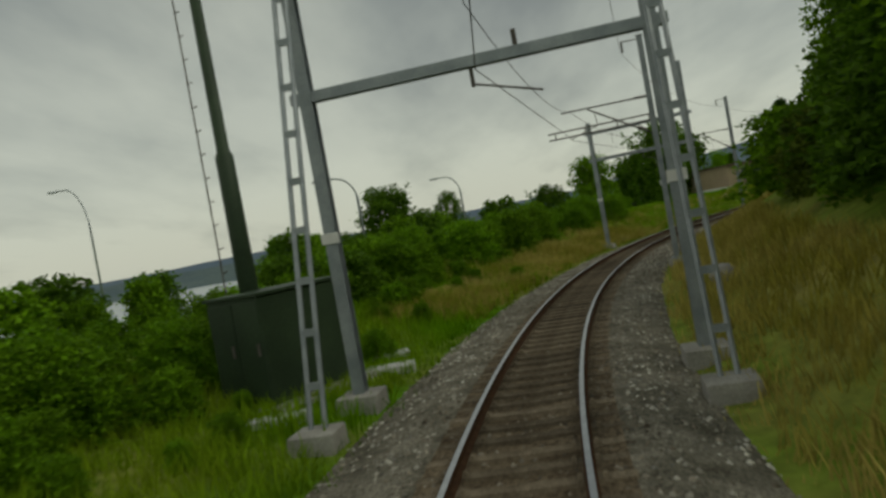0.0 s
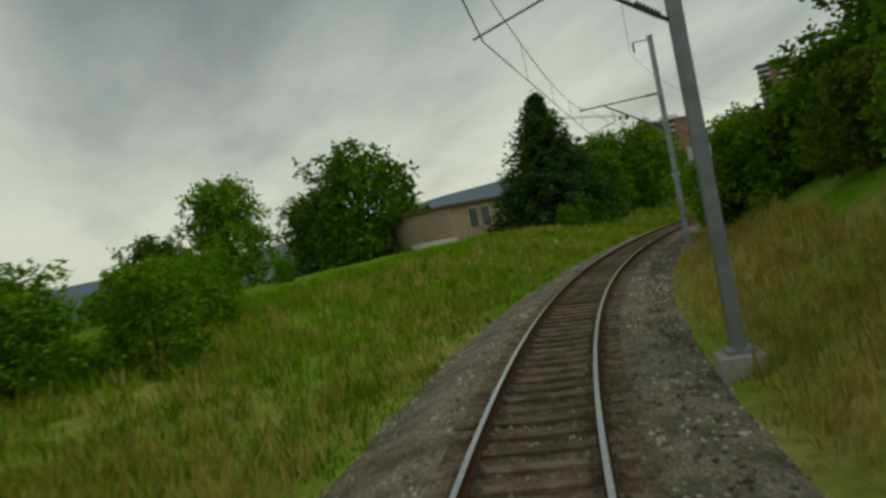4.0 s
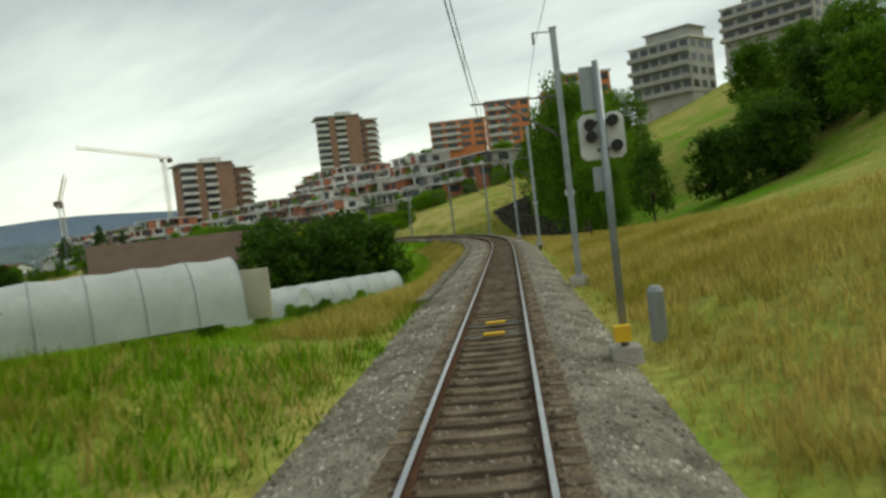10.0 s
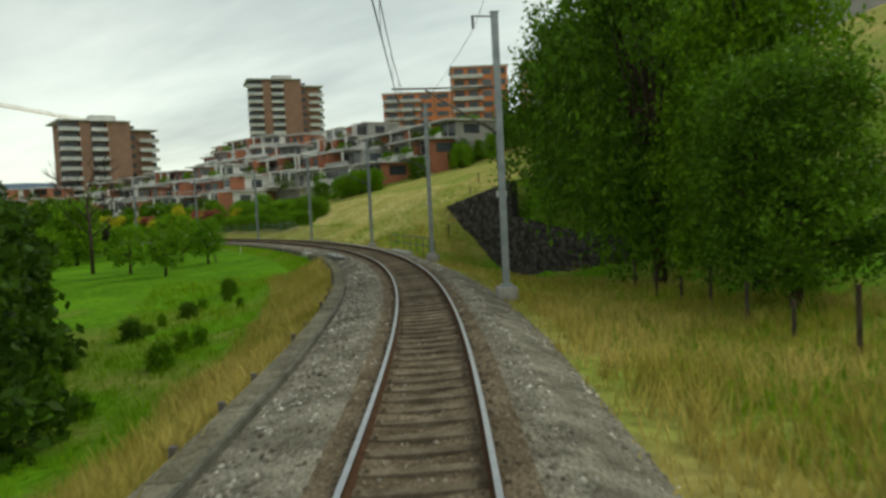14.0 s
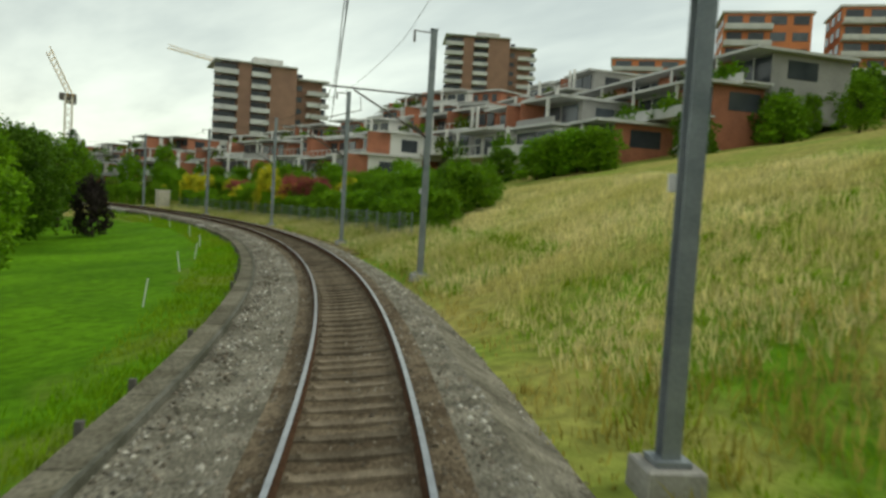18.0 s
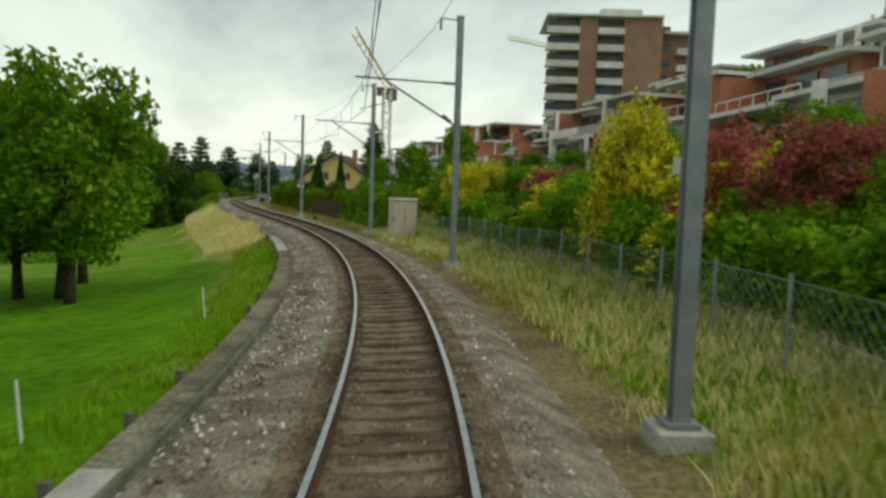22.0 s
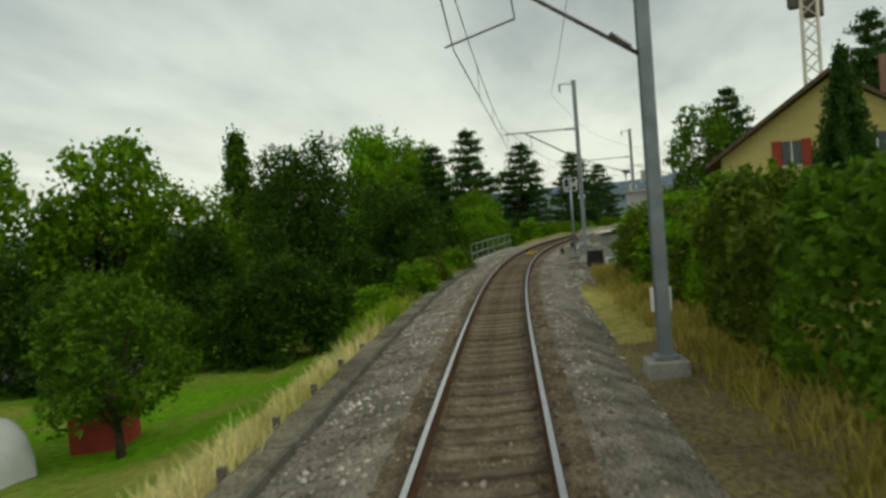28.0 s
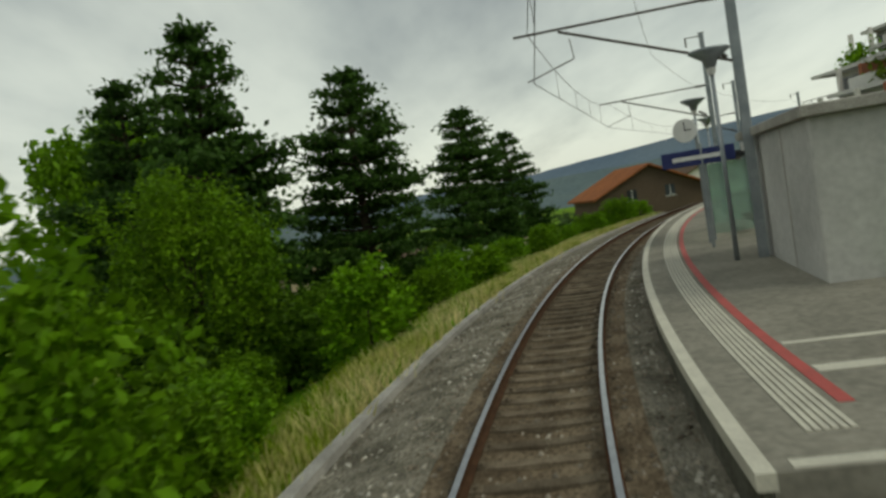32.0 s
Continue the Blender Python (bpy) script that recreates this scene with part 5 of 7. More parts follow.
scatter_grass("edge_weeds", 1900, -6, 160, 2.7, 3.7, 0.08, 0.3, GRASS_GREEN, 22, "low weeds at the ballast's edge", blades=6)
scatter_grass("meadow_grass", 3500, 185, 240, -14, -4, 0.15, 0.35, GRASS_FRESH, 12, "green pasture grass")


# white umbels in the meadow
rf = np.random.RandomState(71)
cf = on_track(rf.uniform(84, 128, 70), rf.uniform(3.6, 8.5, 70))
cf[:, 2] = ground_z(cf[:, :2]) + rf.uniform(0.3, 0.55, 70)
vf, ff = leaves(cf, 7, 0.035, 0.035, 72, flat=0.8)
tagged(new("meadow_flowers", raw_mesh("meadow_flowers", vf, ff, FLOWER)), "small white flower heads in the meadow", "flowers", kind="stuff")


# ---- buildings ----
def tower(x, y, turn, width, depth, top, storeys, label):
    """A brick tower block: balcony bays between brick panels on the front, a lower wing set back."""
    z0 = min(gz(x, y), top - storeys * 2.9) - 3
    ob = thing("tower_block", (x, y, 0), turn, label, "apartment tower", "tower blocks")
    fl = 2.9
    body = Shape()
    body.box(-width / 2 + 2, 1.6, z0, width * 0.2, depth, top)
    body.box(width * 0.2, 3.0, z0, width / 2 - 1.5, depth + 2, top - 2.2)
    part("wall", body, BROWNBRICK, ob)
    pan = Shape()
    pan.box(-width * 0.30, 0.0, z0, -width * 0.19, 1.65, top + 0.4)
    pan.box(-width * 0.03, 0.0, z0, width * 0.2, 1.65, top + 0.4)
    part("brick_panel", pan, BROWNBRICK, ob)
    k = 0
    while top - (k + 1) * fl > z0 + 1:
        z = top - (k + 1) * fl
        for x0, x1, y0 in ((-width / 2, -width * 0.30, -0.1), (-width * 0.19, -width * 0.03, 0.2), (width * 0.30, width / 2, 1.8)):
            if x0 > 0 and k == 0:
                continue
            part("balcony", Shape().box(x0, y0 - 1.0, z - 0.1, x1, y0 + 1.6, z + 0.08).box(x0, y0 - 1.05, z - 0.15, x1, y0 - 0.9, z + 0.95), PALECONC, ob)
            part("window", Shape().box(x0 + 0.3, y0 + 1.35, z + 0.1, x1 - 0.3, y0 + 1.5, z + 2.5), GLASS, ob)
        part("window", Shape().box(width * 0.22, 2.9, z + 0.9, width * 0.27, 3.02, z + 2.2), GLASS, ob)
        k += 1
    part("roof", Shape().box(-width / 2, -0.9, top, width * 0.2, depth, top + 0.35).box(-width * 0.15, 4, top + 0.3, width * 0.1, 9, top + 2.4), PALECONC, ob)
    part("wing_roof", Shape().box(width * 0.22, 0.9, top - 2.3, width / 2, depth + 2, top - 1.9), PALECONC, ob)


tower(242, 352, radians(-16), 29, 16, 33.8, 10, "brown brick tower block with white balconies")
tower(316, 353.5, radians(-36), 29, 16, 54.6, 11, "brown brick tower block with white balconies on the hill")


def terrace_unit(x, y, turn, w, z, floors, brick, seed):
    """A stepped terrace house: set-back floors, deep shaded loggias, slim columns, brick cheeks and planted parapets."""
    r = random.Random(seed * 13 + 5)
    ob = thing("terrace_house", (x, y, 0), turn, "stepped concrete terrace house with brick cheeks and planted balconies", "terrace house", "terrace houses")
    push = r.uniform(-1.6, 1.2)
    for k in range(floors):
        y0, zz = push + k * r.uniform(2.4, 3.6), z + k * 2.95
        a, b = -w / 2 + (r.uniform(0, 1.6) if k else 0), w / 2 - (r.uniform(0, 1.6) if k else 0)
        wall = r.choice((WHITEWALL, GREYWALL, brick, WHITEWALL, brick) if k == floors - 1 else (WHITEWALL, GREYWALL, PALECONC, WHITEWALL, brick))
        part("wall", Shape().box(a, y0 + 2.6, zz - (6 if k == 0 else 0.2), b, y0 + 10, zz + 2.65), wall, ob)
        par = Shape().box(a, y0 - 0.5, zz - 0.3, b, y0 + 2.6, zz - 0.08)
        if r.random() < 0.65:
            par.box(a, y0 - 0.7, zz - 0.38, b, y0 - 0.5, zz + r.uniform(0.45, 0.85))
        else:
            for t in np.linspace(a, b, 7):
                par.box(t - 0.03, y0 - 0.6, zz - 0.1, t + 0.03, y0 - 0.54, zz + 0.95)
            par.box(a, y0 - 0.62, zz + 0.9, b, y0 - 0.52, zz + 0.97)
        part("balcony_parapet", par, PALECONC if r.random() < 0.7 else GREYWALL, ob)
        n = r.choice((2, 3, 3))
        for i in range(n):
            x0 = a + 0.35 + i * (b - a - 0.4) / n
            part("window", Shape().box(x0, y0 + 2.5, zz + r.choice((0.1, 0.1, 0.9)), x0 + (b - a) / n - r.uniform(0.4, 1.3), y0 + 2.6, zz + 2.3), GLASS, ob)
        for i in range(r.choice((0, 1, 2))):
            x0 = r.uniform(a + 0.2, b - 0.4)
            part("column", Shape().box(x0, y0 - 0.35, zz - 0.1, x0 + 0.28, y0 - 0.07, zz + 2.65), WHITEWALL, ob, "slim pale column")
        if r.random() < 0.45:
            side = r.choice((a, b - 0.3))
            part("cheek_wall", Shape().box(side, y0 - 0.3, zz - (4 if k == 0 else 0.3), side + 0.3, y0 + 2.7, zz + 2.6), brick, ob, "brick cheek wall")
        for sx in (a - 0.02, b + 0.02):
            part("side_window", Shape().box(sx - 0.04, y0 + 4.2, zz + 0.5, sx + 0.04, y0 + 6.4, zz + 2.0), GLASS, ob)
        deep = r.choice((0.2, 1.0, 1.9))
        part("roof_slab", Shape().box(a - 0.35, y0 + deep - 0.4, zz + 2.65, b + 0.35, y0 + 10, zz + 2.9), PALECONC, ob)
        if r.random() < 0.6:
            c0 = r.uniform(a, b - 2.5)
            c = [(c0 + r.uniform(0, r.uniform(1.5, 4)), y0 - 0.5 + r.uniform(-0.2, 0.5), zz + 0.6 + r.uniform(-0.4, 0.5)) for _ in range(12)]
            v, f = leaves(np.array(c), 24, 0.36, 0.24, seed * 7 + k)
            tagged(part("foliage", raw_mesh("foliage", v, f, r.choice((L_DECID, L_DULL, L_BRIGHT))), None, ob), kind="stuff")


def terrace_row(points, floors, brick, seed, step=8.6):
    path = [Vector((x, y)) for x, y, _ in points]
    n = 0
    for (x0, y0, z0), (x1, y1, z1) in zip(points[:-1], points[1:]):
        d = Vector((x1 - x0, y1 - y0))
        k = max(1, int(round(d.length / step)))
        turn = math.atan2(d.y, d.x)
        for i in range(k):
            t = (i + 0.5) / k
            terrace_unit(x0 + d.x * t, y0 + d.y * t, turn, d.length / k - 0.15, z0 + (z1 - z0) * t + 0.4 * ((seed + n) % 2), floors, brick, seed + n)
            n += 1


def long_terrace(left, right):
    """A long stepped terrace building: continuous flat roofs over glazed strips, brick piers and planted parapets."""
    a, b = Vector(left), Vector(right)
    d = b - a
    L = d.length
    ob = thing("long_terrace_house", (a.x, a.y, 0), math.atan2(d.y, d.x), "long stepped terrace building with flat roofs and brick piers", "terrace house", "terrace houses")
    r = random.Random(77)
    for x0, x1, y0, z0 in ((0.0, L, 2.0, 14.8), (1.5, L - 1.0, -3.0, 11.7), (0.30 * L, 0.80 * L, -9.0, 8.3)):
        part("wall", Shape().box(x0, y0 + 1.6, z0 - (6.5 if z0 < 9 else 3.2), x1, y0 + 10, z0 + 2.6), GREYWALL if z0 > 14 else WHITEWALL, ob)
        part("roof_slab", Shape().box(x0 - 1.0, y0 - 0.9, z0 + 2.6, x1 + 1.0, y0 + 10, z0 + 2.85), PALECONC, ob)
        part("balcony_parapet", Shape().box(x0 - 0.3, y0 - 1.6, z0 - 0.3, x1 + 0.3, y0 + 1.6, z0 - 0.1).box(x0 - 0.3, y0 - 1.7, z0 - 0.4, x1 + 0.3, y0 - 1.55, z0 + 0.55), PALECONC, ob)
        part("end_wall", Shape().box(x1, y0 + 1.4, z0 - 3.0, x1 + 0.15, y0 + 9.8, z0 + 2.6), BRICK if z0 < 14 else GREYWALL, ob, "end wall of the terrace")
        part("end_window", Shape().box(x1 + 0.12, y0 + 3.0, z0 + 0.5, x1 + 0.2, y0 + 6.2, z0 + 2.1), GLASS, ob)
        n = int((x1 - x0) / 2.4)
        for i in range(n):
            u = x0 + (x1 - x0) * i / n
            w = (x1 - x0) / n
            if i % 4 == 3:
                part("brick_pier", Shape().box(u + 0.1, y0 + 0.9, z0 - 0.1, u + w - 0.1, y0 + 1.7, z0 + 2.6), BRICK, ob, "red brick pier")
            else:
                win = part("window", Shape().box(u + 0.08, y0 + 1.5, z0 + 0.1, u + w - 0.08, y0 + 1.58, z0 + 2.4), GLASS, ob)
                part("window_frame", Shape().box(u - 0.02, y0 + 1.42, z0, u + 0.08, y0 + 1.6, z0 + 2.5), ENAMEL, win)
            if i % 3 == 0:
                part("column", Shape().box(u, y0 - 0.75, z0 - 0.1, u + 0.22, y0 - 0.53, z0 + 2.6), WHITEWALL, ob, "slim pale column")
        for k in range(4):
            c0 = r.uniform(x0, x1 - 3)
            c = [(c0 + r.uniform(0, 3.2), y0 - 1.5 + r.uniform(-0.2, 0.6), z0 + 0.6 + r.uniform(-0.4, 0.5)) for _ in range(14)]
            v, f = leaves(np.array(c), 26, 0.36, 0.22, 700 + k)
            tagged(part("foliage", raw_mesh("foliage", v, f, r.choice((L_DECID, L_BRIGHT, L_DULL))), None, ob), kind="stuff")


# rows from low on the slope to high, each from its left end to its right end
terrace_row([(214, 345, 4.2), (209, 322, 4.4), (205, 300, 4.6), (205, 272, 4.8), (202, 252, 4.6)], 2, BRICK, 1)
terrace_row([(204, 425, 2.8), (207, 400, 3.6), (209, 375, 4.4), (210, 345, 5.2)], 3, BRICK, 140)
terrace_row([(224, 345, 7.8), (219, 322, 8.2), (217, 296, 8.6), (216, 270, 8.8), (212, 245, 8.2), (207, 228, 7.6)], 2, BRICK, 40)
terrace_row([(242, 318, 14.4), (237, 291, 14.6), (239, 272, 14.0), (236, 262, 13.6), (229, 246, 12.4)], 3, BRICK, 80)
long_terrace((228.5, 243.5), (215.0, 212.0))


def block(name, x, y, turn, w, d, z0, z1, wall, floors, label, bays=6, balconies=True):
    ob = thing(name, (x, y, 0), turn, label, "apartment block")
    part("wall", Shape().box(-w / 2, 0, z0, w / 2, d, z1), wall, ob)
    part("roof", Shape().box(-w / 2 - 0.4, -0.4, z1, w / 2 + 0.4, d + 0.4, z1 + 0.4), PALECONC, ob)
    fl = (z1 - z0) / floors
    for k in range(floors):
        z = z0 + k * fl
        for i in range(bays):
            x0 = -w / 2 + (i + 0.15) * w / bays
            part("window", Shape().box(x0, -0.08, z + fl * 0.32, x0 + w / bays * 0.7, 0.02, z + fl * 0.85), GLASS, ob)
        for i in range(3):
            y0 = (i + 0.2) * d / 3
            part("window", Shape().box(-w / 2 - 0.08, y0, z + fl * 0.32, -w / 2 + 0.02, y0 + d / 3 * 0.6, z + fl * 0.85), GLASS, ob)
            part("window", Shape().box(w / 2 - 0.02, y0, z + fl * 0.32, w / 2 + 0.08, y0 + d / 3 * 0.6, z + fl * 0.85), GLASS, ob)
        if balconies:
            e = w / 2 if wall is GREYWALL else w * 0.05
            part("balcony", Shape().box(-w / 2, -1.5, z + fl * 0.95 - fl, e, 0, z + fl * 0.05).box(-w / 2, -1.5, z, e, -1.38, z + fl * 0.3), PALECONC if wall is not GREYWALL else GREYWALL, ob)
    return ob


def hill_block(name, left, right, depth, z0, wall, floors, label, bays=6):
    """A block whose front roof edge runs from left to right, as seen from its front."""
    a, b = Vector(left), Vector(right)
    d = b - a
    ob = block(name, (a.x + b.x) / 2, (a.y + b.y) / 2, math.atan2(d.y, d.x), Vector((d.x, d.y)).length, depth, (a.z + b.z) / 2 - floors * 2.95, (a.z + b.z) / 2, wall, floors, label, bays)
    w = Vector((d.x, d.y)).length
    part("penthouse", Shape().box(-w * 0.3, 2.5, a.z + 0.4, w * 0.42, depth - 1.5, a.z + 2.9).box(-w * 0.34, 1.9, a.z + 2.9, w * 0.46, depth - 1.0, a.z + 3.15), wall if wall is GREYWALL else PALECONC, ob) if wall is GREYWALL else None
    part("base_storey", Shape().box(-w / 2 + 0.2, 0.2, z0, w / 2 - 0.2, depth - 0.2, (a.z + b.z) / 2 - floors * 2.95), wall, ob)
    return ob


hill_block("apartment_block", (233.4, 180.0, 35.8), (231.2, 165.4, 35.8), 11, 14, GREYWALL, 4, "grey apartment block with long balconies on the hill")
hill_block("apartment_block", (279.0, 172.5, 49.8), (274.0, 148.5, 49.8), 14, 20, GREYWALL, 3, "dark grey apartment block higher on the hill")
hill_block("apartment_block", (238, 200, 35.0), (245.5, 191, 35.0), 12, 10, TERRACOTTA, 5, "orange brick apartment block with white balconies", 3)
hill_block("apartment_block", (311, 302, 42), (325, 284, 42), 12, 15, TERRACOTTA, 4, "low orange brick apartment block on the hill", 4)
hill_block("apartment_block", (282, 254, 40.3), (291, 242, 40.3), 12, 12, TERRACOTTA, 6, "tall orange brick apartment block on the hill", 4)
hill_block("apartment_block", (294, 238.3, 41.5), (306, 222, 41.5), 12, 14, TERRACOTTA, 6, "tall orange brick apartment block on the hill", 5)


def railing(parent, pts, height=1.0, gap=2.0, rails=(1.0, 0.55), rad=0.025, mat=None):
    """Posts and rails along points (feet of the railing)."""
    mat = mat or STEEL
    pts = [Vector(p) for p in pts]
    for r_ in rails:
        part("handrail", Shape().tube([p + Vector((0, 0, height * r_)) for p in pts], rad, 6), mat, parent, smooth=True)
    for a, b in zip(pts[:-1], pts[1:]):
        k = max(1, int(round((b - a).length / gap)))
        for i in range(k):
            p = a.lerp(b, i / k)
            part("post", Shape().tube([p - Vector((0, 0, 0.15)), p + Vector((0, 0, height))], rad, 6), mat, parent)
    p = pts[-1]
    part("post", Shape().tube([p - Vector((0, 0, 0.15)), p + Vector((0, 0, height))], rad, 6), mat, parent)


# ---- edge beam, cable trough ----
edge = thing("track_edge_kerb", label="dark dirt-covered concrete edge beam along the ballast", category="kerb", kind="structure")
for a in np.arange(160, 427, 3.0):
    part("kerb_stone", sweep([(2.70, -0.29), (2.78, -0.31), (3.16, -0.31), (3.18, -0.9), (2.70, -0.9)], a, a + 2.96, 1.48, tilt=False, closed=True), CONCRETE if (334 < a < 344 or 305 < a < 308 or 245 < a < 250) else DIRTY, edge)
for a in np.arange(162, 426, 2.2):
    if rng.random() < 0.6:
        p = on_track(a, 3.24)
        m = Matrix.Translation(p) @ Matrix.Rotation(heading(a), 4, "Z")
        q = part("kerb_stake", Shape().box(-0.05, -0.05, -1.2, 0.05, 0.05, -0.24 + rng.uniform(-0.05, 0.04)), OLDSTEEL, edge)
        q.matrix_basis = m
# The board's dark colour draws the shadow line along the kerb's inner face.
part("inner_board", sweep([(2.62, -0.27), (2.69, -0.27), (2.69, -0.8), (2.62, -0.8)], 160, 427, 1.5, tilt=False, closed=True), DARKCONC, edge, "board along the ballast, coloured dark as its shadow line")

# ---- start: green cabinet, lamp posts, slabs ----
cab = thing("line_cabinet", spot(15.6, 5.9, 0), float(heading(15.6)) - 0.35, "dark green steel line cabinet on a concrete slab", "cabinet")
part("body", Shape().box(-0.5, -1.3, -0.25, 1.0, 1.3, 2.0), GREENPAINT, cab, bevel=0.02)
part("lid", Shape().box(-0.56, -1.36, 2.0, 1.06, 1.36, 2.07), GREENPAINT, cab, bevel=0.01)
for x in (-0.48, 0.26):
    d = part("door", Shape().box(x, -1.33, -0.1, x + 0.72, -1.3, 1.9), GREENPAINT, cab, bevel=0.008)
    part("handle", Shape().box(x + 0.58, -1.37, 0.8, x + 0.63, -1.33, 1.05), OLDSTEEL, d)
part("slab", Shape().box(-1.3, -1.6, -0.45, 1.5, 1.6, -0.24), CONCRETE, cab, bevel=0.03)
gm = thing("antenna_mast", spot(16.1, 6.6, 0), 0, "tall dark green tapered steel mast beside the cabinet", "mast")
part("pole", Shape().tube([(0, 0, -0.3), (0, 0, 5.2), (0, 0, 5.3), (0, 0, 14)], [0.24, 0.21, 0.15, 0.1], 12), GREENPAINT, gm, smooth=True)
part("cable_ladder", Shape().tube([(-0.55, 0, 1.5), (-0.5, 0, 14)], 0.02, 5), OLDSTEEL, gm)
for z in np.arange(2, 14, 0.55):
    part("rung", Shape().tube([(-0.55, 0, z), (-0.42, 0, z + 0.05)], 0.015, 4), OLDSTEEL, gm)
for s, lat, w, d in ((16.8, 3.9, 1.3, 0.7), (18.6, 4.4, 1.0, 0.6), (13.0, 5.0, 1.4, 0.5), (55.5, 4.1, 0.7, 0.4)):
    p = on_track(s, lat)
    m = Matrix.Translation((p[0], p[1], gz(p[0], p[1]))) @ Matrix.Rotation(heading(s) + 0.3, 4, "Z")
    solid("concrete_slab", Shape().box(-w / 2, -d / 2, -0.1, w / 2, d / 2, 0.14, m), PALECONC, "pale concrete slab lying in the grass", "concrete slab", bevel=0.02)


def street_lamp(x, y, top, turn):
    z = gz(x, y)
    ob = thing("street_lamp", (x, y, z), turn, "grey curved street lamp beyond the bank", "street lamp", "street lamps")
    h = top - z
    pts = [(0, 0, 0), (0, 0, h * 0.75)] + [(-1.6 * (1 - math.cos(t)), 0, h * 0.75 + h * 0.25 * math.sin(t)) for t in np.linspace(0.2, 1.45, 6)] + [(-2.4, 0, h)]
    part("pole", Shape().tube(pts, [0.1] * 2 + [0.06] * (len(pts) - 2), 8), STEEL, ob, smooth=True)
    part("lamp_head", Shape().box(-3.1, -0.14, h - 0.12, -2.3, 0.14, h + 0.04, taper=0.03), STEEL, ob, bevel=0.02)


street_lamp(-36, 67.6, 12.6, 0.2)
street_lamp(-2.2, 81.3, 8.4, 0.2)
street_lamp(-8.9, 55.4, 7.9, 0.2)

# boulder on the bank
bl = Shape()
for k in range(7):
    for j in range(9):
        a, b = math.pi * k / 6 - math.pi / 2, 6.283 * j / 9
        q = 1 + 0.12 * math.sin(3 * b + k)
        bl.v.append((0.42 * math.cos(a) * math.cos(b) * q, 0.36 * math.cos(a) * math.sin(b) * q, 0.30 * math.sin(a)))
for k in range(6):
    for j in range(9):
        bl.f.append((k * 9 + j, k * 9 + (j + 1) % 9, (k + 1) * 9 + (j + 1) % 9, (k + 1) * 9 + j))
bo = solid("boulder", bl, CONCRETE, "pale rounded boulder in the dry grass", "stone", smooth=True)
bp = on_track(21.5, -4.2)
bo.location = (bp[0], bp[1], gz(bp[0], bp[1]) + 0.18)

# concrete post by the track
cp = on_track(127, 2.75)
solid("marker_post", Shape().box(-0.22, -0.12, -0.5, 0.22, 0.12, 0.32, Matrix.Translation((cp[0], cp[1], -0.1)) @ Matrix.Rotation(heading(127), 4, "Z"), taper=0.05).box(-0.5, -0.4, -0.6, 0.7, 0.4, -0.28, Matrix.Translation((cp[0], cp[1], -0.1)) @ Matrix.Rotation(heading(127), 4, "Z")), CONCRETE, "grey concrete marker post beside the track", "post", bevel=0.02)


# ---- signs and signals ----
def round_sign(s, lat, z):
    ob = thing("halt_sign", spot(s, lat, z), float(heading(s)), "round white halt board with a black letter H", "railway sign")
    disc = [(0.42 * math.cos(a), 0.42 * math.sin(a)) for a in np.linspace(0, 6.283, 33)[:-1]]
    sh = Shape()
    sh.add([(x, -0.02, y) for x, y in disc] + [(x, 0.01, y) for x, y in disc], [tuple(range(32)), tuple(reversed(range(32, 64)))] + [(i, (i + 1) % 32, 32 + (i + 1) % 32, 32 + i) for i in range(32)])
    part("board", sh, ENAMEL, ob)
    tx = bpy.data.curves.new("letter", "FONT")
    tx.body, tx.size, tx.align_x, tx.align_y, tx.extrude, tx.offset = "H", 0.62, "CENTER", "CENTER", 0.004, 0.012
    tx.materials.append(BLACK)
    t = new("letter", tx)
    t.parent = ob
    t.matrix_basis = Matrix.Translation((0, -0.026, 0)) @ Matrix.Rotation(radians(90), 4, "X")
    part("bracket", Shape().box(-0.05, 0.01, -0.1, 0.05, 0.12, 0.1), OLDSTEEL, ob)


round_sign(103.3, -2.75, 3.15)


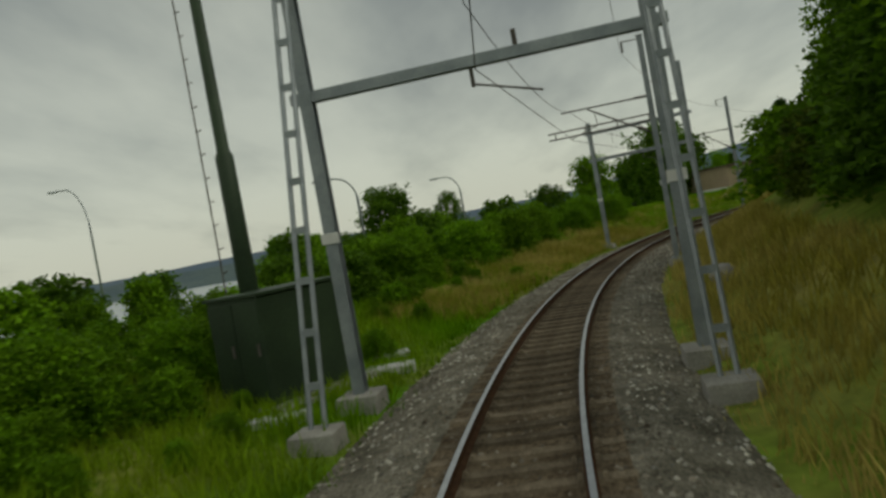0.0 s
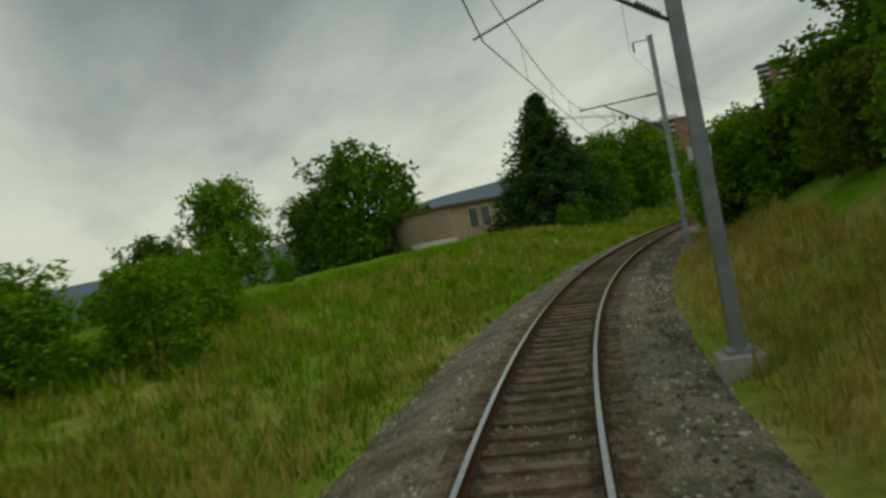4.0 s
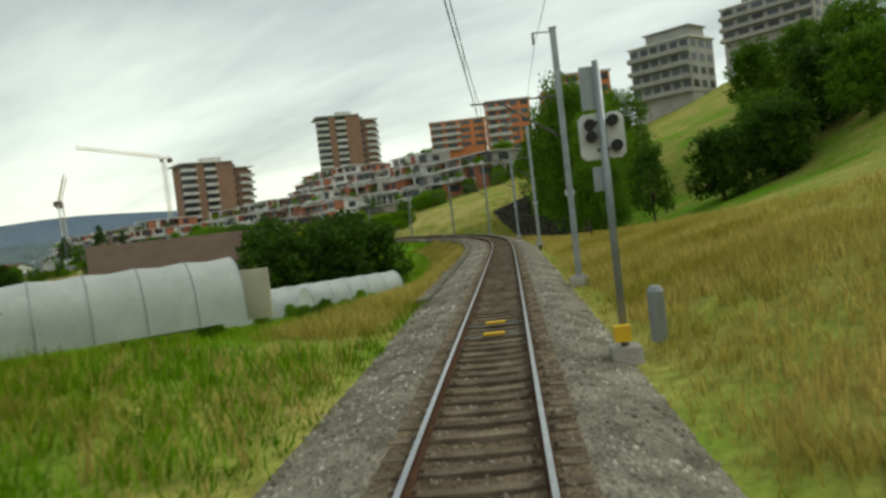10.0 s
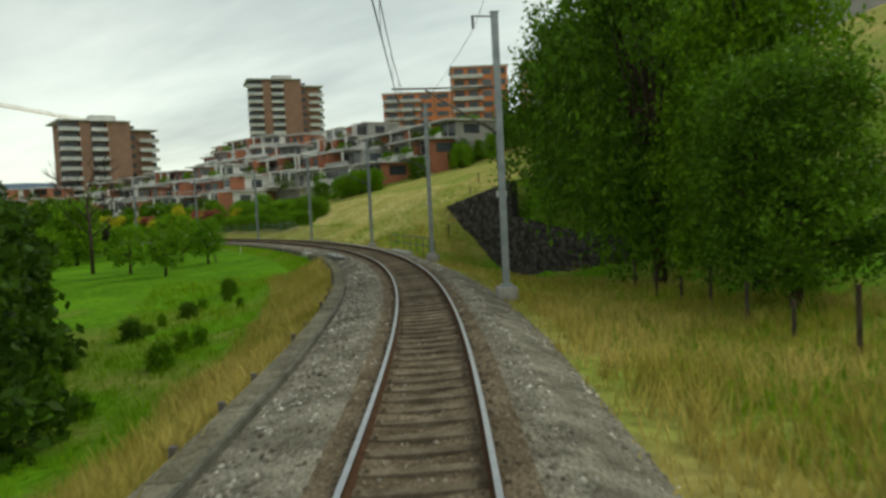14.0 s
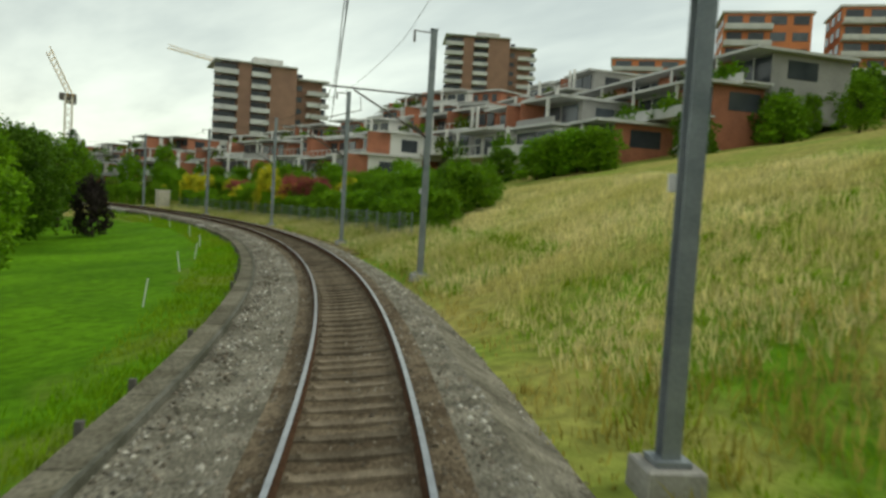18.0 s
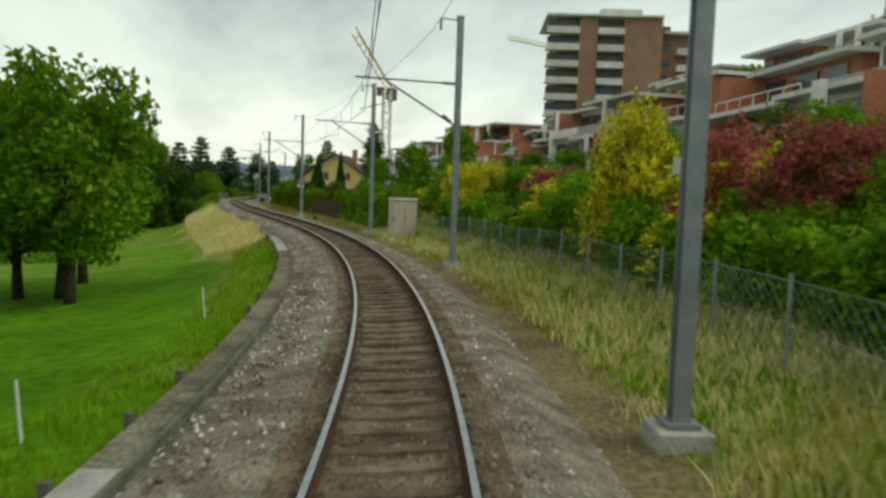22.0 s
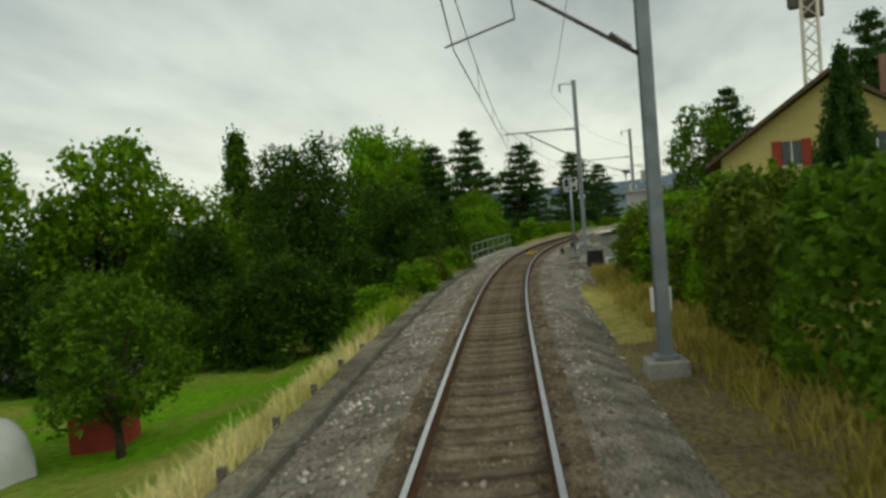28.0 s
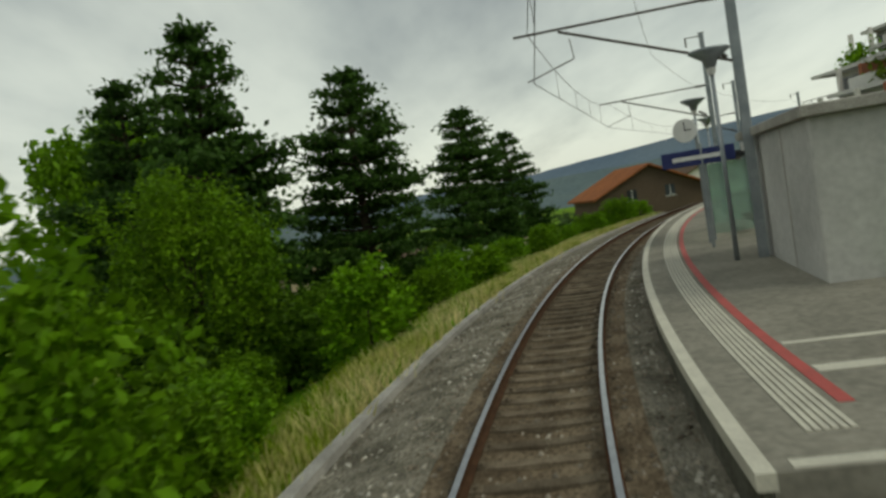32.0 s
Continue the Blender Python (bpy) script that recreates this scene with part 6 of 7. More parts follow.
def light_signal(s, lat, z_head, w, h, lenses, label, yellow_box):
    ob = thing("light_signal", spot(s, lat, 0), float(heading(s)), label, "railway signal", "light signals")
    rise = 1.35 if yellow_box else 0.55
    part("post", Shape().tube([(0, -0.16, -0.4), (0, -0.16, z_head + rise)], 0.07, 10), STEEL, ob, smooth=True)
    part("footing", Shape().box(-0.3, -0.46, -0.8, 0.3, 0.14, -0.1, taper=0.03), CONCRETE, ob, bevel=0.02)
    rot = Matrix.Translation((0, 0.02, z_head)) @ Matrix.Rotation(radians(90), 4, "X")
    k = 0.09
    for x0, x1 in ((-w / 2, 0.03), (0.05, w / 2)):
        out = [(x0 + k, -h / 2), (x1 - k, -h / 2), (x1, -h / 2 + k), (x1, h / 2 - k), (x1 - k, h / 2), (x0 + k, h / 2), (x0, h / 2 - k), (x0, -h / 2 + k)]
        head = part("signal_screen", Shape().prism(out, 0, 0.09, rot), PALESTEEL, ob, "pale grey signal screen", bevel=0.01)
        for x, z in lenses:
            if x0 < x < x1:
                ring = [(0.105 * math.cos(a) + x, 0.105 * math.sin(a) + z) for a in np.linspace(0, 6.283, 17)[:-1]]
                part("lens", Shape().prism(ring, 0.09, 0.2, rot), BLACK, head, "black signal lens hood")
    for z in (-0.25, 0.25):
        part("bracket", Shape().box(-0.12, -0.1, z_head + z - 0.03, 0.12, -0.07, z_head + z + 0.03), OLDSTEEL, ob)
    if yellow_box:
        part("upper_screen", Shape().box(-0.3, -0.07, z_head + 0.5, -0.05, 0.02, z_head + 1.28), STEEL, ob)
        part("lower_box", Shape().box(-0.22, -0.09, z_head - 1.0, 0.08, 0.1, z_head - 0.55), STEEL, ob, bevel=0.01)
        part("yellow_box", Shape().box(-0.2, -0.42, 0.0, 0.1, -0.22, 0.3), YELLOW, ob, "small yellow junction box", bevel=0.01)
        part("relay_box", Shape().tube([(0.75, 0.5, -0.2), (0.75, 0.5, 0.75), (0.75, 0.5, 0.85)], [0.16, 0.16, 0.1], 10), STEEL, ob, "small grey rounded box")
    return ob


light_signal(146.5, -2.47, 3.75, 0.82, 0.84, ((-0.21, 0.22), (-0.2, 0.0), (0.2, 0.26), (0.24, -0.2)), "grey light signal with black lenses and a yellow box", True)
light_signal(428.5, -2.75, 3.78, 0.8, 0.82, ((-0.2, 0.2), (-0.2, 0.0), (0.22, 0.25), (0.22, -0.23)), "pale grey light signal beside the platform ramp", False)

for s in (149.2, 150.9, 431.9, 430.0):
    m = Matrix.Translation(on_track(s, 0, -0.10)) @ Matrix.Rotation(heading(s), 4, "Z") @ Matrix.Rotation(float(np.interp(s, SS, CT)), 4, "Y")
    ob = tagged(new("balise"), "yellow track balise between the rails", "balise", "balises")
    ob.matrix_basis = m
    part("plate", Shape().box(-0.24, -0.09, -0.03, 0.24, 0.09, 0.03), YELLOW, ob, bevel=0.008)
    part("bar", Shape().box(-0.68, -0.02, -0.05, 0.68, 0.02, -0.025), STEEL, ob)

mp = thing("marker_post", spot(426, 3.6, -0.35), float(heading(426)), "short white marker post in the grass", "marker")
part("post", Shape().box(-0.05, -0.05, -0.3, 0.05, 0.05, 0.75), ENAMEL, mp, bevel=0.01)

for s, lat, z in ((180, -2.4, 0.2), (362.5, -2.2, 0.25), (433.0, -2.35, 0.25), (427, -2.1, 0.3)):
    ob = thing("marker", spot(s, lat, -0.35), float(heading(s)), "small black track marker on a thin post", "marker", "track markers")
    part("post", Shape().tube([(0, 0, 0), (0, 0, 0.4)], 0.02, 6), STEEL, ob)
    part("board", Shape().box(-0.09, -0.03, 0.3, 0.09, 0.03, 0.6), BLACK, ob, bevel=0.01)
sg = thing("number_board", spot(398.2, -3.1, -0.3), float(heading(398.2)), "white board with unreadable dark figures on a post", "sign")
part("post", Shape().tube([(0.05, 0, 0), (0.05, 0, 1.2)], 0.03, 6), STEEL, sg)
bd = part("board", Shape().box(-0.18, -0.03, 0.85, 0.2, 0.0, 1.3), ENAMEL, sg, bevel=0.01)
for z in (0.92, 1.04, 1.16):
    part("marking", Shape().box(-0.02, -0.036, z, 0.09, -0.03, z + 0.08), BLACK, bd)
sh_ = thing("speed_board", spot(377.5, -3.7, 2.2), float(heading(377)), "small white board on the lineside hedge", "sign")
part("post", Shape().tube([(0, 0.03, -2.6), (0, 0.03, 0.2)], 0.03, 6), STEEL, sh_)
sb_ = part("board", Shape().box(-0.3, -0.02, 0.2, 0.3, 0.02, 0.5), ENAMEL, sh_, bevel=0.01)
part("marking", Shape().box(-0.2, -0.026, 0.3, 0.2, -0.02, 0.4), BLACK, sb_)


# ---- greenhouses and sheds below the line ----
def polytunnel(a, b, width, height, base, label, hoops=True):
    """A white film tunnel between two end points, with closed arched ends and hoops."""
    a, b = Vector((*a, base)), Vector((*b, base))
    d = b - a
    ob = thing("polytunnel", a, math.atan2(d.y, d.x) - math.pi / 2, label, "greenhouse", "polytunnels")
    L = d.length
    arc = [(-width / 2 * math.cos(t), height * (math.sin(t) ** 0.75)) for t in np.linspace(0, math.pi, 13)]
    k, n = len(arc), max(2, int(L / 1.5))
    sh = Shape()
    for i in range(n * 2 + 1):
        sag = 0.0 if i % 2 == 0 else 0.035
        for x, z in arc:
            sh.v.append((x * (1 - sag), L * i / (2 * n), z * (1 - sag)))
    for i in range(2 * n):
        for j in range(k - 1):
            sh.f.append((i * k + j, i * k + j + 1, (i + 1) * k + j + 1, (i + 1) * k + j))
    part("film", sh, PLASTIC, ob, smooth=True)
    for y, flip in ((0, 1), (L, 0)):
        e = Shape()
        ring = [(x, y, z) for x, z in arc]
        e.add(ring, [tuple(range(k))])
        part("end_wall", e, PLASTIC, ob)
    for i in range(n + 1):
        part("hoop", Shape().tube([(x * 1.004, L * i / n, z * 1.004) for x, z in arc], 0.018, 4), STEEL, ob)


polytunnel((64, 138.6), (82.0, 131.4), 3.2, 2.2, -0.1, "long white plastic film greenhouse on the meadow")
polytunnel((93.5, 158.6), (112.5, 151.3), 3.4, 1.9, -3.15, "long white plastic film tunnel below the embankment")
board = on_track(160.1, 9.0)
solid("timber_board", Shape().box(-0.55, -0.04, -0.3, 0.55, 0.04, 1.55, Matrix.Translation((board[0] - 0.5, board[1] - 0.4, 0)) @ Matrix.Rotation(heading(160), 4, "Z")), BEIGE, "pale board leaning beside the film greenhouse", "board", bevel=0.01)
polytunnel((96, 151), (98.4, 146.5), 3.2, 2.0, -2.9, "short white plastic film tunnel below the embankment")
polytunnel((156.2, 317.5), (158.9, 332.4), 3.0, 2.2, gz(156, 325) - 0.05, "white plastic film tunnel in the garden")


def gable_house(name, x, y, turn, w, d, z0, eave, ridge, wall, roof, label, category="house", overhang=0.6, windows=(), chimney=False):
    """A house with a pitched roof; the ridge runs along its own y."""
    ob = thing(name, (x, y, 0), turn, label, category)
    sh = Shape()
    prof = [(-w / 2, z0), (w / 2, z0), (w / 2, eave), (0, ridge - 0.12), (-w / 2, eave)]
    sh.add([(px, 0, pz) for px, pz in prof] + [(px, d, pz) for px, pz in prof], [tuple(range(5)), tuple(reversed(range(5, 10)))] + [(i, (i + 1) % 5, 5 + (i + 1) % 5, 5 + i) for i in range(5)])
    part("wall", sh, wall, ob)
    for s_ in (-1, 1):
        k = (ridge - eave) / (w / 2)
        xo = s_ * (w / 2 + overhang)
        zo = eave - overhang * k
        q = Shape()
        q.add([(0, -overhang, ridge), (xo, -overhang, zo), (xo, d + overhang, zo), (0, d + overhang, ridge), (0, -overhang, ridge + 0.2), (xo, -overhang, zo + 0.2), (xo, d + overhang, zo + 0.2), (0, d + overhang, ridge + 0.2)],
              [(0, 1, 2, 3), (7, 6, 5, 4), (0, 4, 5, 1), (1, 5, 6, 2), (2, 6, 7, 3), (3, 7, 4, 0)])
        part("roof_slope", q, roof, ob)
    for wx, wz, ww, wh, shut in windows:
        win = part("window", Shape().box(wx - ww / 2, -0.06, wz, wx + ww / 2, 0.03, wz + wh), GLASS, ob)
        part("window_frame", Shape().box(wx - ww / 2 - 0.06, -0.08, wz - 0.08, wx + ww / 2 + 0.06, -0.05, wz).box(wx - 0.03, -0.08, wz, wx + 0.03, -0.05, wz + wh), ENAMEL, win)
        if shut:
            for sx in (-1, 1):
                part("shutter", Shape().box(wx + sx * ww * 0.78 - ww * 0.26, -0.09, wz - 0.05, wx + sx * ww * 0.78 + ww * 0.26, -0.04, wz + wh + 0.05), shut, win, "dark red shutter")
    if chimney:
        part("chimney", Shape().box(w * 0.2, d * 0.4, ridge - 1.5, w * 0.2 + 0.7, d * 0.4 + 0.7, ridge + 1.0), BROWNBRICK, ob, bevel=0.03)
    return ob


gable_house("barn", 114.6, 205.7, radians(-116.9), 20, 24, -9, -3.6, 4.0, BROWNROOF, BROWNROOF, "large barn with a long plain brown roof", "barn")
gable_house("shed", 99.9, 160.3, 0.389, 6.5, 8.2, -6, -1.29, 0.41, BROWNROOF, REDROOF, "old shed with a rusty red roof", "shed")
gable_house("garden_shed", 160.9, 334.6, radians(14), 1.9, 2.2, gz(161, 335) - 0.1, gz(161, 335) + 1.45, gz(161, 335) + 1.85, RED, BROWNROOF, "small red wooden garden shed", "shed", 0.2)
fb = thing("flat_building", (39.5, 125.6, 0), math.atan2(-25.96, 4.64), "low tan flat-roofed building behind the meadow", "building")
FBW = 26.0
part("wall", Shape().box(-FBW, 0, -1.5, 0, 8, 5.0), BEIGEWALL, fb)
part("roof", Shape().box(-FBW - 0.4, -0.4, 5.0, 0.4, 8.4, 5.25), BROWNROOF, fb)
for y_ in (2.2, 3.8):
    wn = part("window", Shape().box(-0.02, y_, 2.4, 0.05, y_ + 1.1, 4.4), GLASS, fb)
    part("window_frame", Shape().box(-0.02, y_ - 0.12, 2.3, 0.08, y_, 4.5).box(-0.02, y_ + 1.1, 2.3, 0.08, y_ + 1.22, 4.5).box(-0.02, y_ - 0.12, 4.4, 0.08, y_ + 1.22, 4.55), BEIGE, wn)
part("annex", Shape().box(-3.5, -3.4, -1, 1.6, -0.6, 1.7), PALECONC, fb, "low white lean-to")
gable_house("yellow_house", 190.6, 346, radians(-20), 9.6, 9, 0.0, 4.2, 7.5, YELLOWWALL, BROWNROOF, "cream yellow house with dark red shutters", windows=((-1.7, 3.6, 0.8, 1.1, RED), (1.7, 3.6, 0.8, 1.1, RED), (-2.4, 1.0, 1.0, 1.3, RED), (2.4, 1.0, 1.0, 1.3, RED)), chimney=True)
# chalets past the station
for i, (s, lat, w, d, rg, wall, roof, tr_) in enumerate(((505, -16, 12, 12, 4.6, BROWNROOF, REDROOF, 0.9), (520, -4, 10, 11, 4.2, BROWNROOF, BROWNROOF, 0.4), (515, 9, 11, 11, 4.0, BROWNROOF, REDROOF, 0.7), (498, -27, 10, 10, 5.5, WHITEWALL, BROWNROOF, 0.3), (540, 12, 12, 12, 4.5, WHITEWALL, BROWNROOF, 1.0))):
    p = on_track(s, lat)
    if abs(lat) > 5:
        gable_house("chalet", p[0], p[1], float(heading(s)) + tr_, w, d, gz(p[0], p[1]) - 1, rg - 2.6, rg, wall, roof, "low house with a broad rust-brown roof", windows=((-2, 0.6, 1, 1.1, None), (2, 0.6, 1, 1.1, None)))


# ---- underpass with footbridge slabs and railings ----
for lat, sg_ in ((2.14, 1), (-2.2, -1)):
    wk = thing("bridge_walkway", label="grey walkway panels beside the track on the bridge", category="walkway", group="bridge walkways", kind="structure")
    half = 0.3 if sg_ > 0 else 0.42
    for k_ in range(5):
        part("walkway_panel", sweep([(lat - half, -0.12), (lat + half, -0.12), (lat + half, -0.2), (lat - half, -0.2)], 236.6 + 1.12 * k_, 237.69 + 1.12 * k_, 0.55, tilt=False, closed=True), WALKWAY, wk)
    part("girder", sweep([(lat - sg_ * (half + 0.02), -0.24), (lat - sg_ * (half + 0.26), -0.24), (lat - sg_ * (half + 0.26), -0.6), (lat - sg_ * (half + 0.02), -0.6)][::sg_], 236.3, 242.5, 1.0, tilt=False, closed=True), BLACK, wk, "dark steel girder")
    br = thing("bridge_railing", label="weathered steel railing on the underpass bridge", category="railing", group="bridge railings")
    railing(br, [spot(s, lat + (0.44 if sg_ > 0 else 0.85) * sg_, -0.15) for s in np.linspace(233.5, 245.5, 7)], 1.0, 2.0, (1.0, 0.5), 0.03, OLDSTEEL)
ab = thing("bridge_abutment", label="old stone bridge abutment under the track", category="bridge", kind="structure")
for s in (237.0, 242.5):
    part("abutment_wall", sweep([(3.3, -0.6), (-3.3, -0.6), (-3.3, -4.0), (3.3, -4.0)], s - 0.4, s + 0.4, 0.8, tilt=False, closed=True), MORTAR, ab)


def stone_wall():
    """The dark stone retaining wall on the underpass's far side, built of rough courses."""
    ob = thing("retaining_wall", label="dark weathered stone retaining wall beside the underpass", category="stone wall", kind="structure")
    a, c = Vector((172.4, 181.2, 0)), Vector((154.9, 155.5, 0))
    r = random.Random(9)
    d = (c - a)
    L = d.length
    u = d / L
    nrm = Vector((u.y, -u.x, 0))
    turn = math.atan2(u.y, u.x)
    knee = 14.3

    def top(t):
        return 2.9 + 1.75 * t / knee if t < knee else float(np.interp(t, (knee, 21, 31), (1.8, 0.9, 0.2)))

    def foot(t):
        return float(np.interp(t, (0, 3.4, 7.7, 10, 11.5, 18, 24, 31), (2.3, 0.5, -1.2, -2.4, -3.5, -3.4, -2.8, -2.6)))

    back = Shape()
    for t0 in np.arange(0, L, 0.6):
        t1 = min(L, t0 + 0.6)
        p, q = a + u * t0 - nrm * 0.55, a + u * t1 - nrm * 0.05
        m = Matrix.Translation(a) @ Matrix.Rotation(turn, 4, "Z")
        back.box(t0, 0.05, foot((t0 + t1) / 2) - 0.5, t1, 0.6, top((t0 + t1) / 2) - 0.05, m)
    part("wall_core", back, MORTAR, ob)
    shapes = []
    for k in range(12):
        w, h = r.uniform(0.3, 0.66), r.uniform(0.2, 0.4)
        n = r.choice((5, 6, 7))
        ring = [(w / 2 * math.cos(6.283 * i / n + 0.4) * r.uniform(0.8, 1.15), h / 2 * math.sin(6.283 * i / n + 0.4) * r.uniform(0.85, 1.15)) for i in range(n)]
        sh = Shape()
        sh.add([(x, 0.1, z) for x, z in ring] + [(x * 0.97, -0.04, z * 0.97) for x, z in ring] + [(x * 0.72, -0.05 - r.uniform(0, 0.035), z * 0.72) for x, z in ring],
               [(n + i, n + (i + 1) % n, (i + 1) % n, i) for i in range(n)] + [(2 * n + i, 2 * n + (i + 1) % n, n + (i + 1) % n, n + i) for i in range(n)] + [tuple(range(3 * n - 1, 2 * n - 1, -1))])
        shapes.append(sh)
    meshes = [sh.mesh("stone", WALLSTONE) for sh in shapes]
    spots = []
    z, row = -3.4, 0
    while z < 5:
        t = 0.25 * (row % 2)
        while t < L:
            if foot(t) - 0.2 < z < top(t) - 0.12:
                spots.append((t, z + r.uniform(-0.07, 0.07)))
            t += r.uniform(0.33, 0.55)
        z += 0.27
        row += 1
    r.shuffle(spots)
    joined = Shape()
    for n, (t, z) in enumerate(spots):
        p = a + u * t
        m = Matrix.Translation((p.x, p.y, z)) @ Matrix.Rotation(turn, 4, "Z") @ Matrix.Rotation(r.uniform(-0.5, 0.5), 4, "Y")
        k = r.randrange(12)
        if n < 300:
            o = new("stone", meshes[k])
            o.parent, o.matrix_basis = ob, m
        else:
            joined.add([m @ Vector(q) for q in shapes[k].v], shapes[k].f)
    tagged(part("rubble_stones", joined, WALLSTONE, ob), kind="stuff")


stone_wall()

# pasture posts and stakes
for i, (s, lat) in enumerate([(186 + 3.1 * k, -6.3 - 0.35 * k) for k in range(12)] + [(246 + 2.2 * k, -13 - 1.9 * k) for k in range(9)] + [(250 + 3 * k, -8 - 2.6 * k) for k in range(5)]):
    p = on_track(s, lat)
    h = 1.0 + 0.2 * (i % 3)
    solid("fence_post", Shape().tube([(p[0], p[1], gz(p[0], p[1]) - 0.3), (p[0] + 0.05 * math.sin(i), p[1], gz(p[0], p[1]) + h)], 0.055, 7), BARK, "dark weathered wooden pasture post", "fence post", "pasture posts")
for i, (s, lat) in enumerate(((289, 4.9), (283, 5.2), (277, 5.5), (300, 4.8), (268, 5.6), (322, 4.5), (312, 4.7))):
    p = on_track(s, lat)
    z = gz(p[0], p[1])
    solid("fence_stake", Shape().tube([(p[0], p[1], z - 0.2), (p[0] + 0.16 * math.sin(i * 2), p[1] + 0.05, z + 0.8)], 0.018, 6), ENAMEL, "thin white electric fence stake", "fence stake", "white fence stakes")
lad = thing("orchard_ladder", spot(263.5, 8.6, gz(*on_track(263.5, 8.6)[:2])), 0.6, "wooden ladder leaning in a fruit tree", "ladder")
for x in (-0.2, 0.2):
    part("side_rail", Shape().tube([(x, 0, 0), (x * 0.8, 0.7, 3.0)], 0.03, 6), BARK, lad)
for k in range(9):
    part("rung", Shape().tube([(-0.2, 0.07 + 0.07 * k, 0.3 + 0.3 * k), (0.2, 0.07 + 0.07 * k, 0.3 + 0.3 * k)], 0.018, 5), BARK, lad)


# ---- garden side: wire fence, equipment cabinet ----
wf = thing("wire_fence", label="grey chain-link fence with slim steel posts", category="fence", kind="structure")
fence_s = np.arange(284, 345, 2.4)
for s in fence_s:
    p = on_track(s, -5.6)
    part("post", Shape().tube([(p[0], p[1], gz(p[0], p[1]) - 0.2), (p[0], p[1], gz(p[0], p[1]) + 1.45)], 0.03, 6), STEEL, wf)
for zz in (0.15, 0.7, 1.35):
    pts = [on_track(s, -5.6) for s in fence_s]
    part("wire", Shape().tube([(p[0], p[1], gz(p[0], p[1]) + zz) for p in pts], 0.006, 4), STEEL, wf)
mesh_w = Shape()
for s in np.arange(284, 343.5, 0.22):
    for d in (1.3, -1.3):
        p, q = on_track(s, -5.6), on_track(s + d, -5.6)
        mesh_w.tube([(p[0], p[1], gz(p[0], p[1]) + 0.1), (q[0], q[1], gz(q[0], q[1]) + 1.35)], 0.0035, 3, cap=False)
tagged(part("wire_mesh", mesh_w, STEEL, wf), kind="stuff")
ec = thing("equipment_cabinet", spot(346.4, -4.55, -0.35), float(heading(346)), "beige metal equipment cabinet beside the fence", "cabinet")
part("plinth", Shape().box(-0.78, -0.5, -0.3, 0.78, 0.5, 0.12), CONCRETE, ec, bevel=0.02)
part("body", Shape().box(-0.74, -0.46, 0.12, 0.74, 0.46, 2.3), BEIGE, ec, bevel=0.02)
part("lid", Shape().box(-0.82, -0.54, 2.3, 0.82, 0.54, 2.42, taper=0.04), BEIGE, ec, bevel=0.015)
for x in (-0.7, 0.02):
    dr = part("door", Shape().box(x, -0.485, 0.2, x + 0.68, -0.46, 2.22), BEIGE, ec, bevel=0.008)
    part("handle", Shape().box(x + 0.05, -0.52, 1.1, x + 0.09, -0.485, 1.3), BLACK, dr)


# ---- cranes ----
def tower_crane(x, y, z0, top, jib, turn, tilt, label):
    ob = thing("tower_crane", (x, y, 0), turn, label, "crane", "cranes")
    m = Shape()
    w = 0.9
    for dx, dy in ((-w, -w), (w, -w), (w, w), (-w, w)):
        m.tube([(dx, dy, z0), (dx, dy, top)], 0.16, 5)
    for i, z in enumerate(np.arange(z0, top - 1.8, 1.8)):
        for a, b in (((-w, -w), (w, -w)), ((w, -w), (w, w)), ((w, w), (-w, w)), ((-w, w), (-w, -w))):
            p, q = (a, b) if i % 2 else (b, a)
            m.tube([(*p, z), (*q, z + 1.8)], 0.09, 4)
    part("mast", m, CRANEWHITE, ob)
    j = Shape()
    c, s_ = math.cos(tilt), math.sin(tilt)
    up = Vector((-s_, 0, c))
    ax = Vector((c, 0, s_))
    o = Vector((0, 0, top + 1))
    for off in (Vector((0, -0.7, 0)), Vector((0, 0.7, 0)), up * 1.5):
        j.tube([o + off + ax * -6, o + off + ax * jib], 0.13, 5)
    for i, t in enumerate(np.arange(-6, jib - 2, 2.0)):
        e = Vector((0, 0.7 if i % 2 else -0.7, 0))
        j.tube([o + e + ax * t, o + up * 1.5 + ax * (t + 1)], 0.07, 4)
        j.tube([o + up * 1.5 + ax * (t + 1), o - e + ax * (t + 2)], 0.07, 4)
    part("jib", j, CRANE, ob, "yellow lattice jib")
    part("cab", Shape().box(-1.2, -2.4, top - 1.2, 0.9, -0.9, top + 0.8), OLDSTEEL, ob, bevel=0.1)
    part("counterweight", Shape().box(-6.5, -1.2, top - 1.6, -4.0, 1.2, top + 1.2), OLDSTEEL, ob, bevel=0.1)


tower_crane(209, 411, 0, 26.0, 33, radians(249), radians(10), "tower crane with a raised yellow jib")
tower_crane(338.5, 540.6, 0, 60, 62, radians(190), radians(4), "tall tower crane with a long yellow jib")


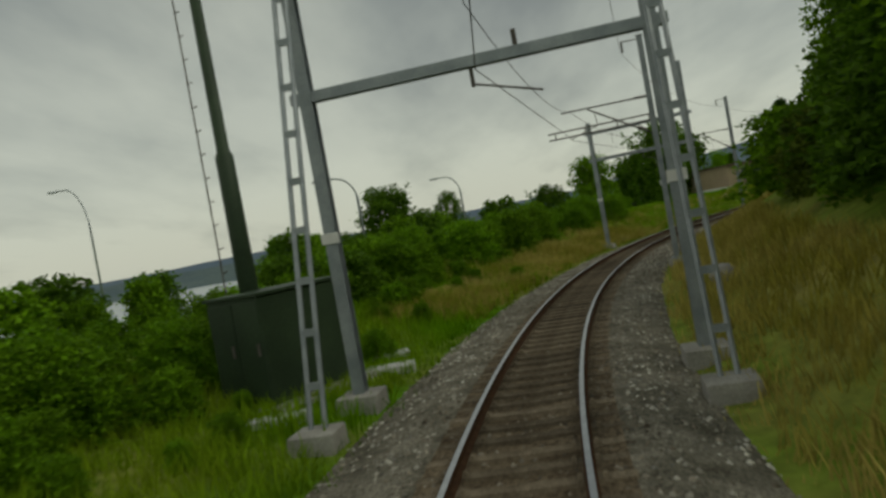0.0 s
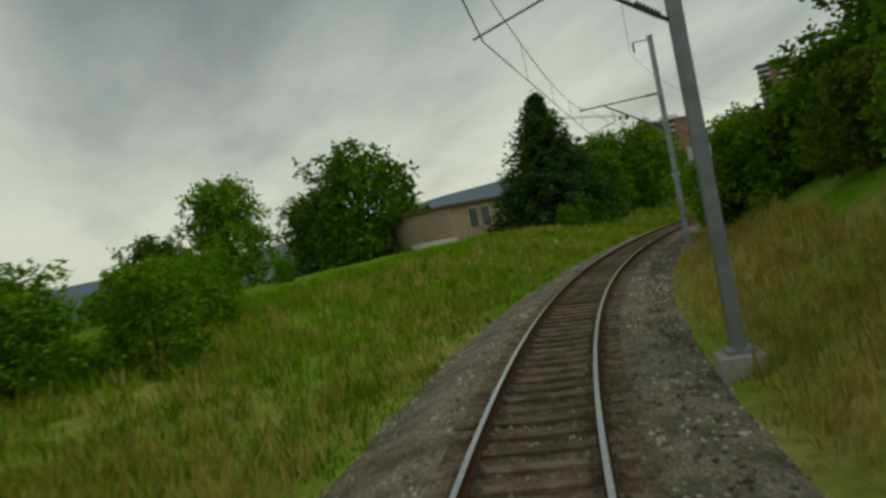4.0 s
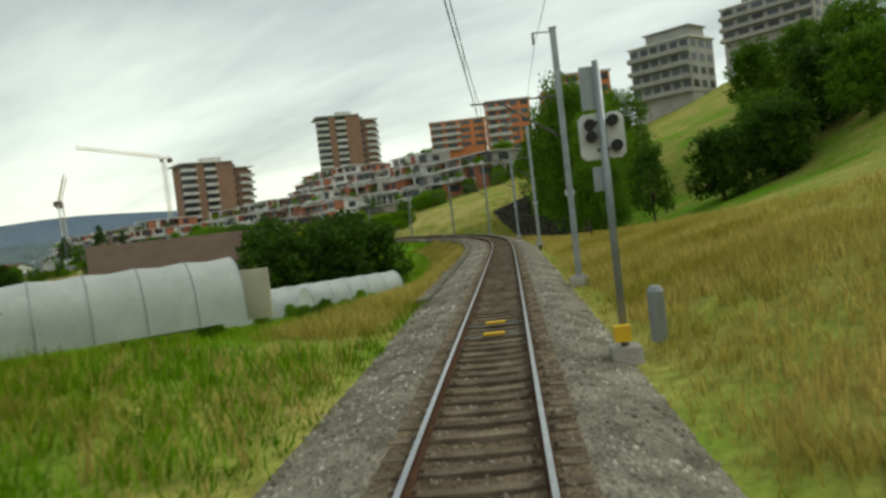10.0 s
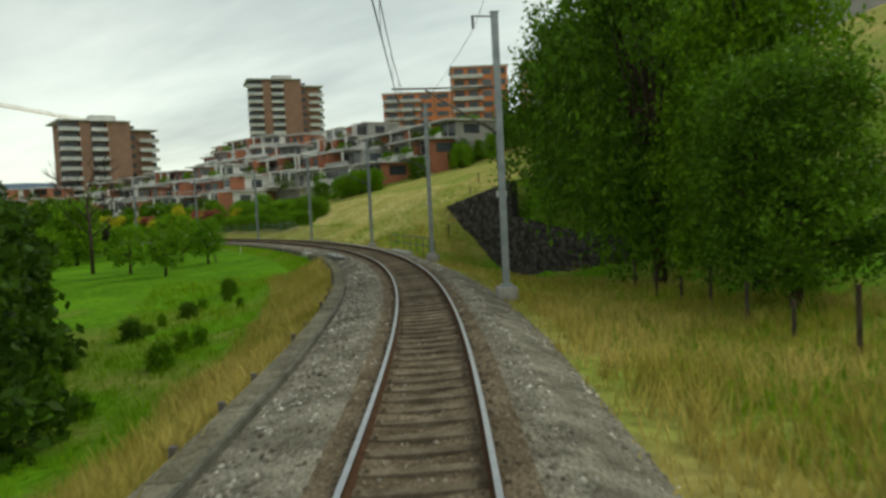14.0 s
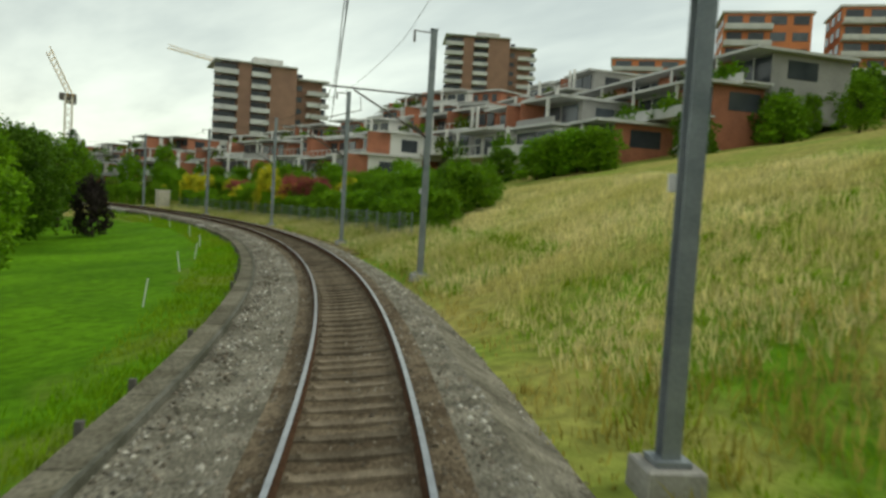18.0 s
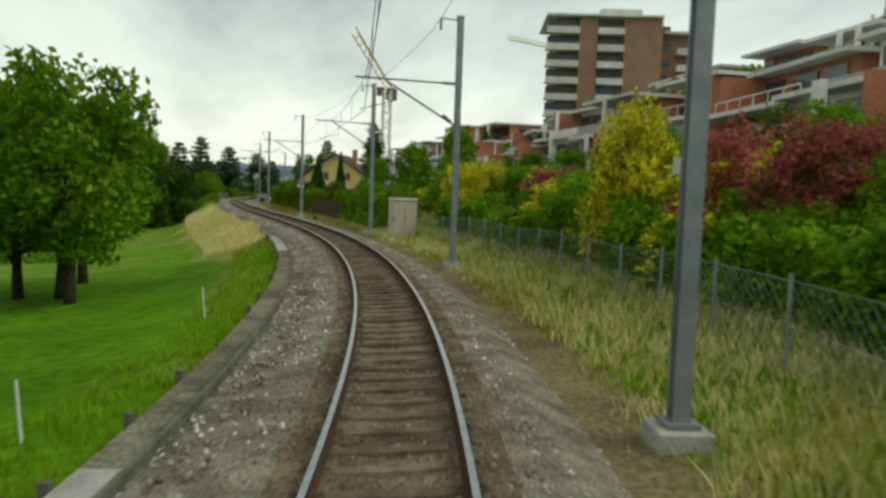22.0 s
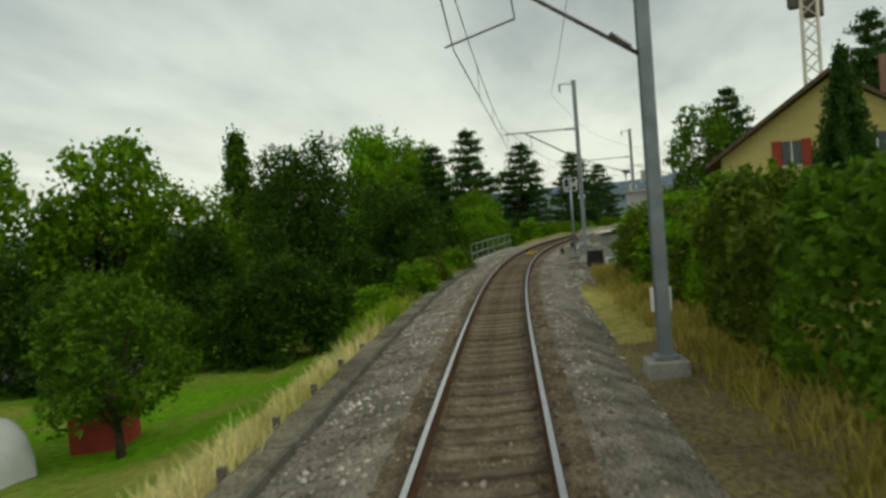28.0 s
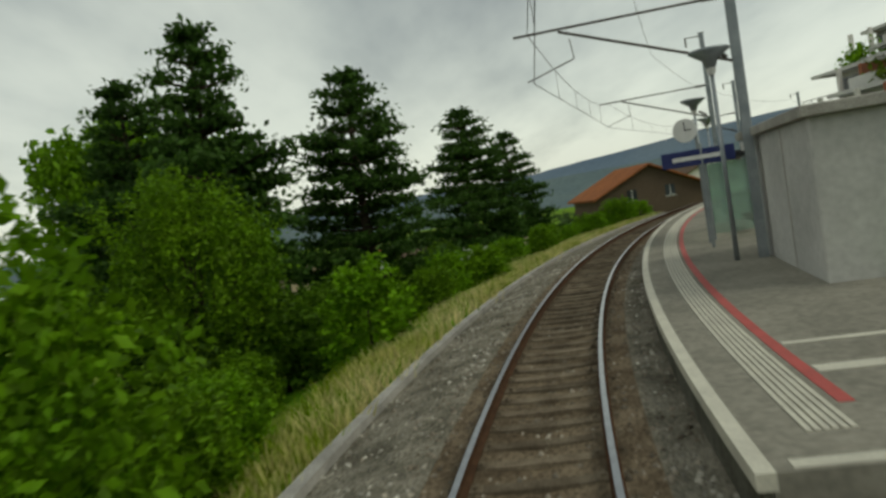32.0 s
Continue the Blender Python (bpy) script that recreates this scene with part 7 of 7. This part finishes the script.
# ---- second bridge, ramp and platform ----
b2 = thing("bridge_railing", label="galvanised steel railing on the bridge parapet", category="railing", group="bridge railings")
railing(b2, [spot(s, 3.15, -0.22) for s in np.linspace(427.8, 441, 8)], 1.0, 1.9, (1.0, 0.45), 0.03, STEEL)
solid("bridge_parapet", sweep([(2.85, -0.22), (3.3, -0.22), (3.3, -0.8), (2.85, -0.8)], 427, 441.5, 1.0, tilt=False, closed=True), CONCRETE, "pale concrete bridge edge beam", "bridge", kind="structure")
solid("kerb_wall", sweep([(2.8, -0.3), (3.0, -0.3), (3.0, -0.8), (2.8, -0.8)], 441.6, 500, 1.0, closed=True, tilt=False), CONCRETE, "pale concrete edge along the ballast", "kerb", kind="structure")
road = solid("road", Shape().box(-4, -40, -0.02, 4, 40, 0.0, Matrix.Translation((150, 356, gz(150, 356) + 0.05)) @ Matrix.Rotation(radians(100), 4, "Z")), ASPHALT, "dark asphalt road below the railway", "road", kind="structure")
solid("ramp_wall", sweep([(-2.55, 0.02), (-2.85, 0.02), (-2.85, -0.8), (-2.55, -0.8)], 429.5, 441, 1.0, tilt=False, closed=True), CONCRETE, "low pale concrete wall beside the ramp", "wall", kind="structure")
rr_ = thing("ramp_railing", label="galvanised steel railing beside the platform ramp", category="railing")
railing(rr_, [spot(s, -2.95, 0.0) for s in np.linspace(430.5, 442, 6)], 0.95, 2.3, (1.0, 0.5), 0.025, STEEL)
PZ, PS0, PS1 = 0.36, 442.0, 498.0


def plat_strip(name, l0, l1, z, mat, s0, s1, label, thick=0.02):
    return solid(name, sweep([(l0, z), (l1, z), (l1, z - thick), (l0, z - thick)], s0, s1, 1.0, tilt=False, closed=True), mat, label, "platform", kind="structure")


plat_strip("platform", -1.82, -5.6, PZ, PLATFORM, PS0, PS1, "grey asphalt station platform", 1.2)
plat_strip("platform_edge", -1.70, -1.85, PZ + 0.012, PALELINE, PS0 - 0.02, PS1, "pale concrete platform edge", 0.14)
plat_strip("platform_plinth", -1.74, -1.81, PZ - 0.13, DARKCONC, PS0 - 0.01, PS1, "concrete platform face", 0.8)
plat_strip("red_line", -2.78, -2.92, PZ + 0.008, REDLINE, PS0 + 1.5, PS1, "red warning line on the platform")
tact = thing("tactile_strip", label="cream ribbed tactile strip on the platform", category="platform marking", kind="structure")
for k in range(6):
    part("tactile_rib", sweep([(-2.30 - 0.07 * k, PZ + 0.014), (-2.345 - 0.07 * k, PZ + 0.014), (-2.345 - 0.07 * k, PZ - 0.01), (-2.30 - 0.07 * k, PZ - 0.01)], PS0 + 0.8, PS1, 1.0, tilt=False, closed=True), PALELINE, tact)
for i, s in enumerate((444.6, 446.0)):
    plat_strip("cross_line", -2.95, -5.5, PZ + 0.008, PALELINE, s, s + (0.28 if i == 0 else 0.16), "cream line across the platform")
plat_strip("end_line", -1.99, -5.5, PZ + 0.007, PALELINE, PS0 + 0.05, PS0 + 0.22, "cream line at the platform's end")
up_steps = thing("platform_stairs", spot(440.8, -5.3, 0), float(heading(440)), "grey concrete stairs at the platform's end", "stairs")
for k in range(8):
    part("step", Shape().box(-0.9, -0.3 * (k + 1), -0.5 - 0.0, 0.9, -0.3 * k, PZ - 0.17 * (k + 1) + 0.0), CONCRETE, up_steps, bevel=0.01)
lift = thing("concrete_housing", spot(454, -6.2, 0), float(heading(454)), "pale concrete housing with a flat roof on the platform", "concrete housing")
part("wall", Shape().box(-1.5, -3.6, -0.6, 1.8, 3.6, 3.2), PALECONC, lift, bevel=0.02)
part("roof", Shape().box(-1.65, -3.8, 3.2, 1.95, 3.8, 3.4), CONCRETE, lift, bevel=0.02)
for y in (-1.2, 1.2):
    part("joint_strip", Shape().box(-1.515, y - 0.03, -0.5, -1.495, y + 0.03, 3.15), CONCRETE, lift)


def platform_lamp(s, lat):
    ob = thing("platform_lamp", spot(s, lat, PZ), float(heading(s)), "platform lamp with a flat conical shade", "lamp", "platform lamps")
    part("pole", Shape().tube([(0, 0, 0), (0, 0, 4.6)], [0.06, 0.045], 8), STEEL, ob, smooth=True)
    part("shade", Shape().tube([(0, 0, 4.55), (0, 0, 4.75), (0, 0, 4.95), (0, 0, 5.0)], [0.1, 0.18, 0.48, 0.46], 14), STEEL, ob, smooth=True)
    part("lamp_glass", Shape().tube([(0, 0, 4.4), (0, 0, 4.56)], [0.08, 0.12], 10), ENAMEL, ob)


for s in (455.5, 468, 481):
    platform_lamp(s, -3.9)


def shelter():
    ob = thing("waiting_shelter", spot(464.5, -4.6, PZ), float(heading(464)), "glazed waiting shelter with a dark flat roof", "shelter")
    part("roof", Shape().box(-0.9, -2.8, 2.5, 1.0, 2.8, 2.68), BLACK, ob, bevel=0.02)
    for x, y in ((-0.7, -2.6), (-0.7, 2.6), (0.85, -2.6), (0.85, 2.6)):
        part("post", Shape().box(x - 0.04, y - 0.04, 0, x + 0.04, y + 0.04, 2.5), STEEL, ob)
    g = bpy.data.materials.new("shelter_glass")
    g.use_nodes = True
    bs = g.node_tree.nodes["Principled BSDF"]
    bs.inputs["Base Color"].default_value = (0.6, 0.75, 0.68, 1)
    bs.inputs["Transmission Weight"].default_value, bs.inputs["Roughness"].default_value = 0.85, 0.05
    for y in (-2.6, 2.6):
        part("pane", Shape().box(-0.66, y - 0.012, 0.2, 0.81, y + 0.012, 2.4), g, ob, "clear greenish glass pane").visible_shadow = False
    for k in range(3):
        part("pane", Shape().box(0.84, -2.55 + 1.72 * k, 0.2, 0.862, -0.87 + 1.72 * k, 2.4), g, ob, "clear greenish glass pane").visible_shadow = False
    bn = part("bench", Shape().box(0.35, -1.6, 0.42, 0.78, 1.6, 0.47), BARK, ob, bevel=0.01)
    sgn = thing("station_sign", spot(459.5, -3.7, PZ), float(heading(459)), "dark blue station board between posts", "sign")
    part("post", Shape().tube([(0, 0, 0), (0, 0, 3.0)], 0.05, 8), STEEL, sgn)
    bl_ = material("dark_blue_enamel", (0.02, 0.03, 0.12), (0.025, 0.035, 0.14), rough=0.4)
    bo_ = part("board", Shape().box(-1.1, -0.04, 2.4, 0.9, 0.04, 2.85), bl_, sgn, bevel=0.01)
    part("lettering", Shape().box(-0.8, -0.048, 2.56, 0.6, -0.04, 2.68), ENAMEL, bo_, "white bar in place of lettering")
    ck = thing("platform_clock", spot(461, -3.4, PZ), float(heading(461)), "round white platform clock on a bracket", "clock")
    part("post", Shape().tube([(0.3, 0, 0), (0.3, 0, 3.6)], 0.05, 8), STEEL, ck)
    part("clock_face", Shape().tube([(0, -0.07, 3.5), (0, 0.07, 3.5)], 0.36, 20), ENAMEL, ck, smooth=False)
    part("clock_hand", Shape().box(-0.015, -0.085, 3.5, 0.015, -0.075, 3.76).box(0, -0.085, 3.49, 0.18, -0.075, 3.52), BLACK, ck)


shelter()

# lineside clutter before the ramp
ht = thing("lineside_hut", spot(427.3, -5.35, -0.35), float(heading(427)) - 0.1, "pale concrete hut with a flat grey sheet roof", "hut")
part("wall", Shape().box(-1.0, -1.5, -0.2, 1.3, 1.5, 1.25), CONCRETE, ht, bevel=0.02)
part("roof", Shape().add([(-1.25, -1.8, 1.28), (1.6, -1.8, 1.55), (1.6, 1.8, 1.55), (-1.25, 1.8, 1.28), (-1.25, -1.8, 1.34), (1.6, -1.8, 1.61), (1.6, 1.8, 1.61), (-1.25, 1.8, 1.34)], [(3, 2, 1, 0), (4, 5, 6, 7), (0, 1, 5, 4), (1, 2, 6, 5), (2, 3, 7, 6), (3, 0, 4, 7)]), PALECONC, ht)
ct = thing("compost_bin", spot(420.5, -3.75, -0.38), float(heading(419)), "black plastic garden bin beside the ballast", "bin")
part("body", Shape().box(-0.4, -0.4, 0, 0.4, 0.4, 0.75, taper=0.04), BLACK, ct, bevel=0.03)
part("lid", Shape().box(-0.42, -0.42, 0.73, 0.42, 0.42, 0.8, taper=0.05), BLACK, ct, bevel=0.02)
solid("planter_box", Shape().box(-0.25, -0.25, 0, 0.25, 0.25, 0.42, Matrix.Translation(spot(420.3, -4.45, -0.38))), ENAMEL, "small white planter box on the gravel", "planter", bevel=0.02)
solid("garden_curb", sweep([(-4.75, -0.12), (-4.9, -0.12), (-4.9, -0.6), (-4.75, -0.6)], 416, 421, 1.0, tilt=False, closed=True), CONCRETE, "low concrete garden kerb", "kerb", kind="structure")
solid("gravel_apron", sweep([(-2.3, -0.36), (-4.8, -0.33), (-5.0, -0.9), (-2.3, -0.9)], 415, 442, 1.0, tilt=False, closed=True), SHOULDER, "grey-brown gravel strip beside the track", "gravel", kind="structure")
wv = thing("white_van_garage", spot(445, -15, 0), 0.4, "white garage with a green door behind the ramp", "garage")
part("wall", Shape().box(-4, -3, -0.5, 4, 3, 3.2), WHITEWALL, wv)
part("roof", Shape().box(-4.2, -3.2, 3.2, 4.2, 3.2, 3.45), PALECONC, wv)
part("garage_door", Shape().box(-4.06, -1.8, -0.3, -4.0, 1.8, 2.5), GREENPAINT, wv, "green garage door")


# ---- distance: hills, lake, far woods and houses ----
def ridge(name, radius, a0, a1, base, heights, mat, label, seed, centre=(120, 200)):
    """A far range of hills with thickness and an uneven crest, between two compass angles."""
    n = 160
    sh = Shape()
    for i in range(n + 1):
        t = i / n
        a = a0 + (a1 - a0) * t
        h = np.interp(t, np.linspace(0, 1, len(heights)), heights)
        h *= 1 + 0.10 * noise.noise((t * 9 + seed, 0.3, 0)) + 0.05 * noise.noise((t * 40 + seed, 0.7, 0)) + 0.02 * noise.noise((t * 150 + seed, 0.7, 0))
        for rad, z in ((radius - 500, base), (radius - 150, base + 0.6 * h), (radius, base + h), (radius + 300, base)):
            sh.v.append((centre[0] - rad * math.sin(a), centre[1] + rad * math.cos(a), z))
    for i in range(n):
        for j in range(3):
            sh.f.append((i * 4 + j, i * 4 + j + 1, (i + 1) * 4 + j + 1, (i + 1) * 4 + j))
    solid(name, sh, mat, label, "hills", kind="structure", smooth=True)


ridge("far_hills", 3900, radians(-75), radians(115), -60, (255, 255, 260, 268, 172, 140, 115, 95, 90, 85, 85, 80), HILLS, "wooded hills in the distance, coloured blue-grey for haze", 1)
ridge("middle_hills", 2600, radians(-60), radians(110), -60, (120, 120, 125, 105, 95, 85, 78, 76, 78, 75), NEARHILLS, "low hills beyond the lake, coloured blue-green for haze", 5)
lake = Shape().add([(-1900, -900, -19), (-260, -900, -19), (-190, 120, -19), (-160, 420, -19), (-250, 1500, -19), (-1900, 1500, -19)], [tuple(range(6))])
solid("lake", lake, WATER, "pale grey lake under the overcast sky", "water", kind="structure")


def far_woods():
    r = np.random.RandomState(21)
    cs = []
    for _ in range(1500):
        a, d = r.uniform(radians(-20), radians(120)), r.uniform(260, 1500)
        x, y = 120 - d * math.sin(a), 230 + d * math.cos(a)
        cs.append((x, y))
    xy = np.array(cs)
    s, lat = nearest(xy)
    keep = (lat > 70) & (xy[:, 0] > -230) | ((s > 560) & (np.abs(lat) > 30))
    xy = xy[keep]
    z = ground_z(xy)
    pts = np.column_stack([xy, z + r.uniform(1, 6, len(xy))])
    v, f = leaves(np.repeat(pts, 5, 0) + r.normal(0, 2.2, (len(pts) * 5, 3)), 9, 1.3, 1.3, 4)
    tagged(new("far_woods", raw_mesh("far_woods", v, f, WOODS)), "distant dark green woods and hedges", "trees", kind="stuff")


far_woods()
r_ = random.Random(4)
for i in range(26):
    a, d = r_.uniform(-0.1, 0.75), r_.uniform(300, 620)
    x, y = 190 - d * math.sin(a) + 40, 240 + d * math.cos(a)
    z = gz(x, y)
    gable_house("far_house", x, y, r_.uniform(0, 3), r_.uniform(8, 12), r_.uniform(9, 14), z - 3, z + 4.5, z + 7.5, WHITEWALL if i % 3 else BEIGEWALL, REDROOF if i % 2 else BROWNROOF, "distant house among the trees", windows=((-2, z + 1.5, 1.1, 1.3, None), (2, z + 1.5, 1.1, 1.3, None)))


# bare tree below the embankment
def bare_tree(x, y, height, seed):
    r = random.Random(seed)
    z = gz(x, y)
    ob = thing("bare_tree", (x, y, z), 0, "leafless grey tree with a fine bare crown", "tree")
    part("trunk", Shape().tube([(0, 0, -0.3), (0.1, 0.1, height * 0.3), (0.0, 0.2, height * 0.55)], [0.2, 0.15, 0.1], 8), BARK, ob, smooth=True)
    for k in range(9):
        limb = Shape()
        a = 2.4 * k
        z0 = height * (0.25 + 0.035 * k)

        def grow(p, d, ln, rad, depth):
            q = p + d * ln
            limb.tube([p, (p + q) / 2 + Vector((r.uniform(-1, 1), r.uniform(-1, 1), r.uniform(-1, 1))) * ln * 0.08, q], [rad, rad * 0.8, rad * 0.6], 4, cap=False)
            if depth:
                for _ in range(3):
                    e = (d + Vector((r.uniform(-1, 1), r.uniform(-1, 1), r.uniform(-0.3, 0.9))) * 0.75).normalized()
                    grow(q, e, ln * r.uniform(0.55, 0.8), rad * 0.6, depth - 1)
        grow(Vector((0.05, 0.1, z0)), Vector((math.cos(a) * 0.8, math.sin(a) * 0.8, 0.7)).normalized(), height * 0.18, 0.07, 3)
        part("limb", limb, BARK, ob)


bare_tree(150.5, 207.0, 13.0, 4)


# bare earth path on the right side of the ballast
for s0_, s1_, wide in ((285, 312, 3.7), (312, 345, 4.0), (345, 378, 4.7), (378, 400, 4.4)):
    tagged(solid("earth_strip", sweep([(-2.4, -0.36), (-wide, -0.27), (-wide - 0.15, -0.6), (-2.4, -0.7)], s0_, s1_, 1.5, tilt=False, closed=True), SOIL, "strip of bare brown earth beside the ballast", "earth"), kind="structure")
scatter_grass("dry_grass", 1700, 384, 419, -5.8, -3.5, 0.2, 0.55, GRASS_DRY, 34, "straw-coloured grass below the hedge")
scatter_grass("verge_weeds", 420, 345, 408, -5.2, -3.4, 0.15, 0.45, GRASS_DRY, 33, "dry weeds on the bare earth")
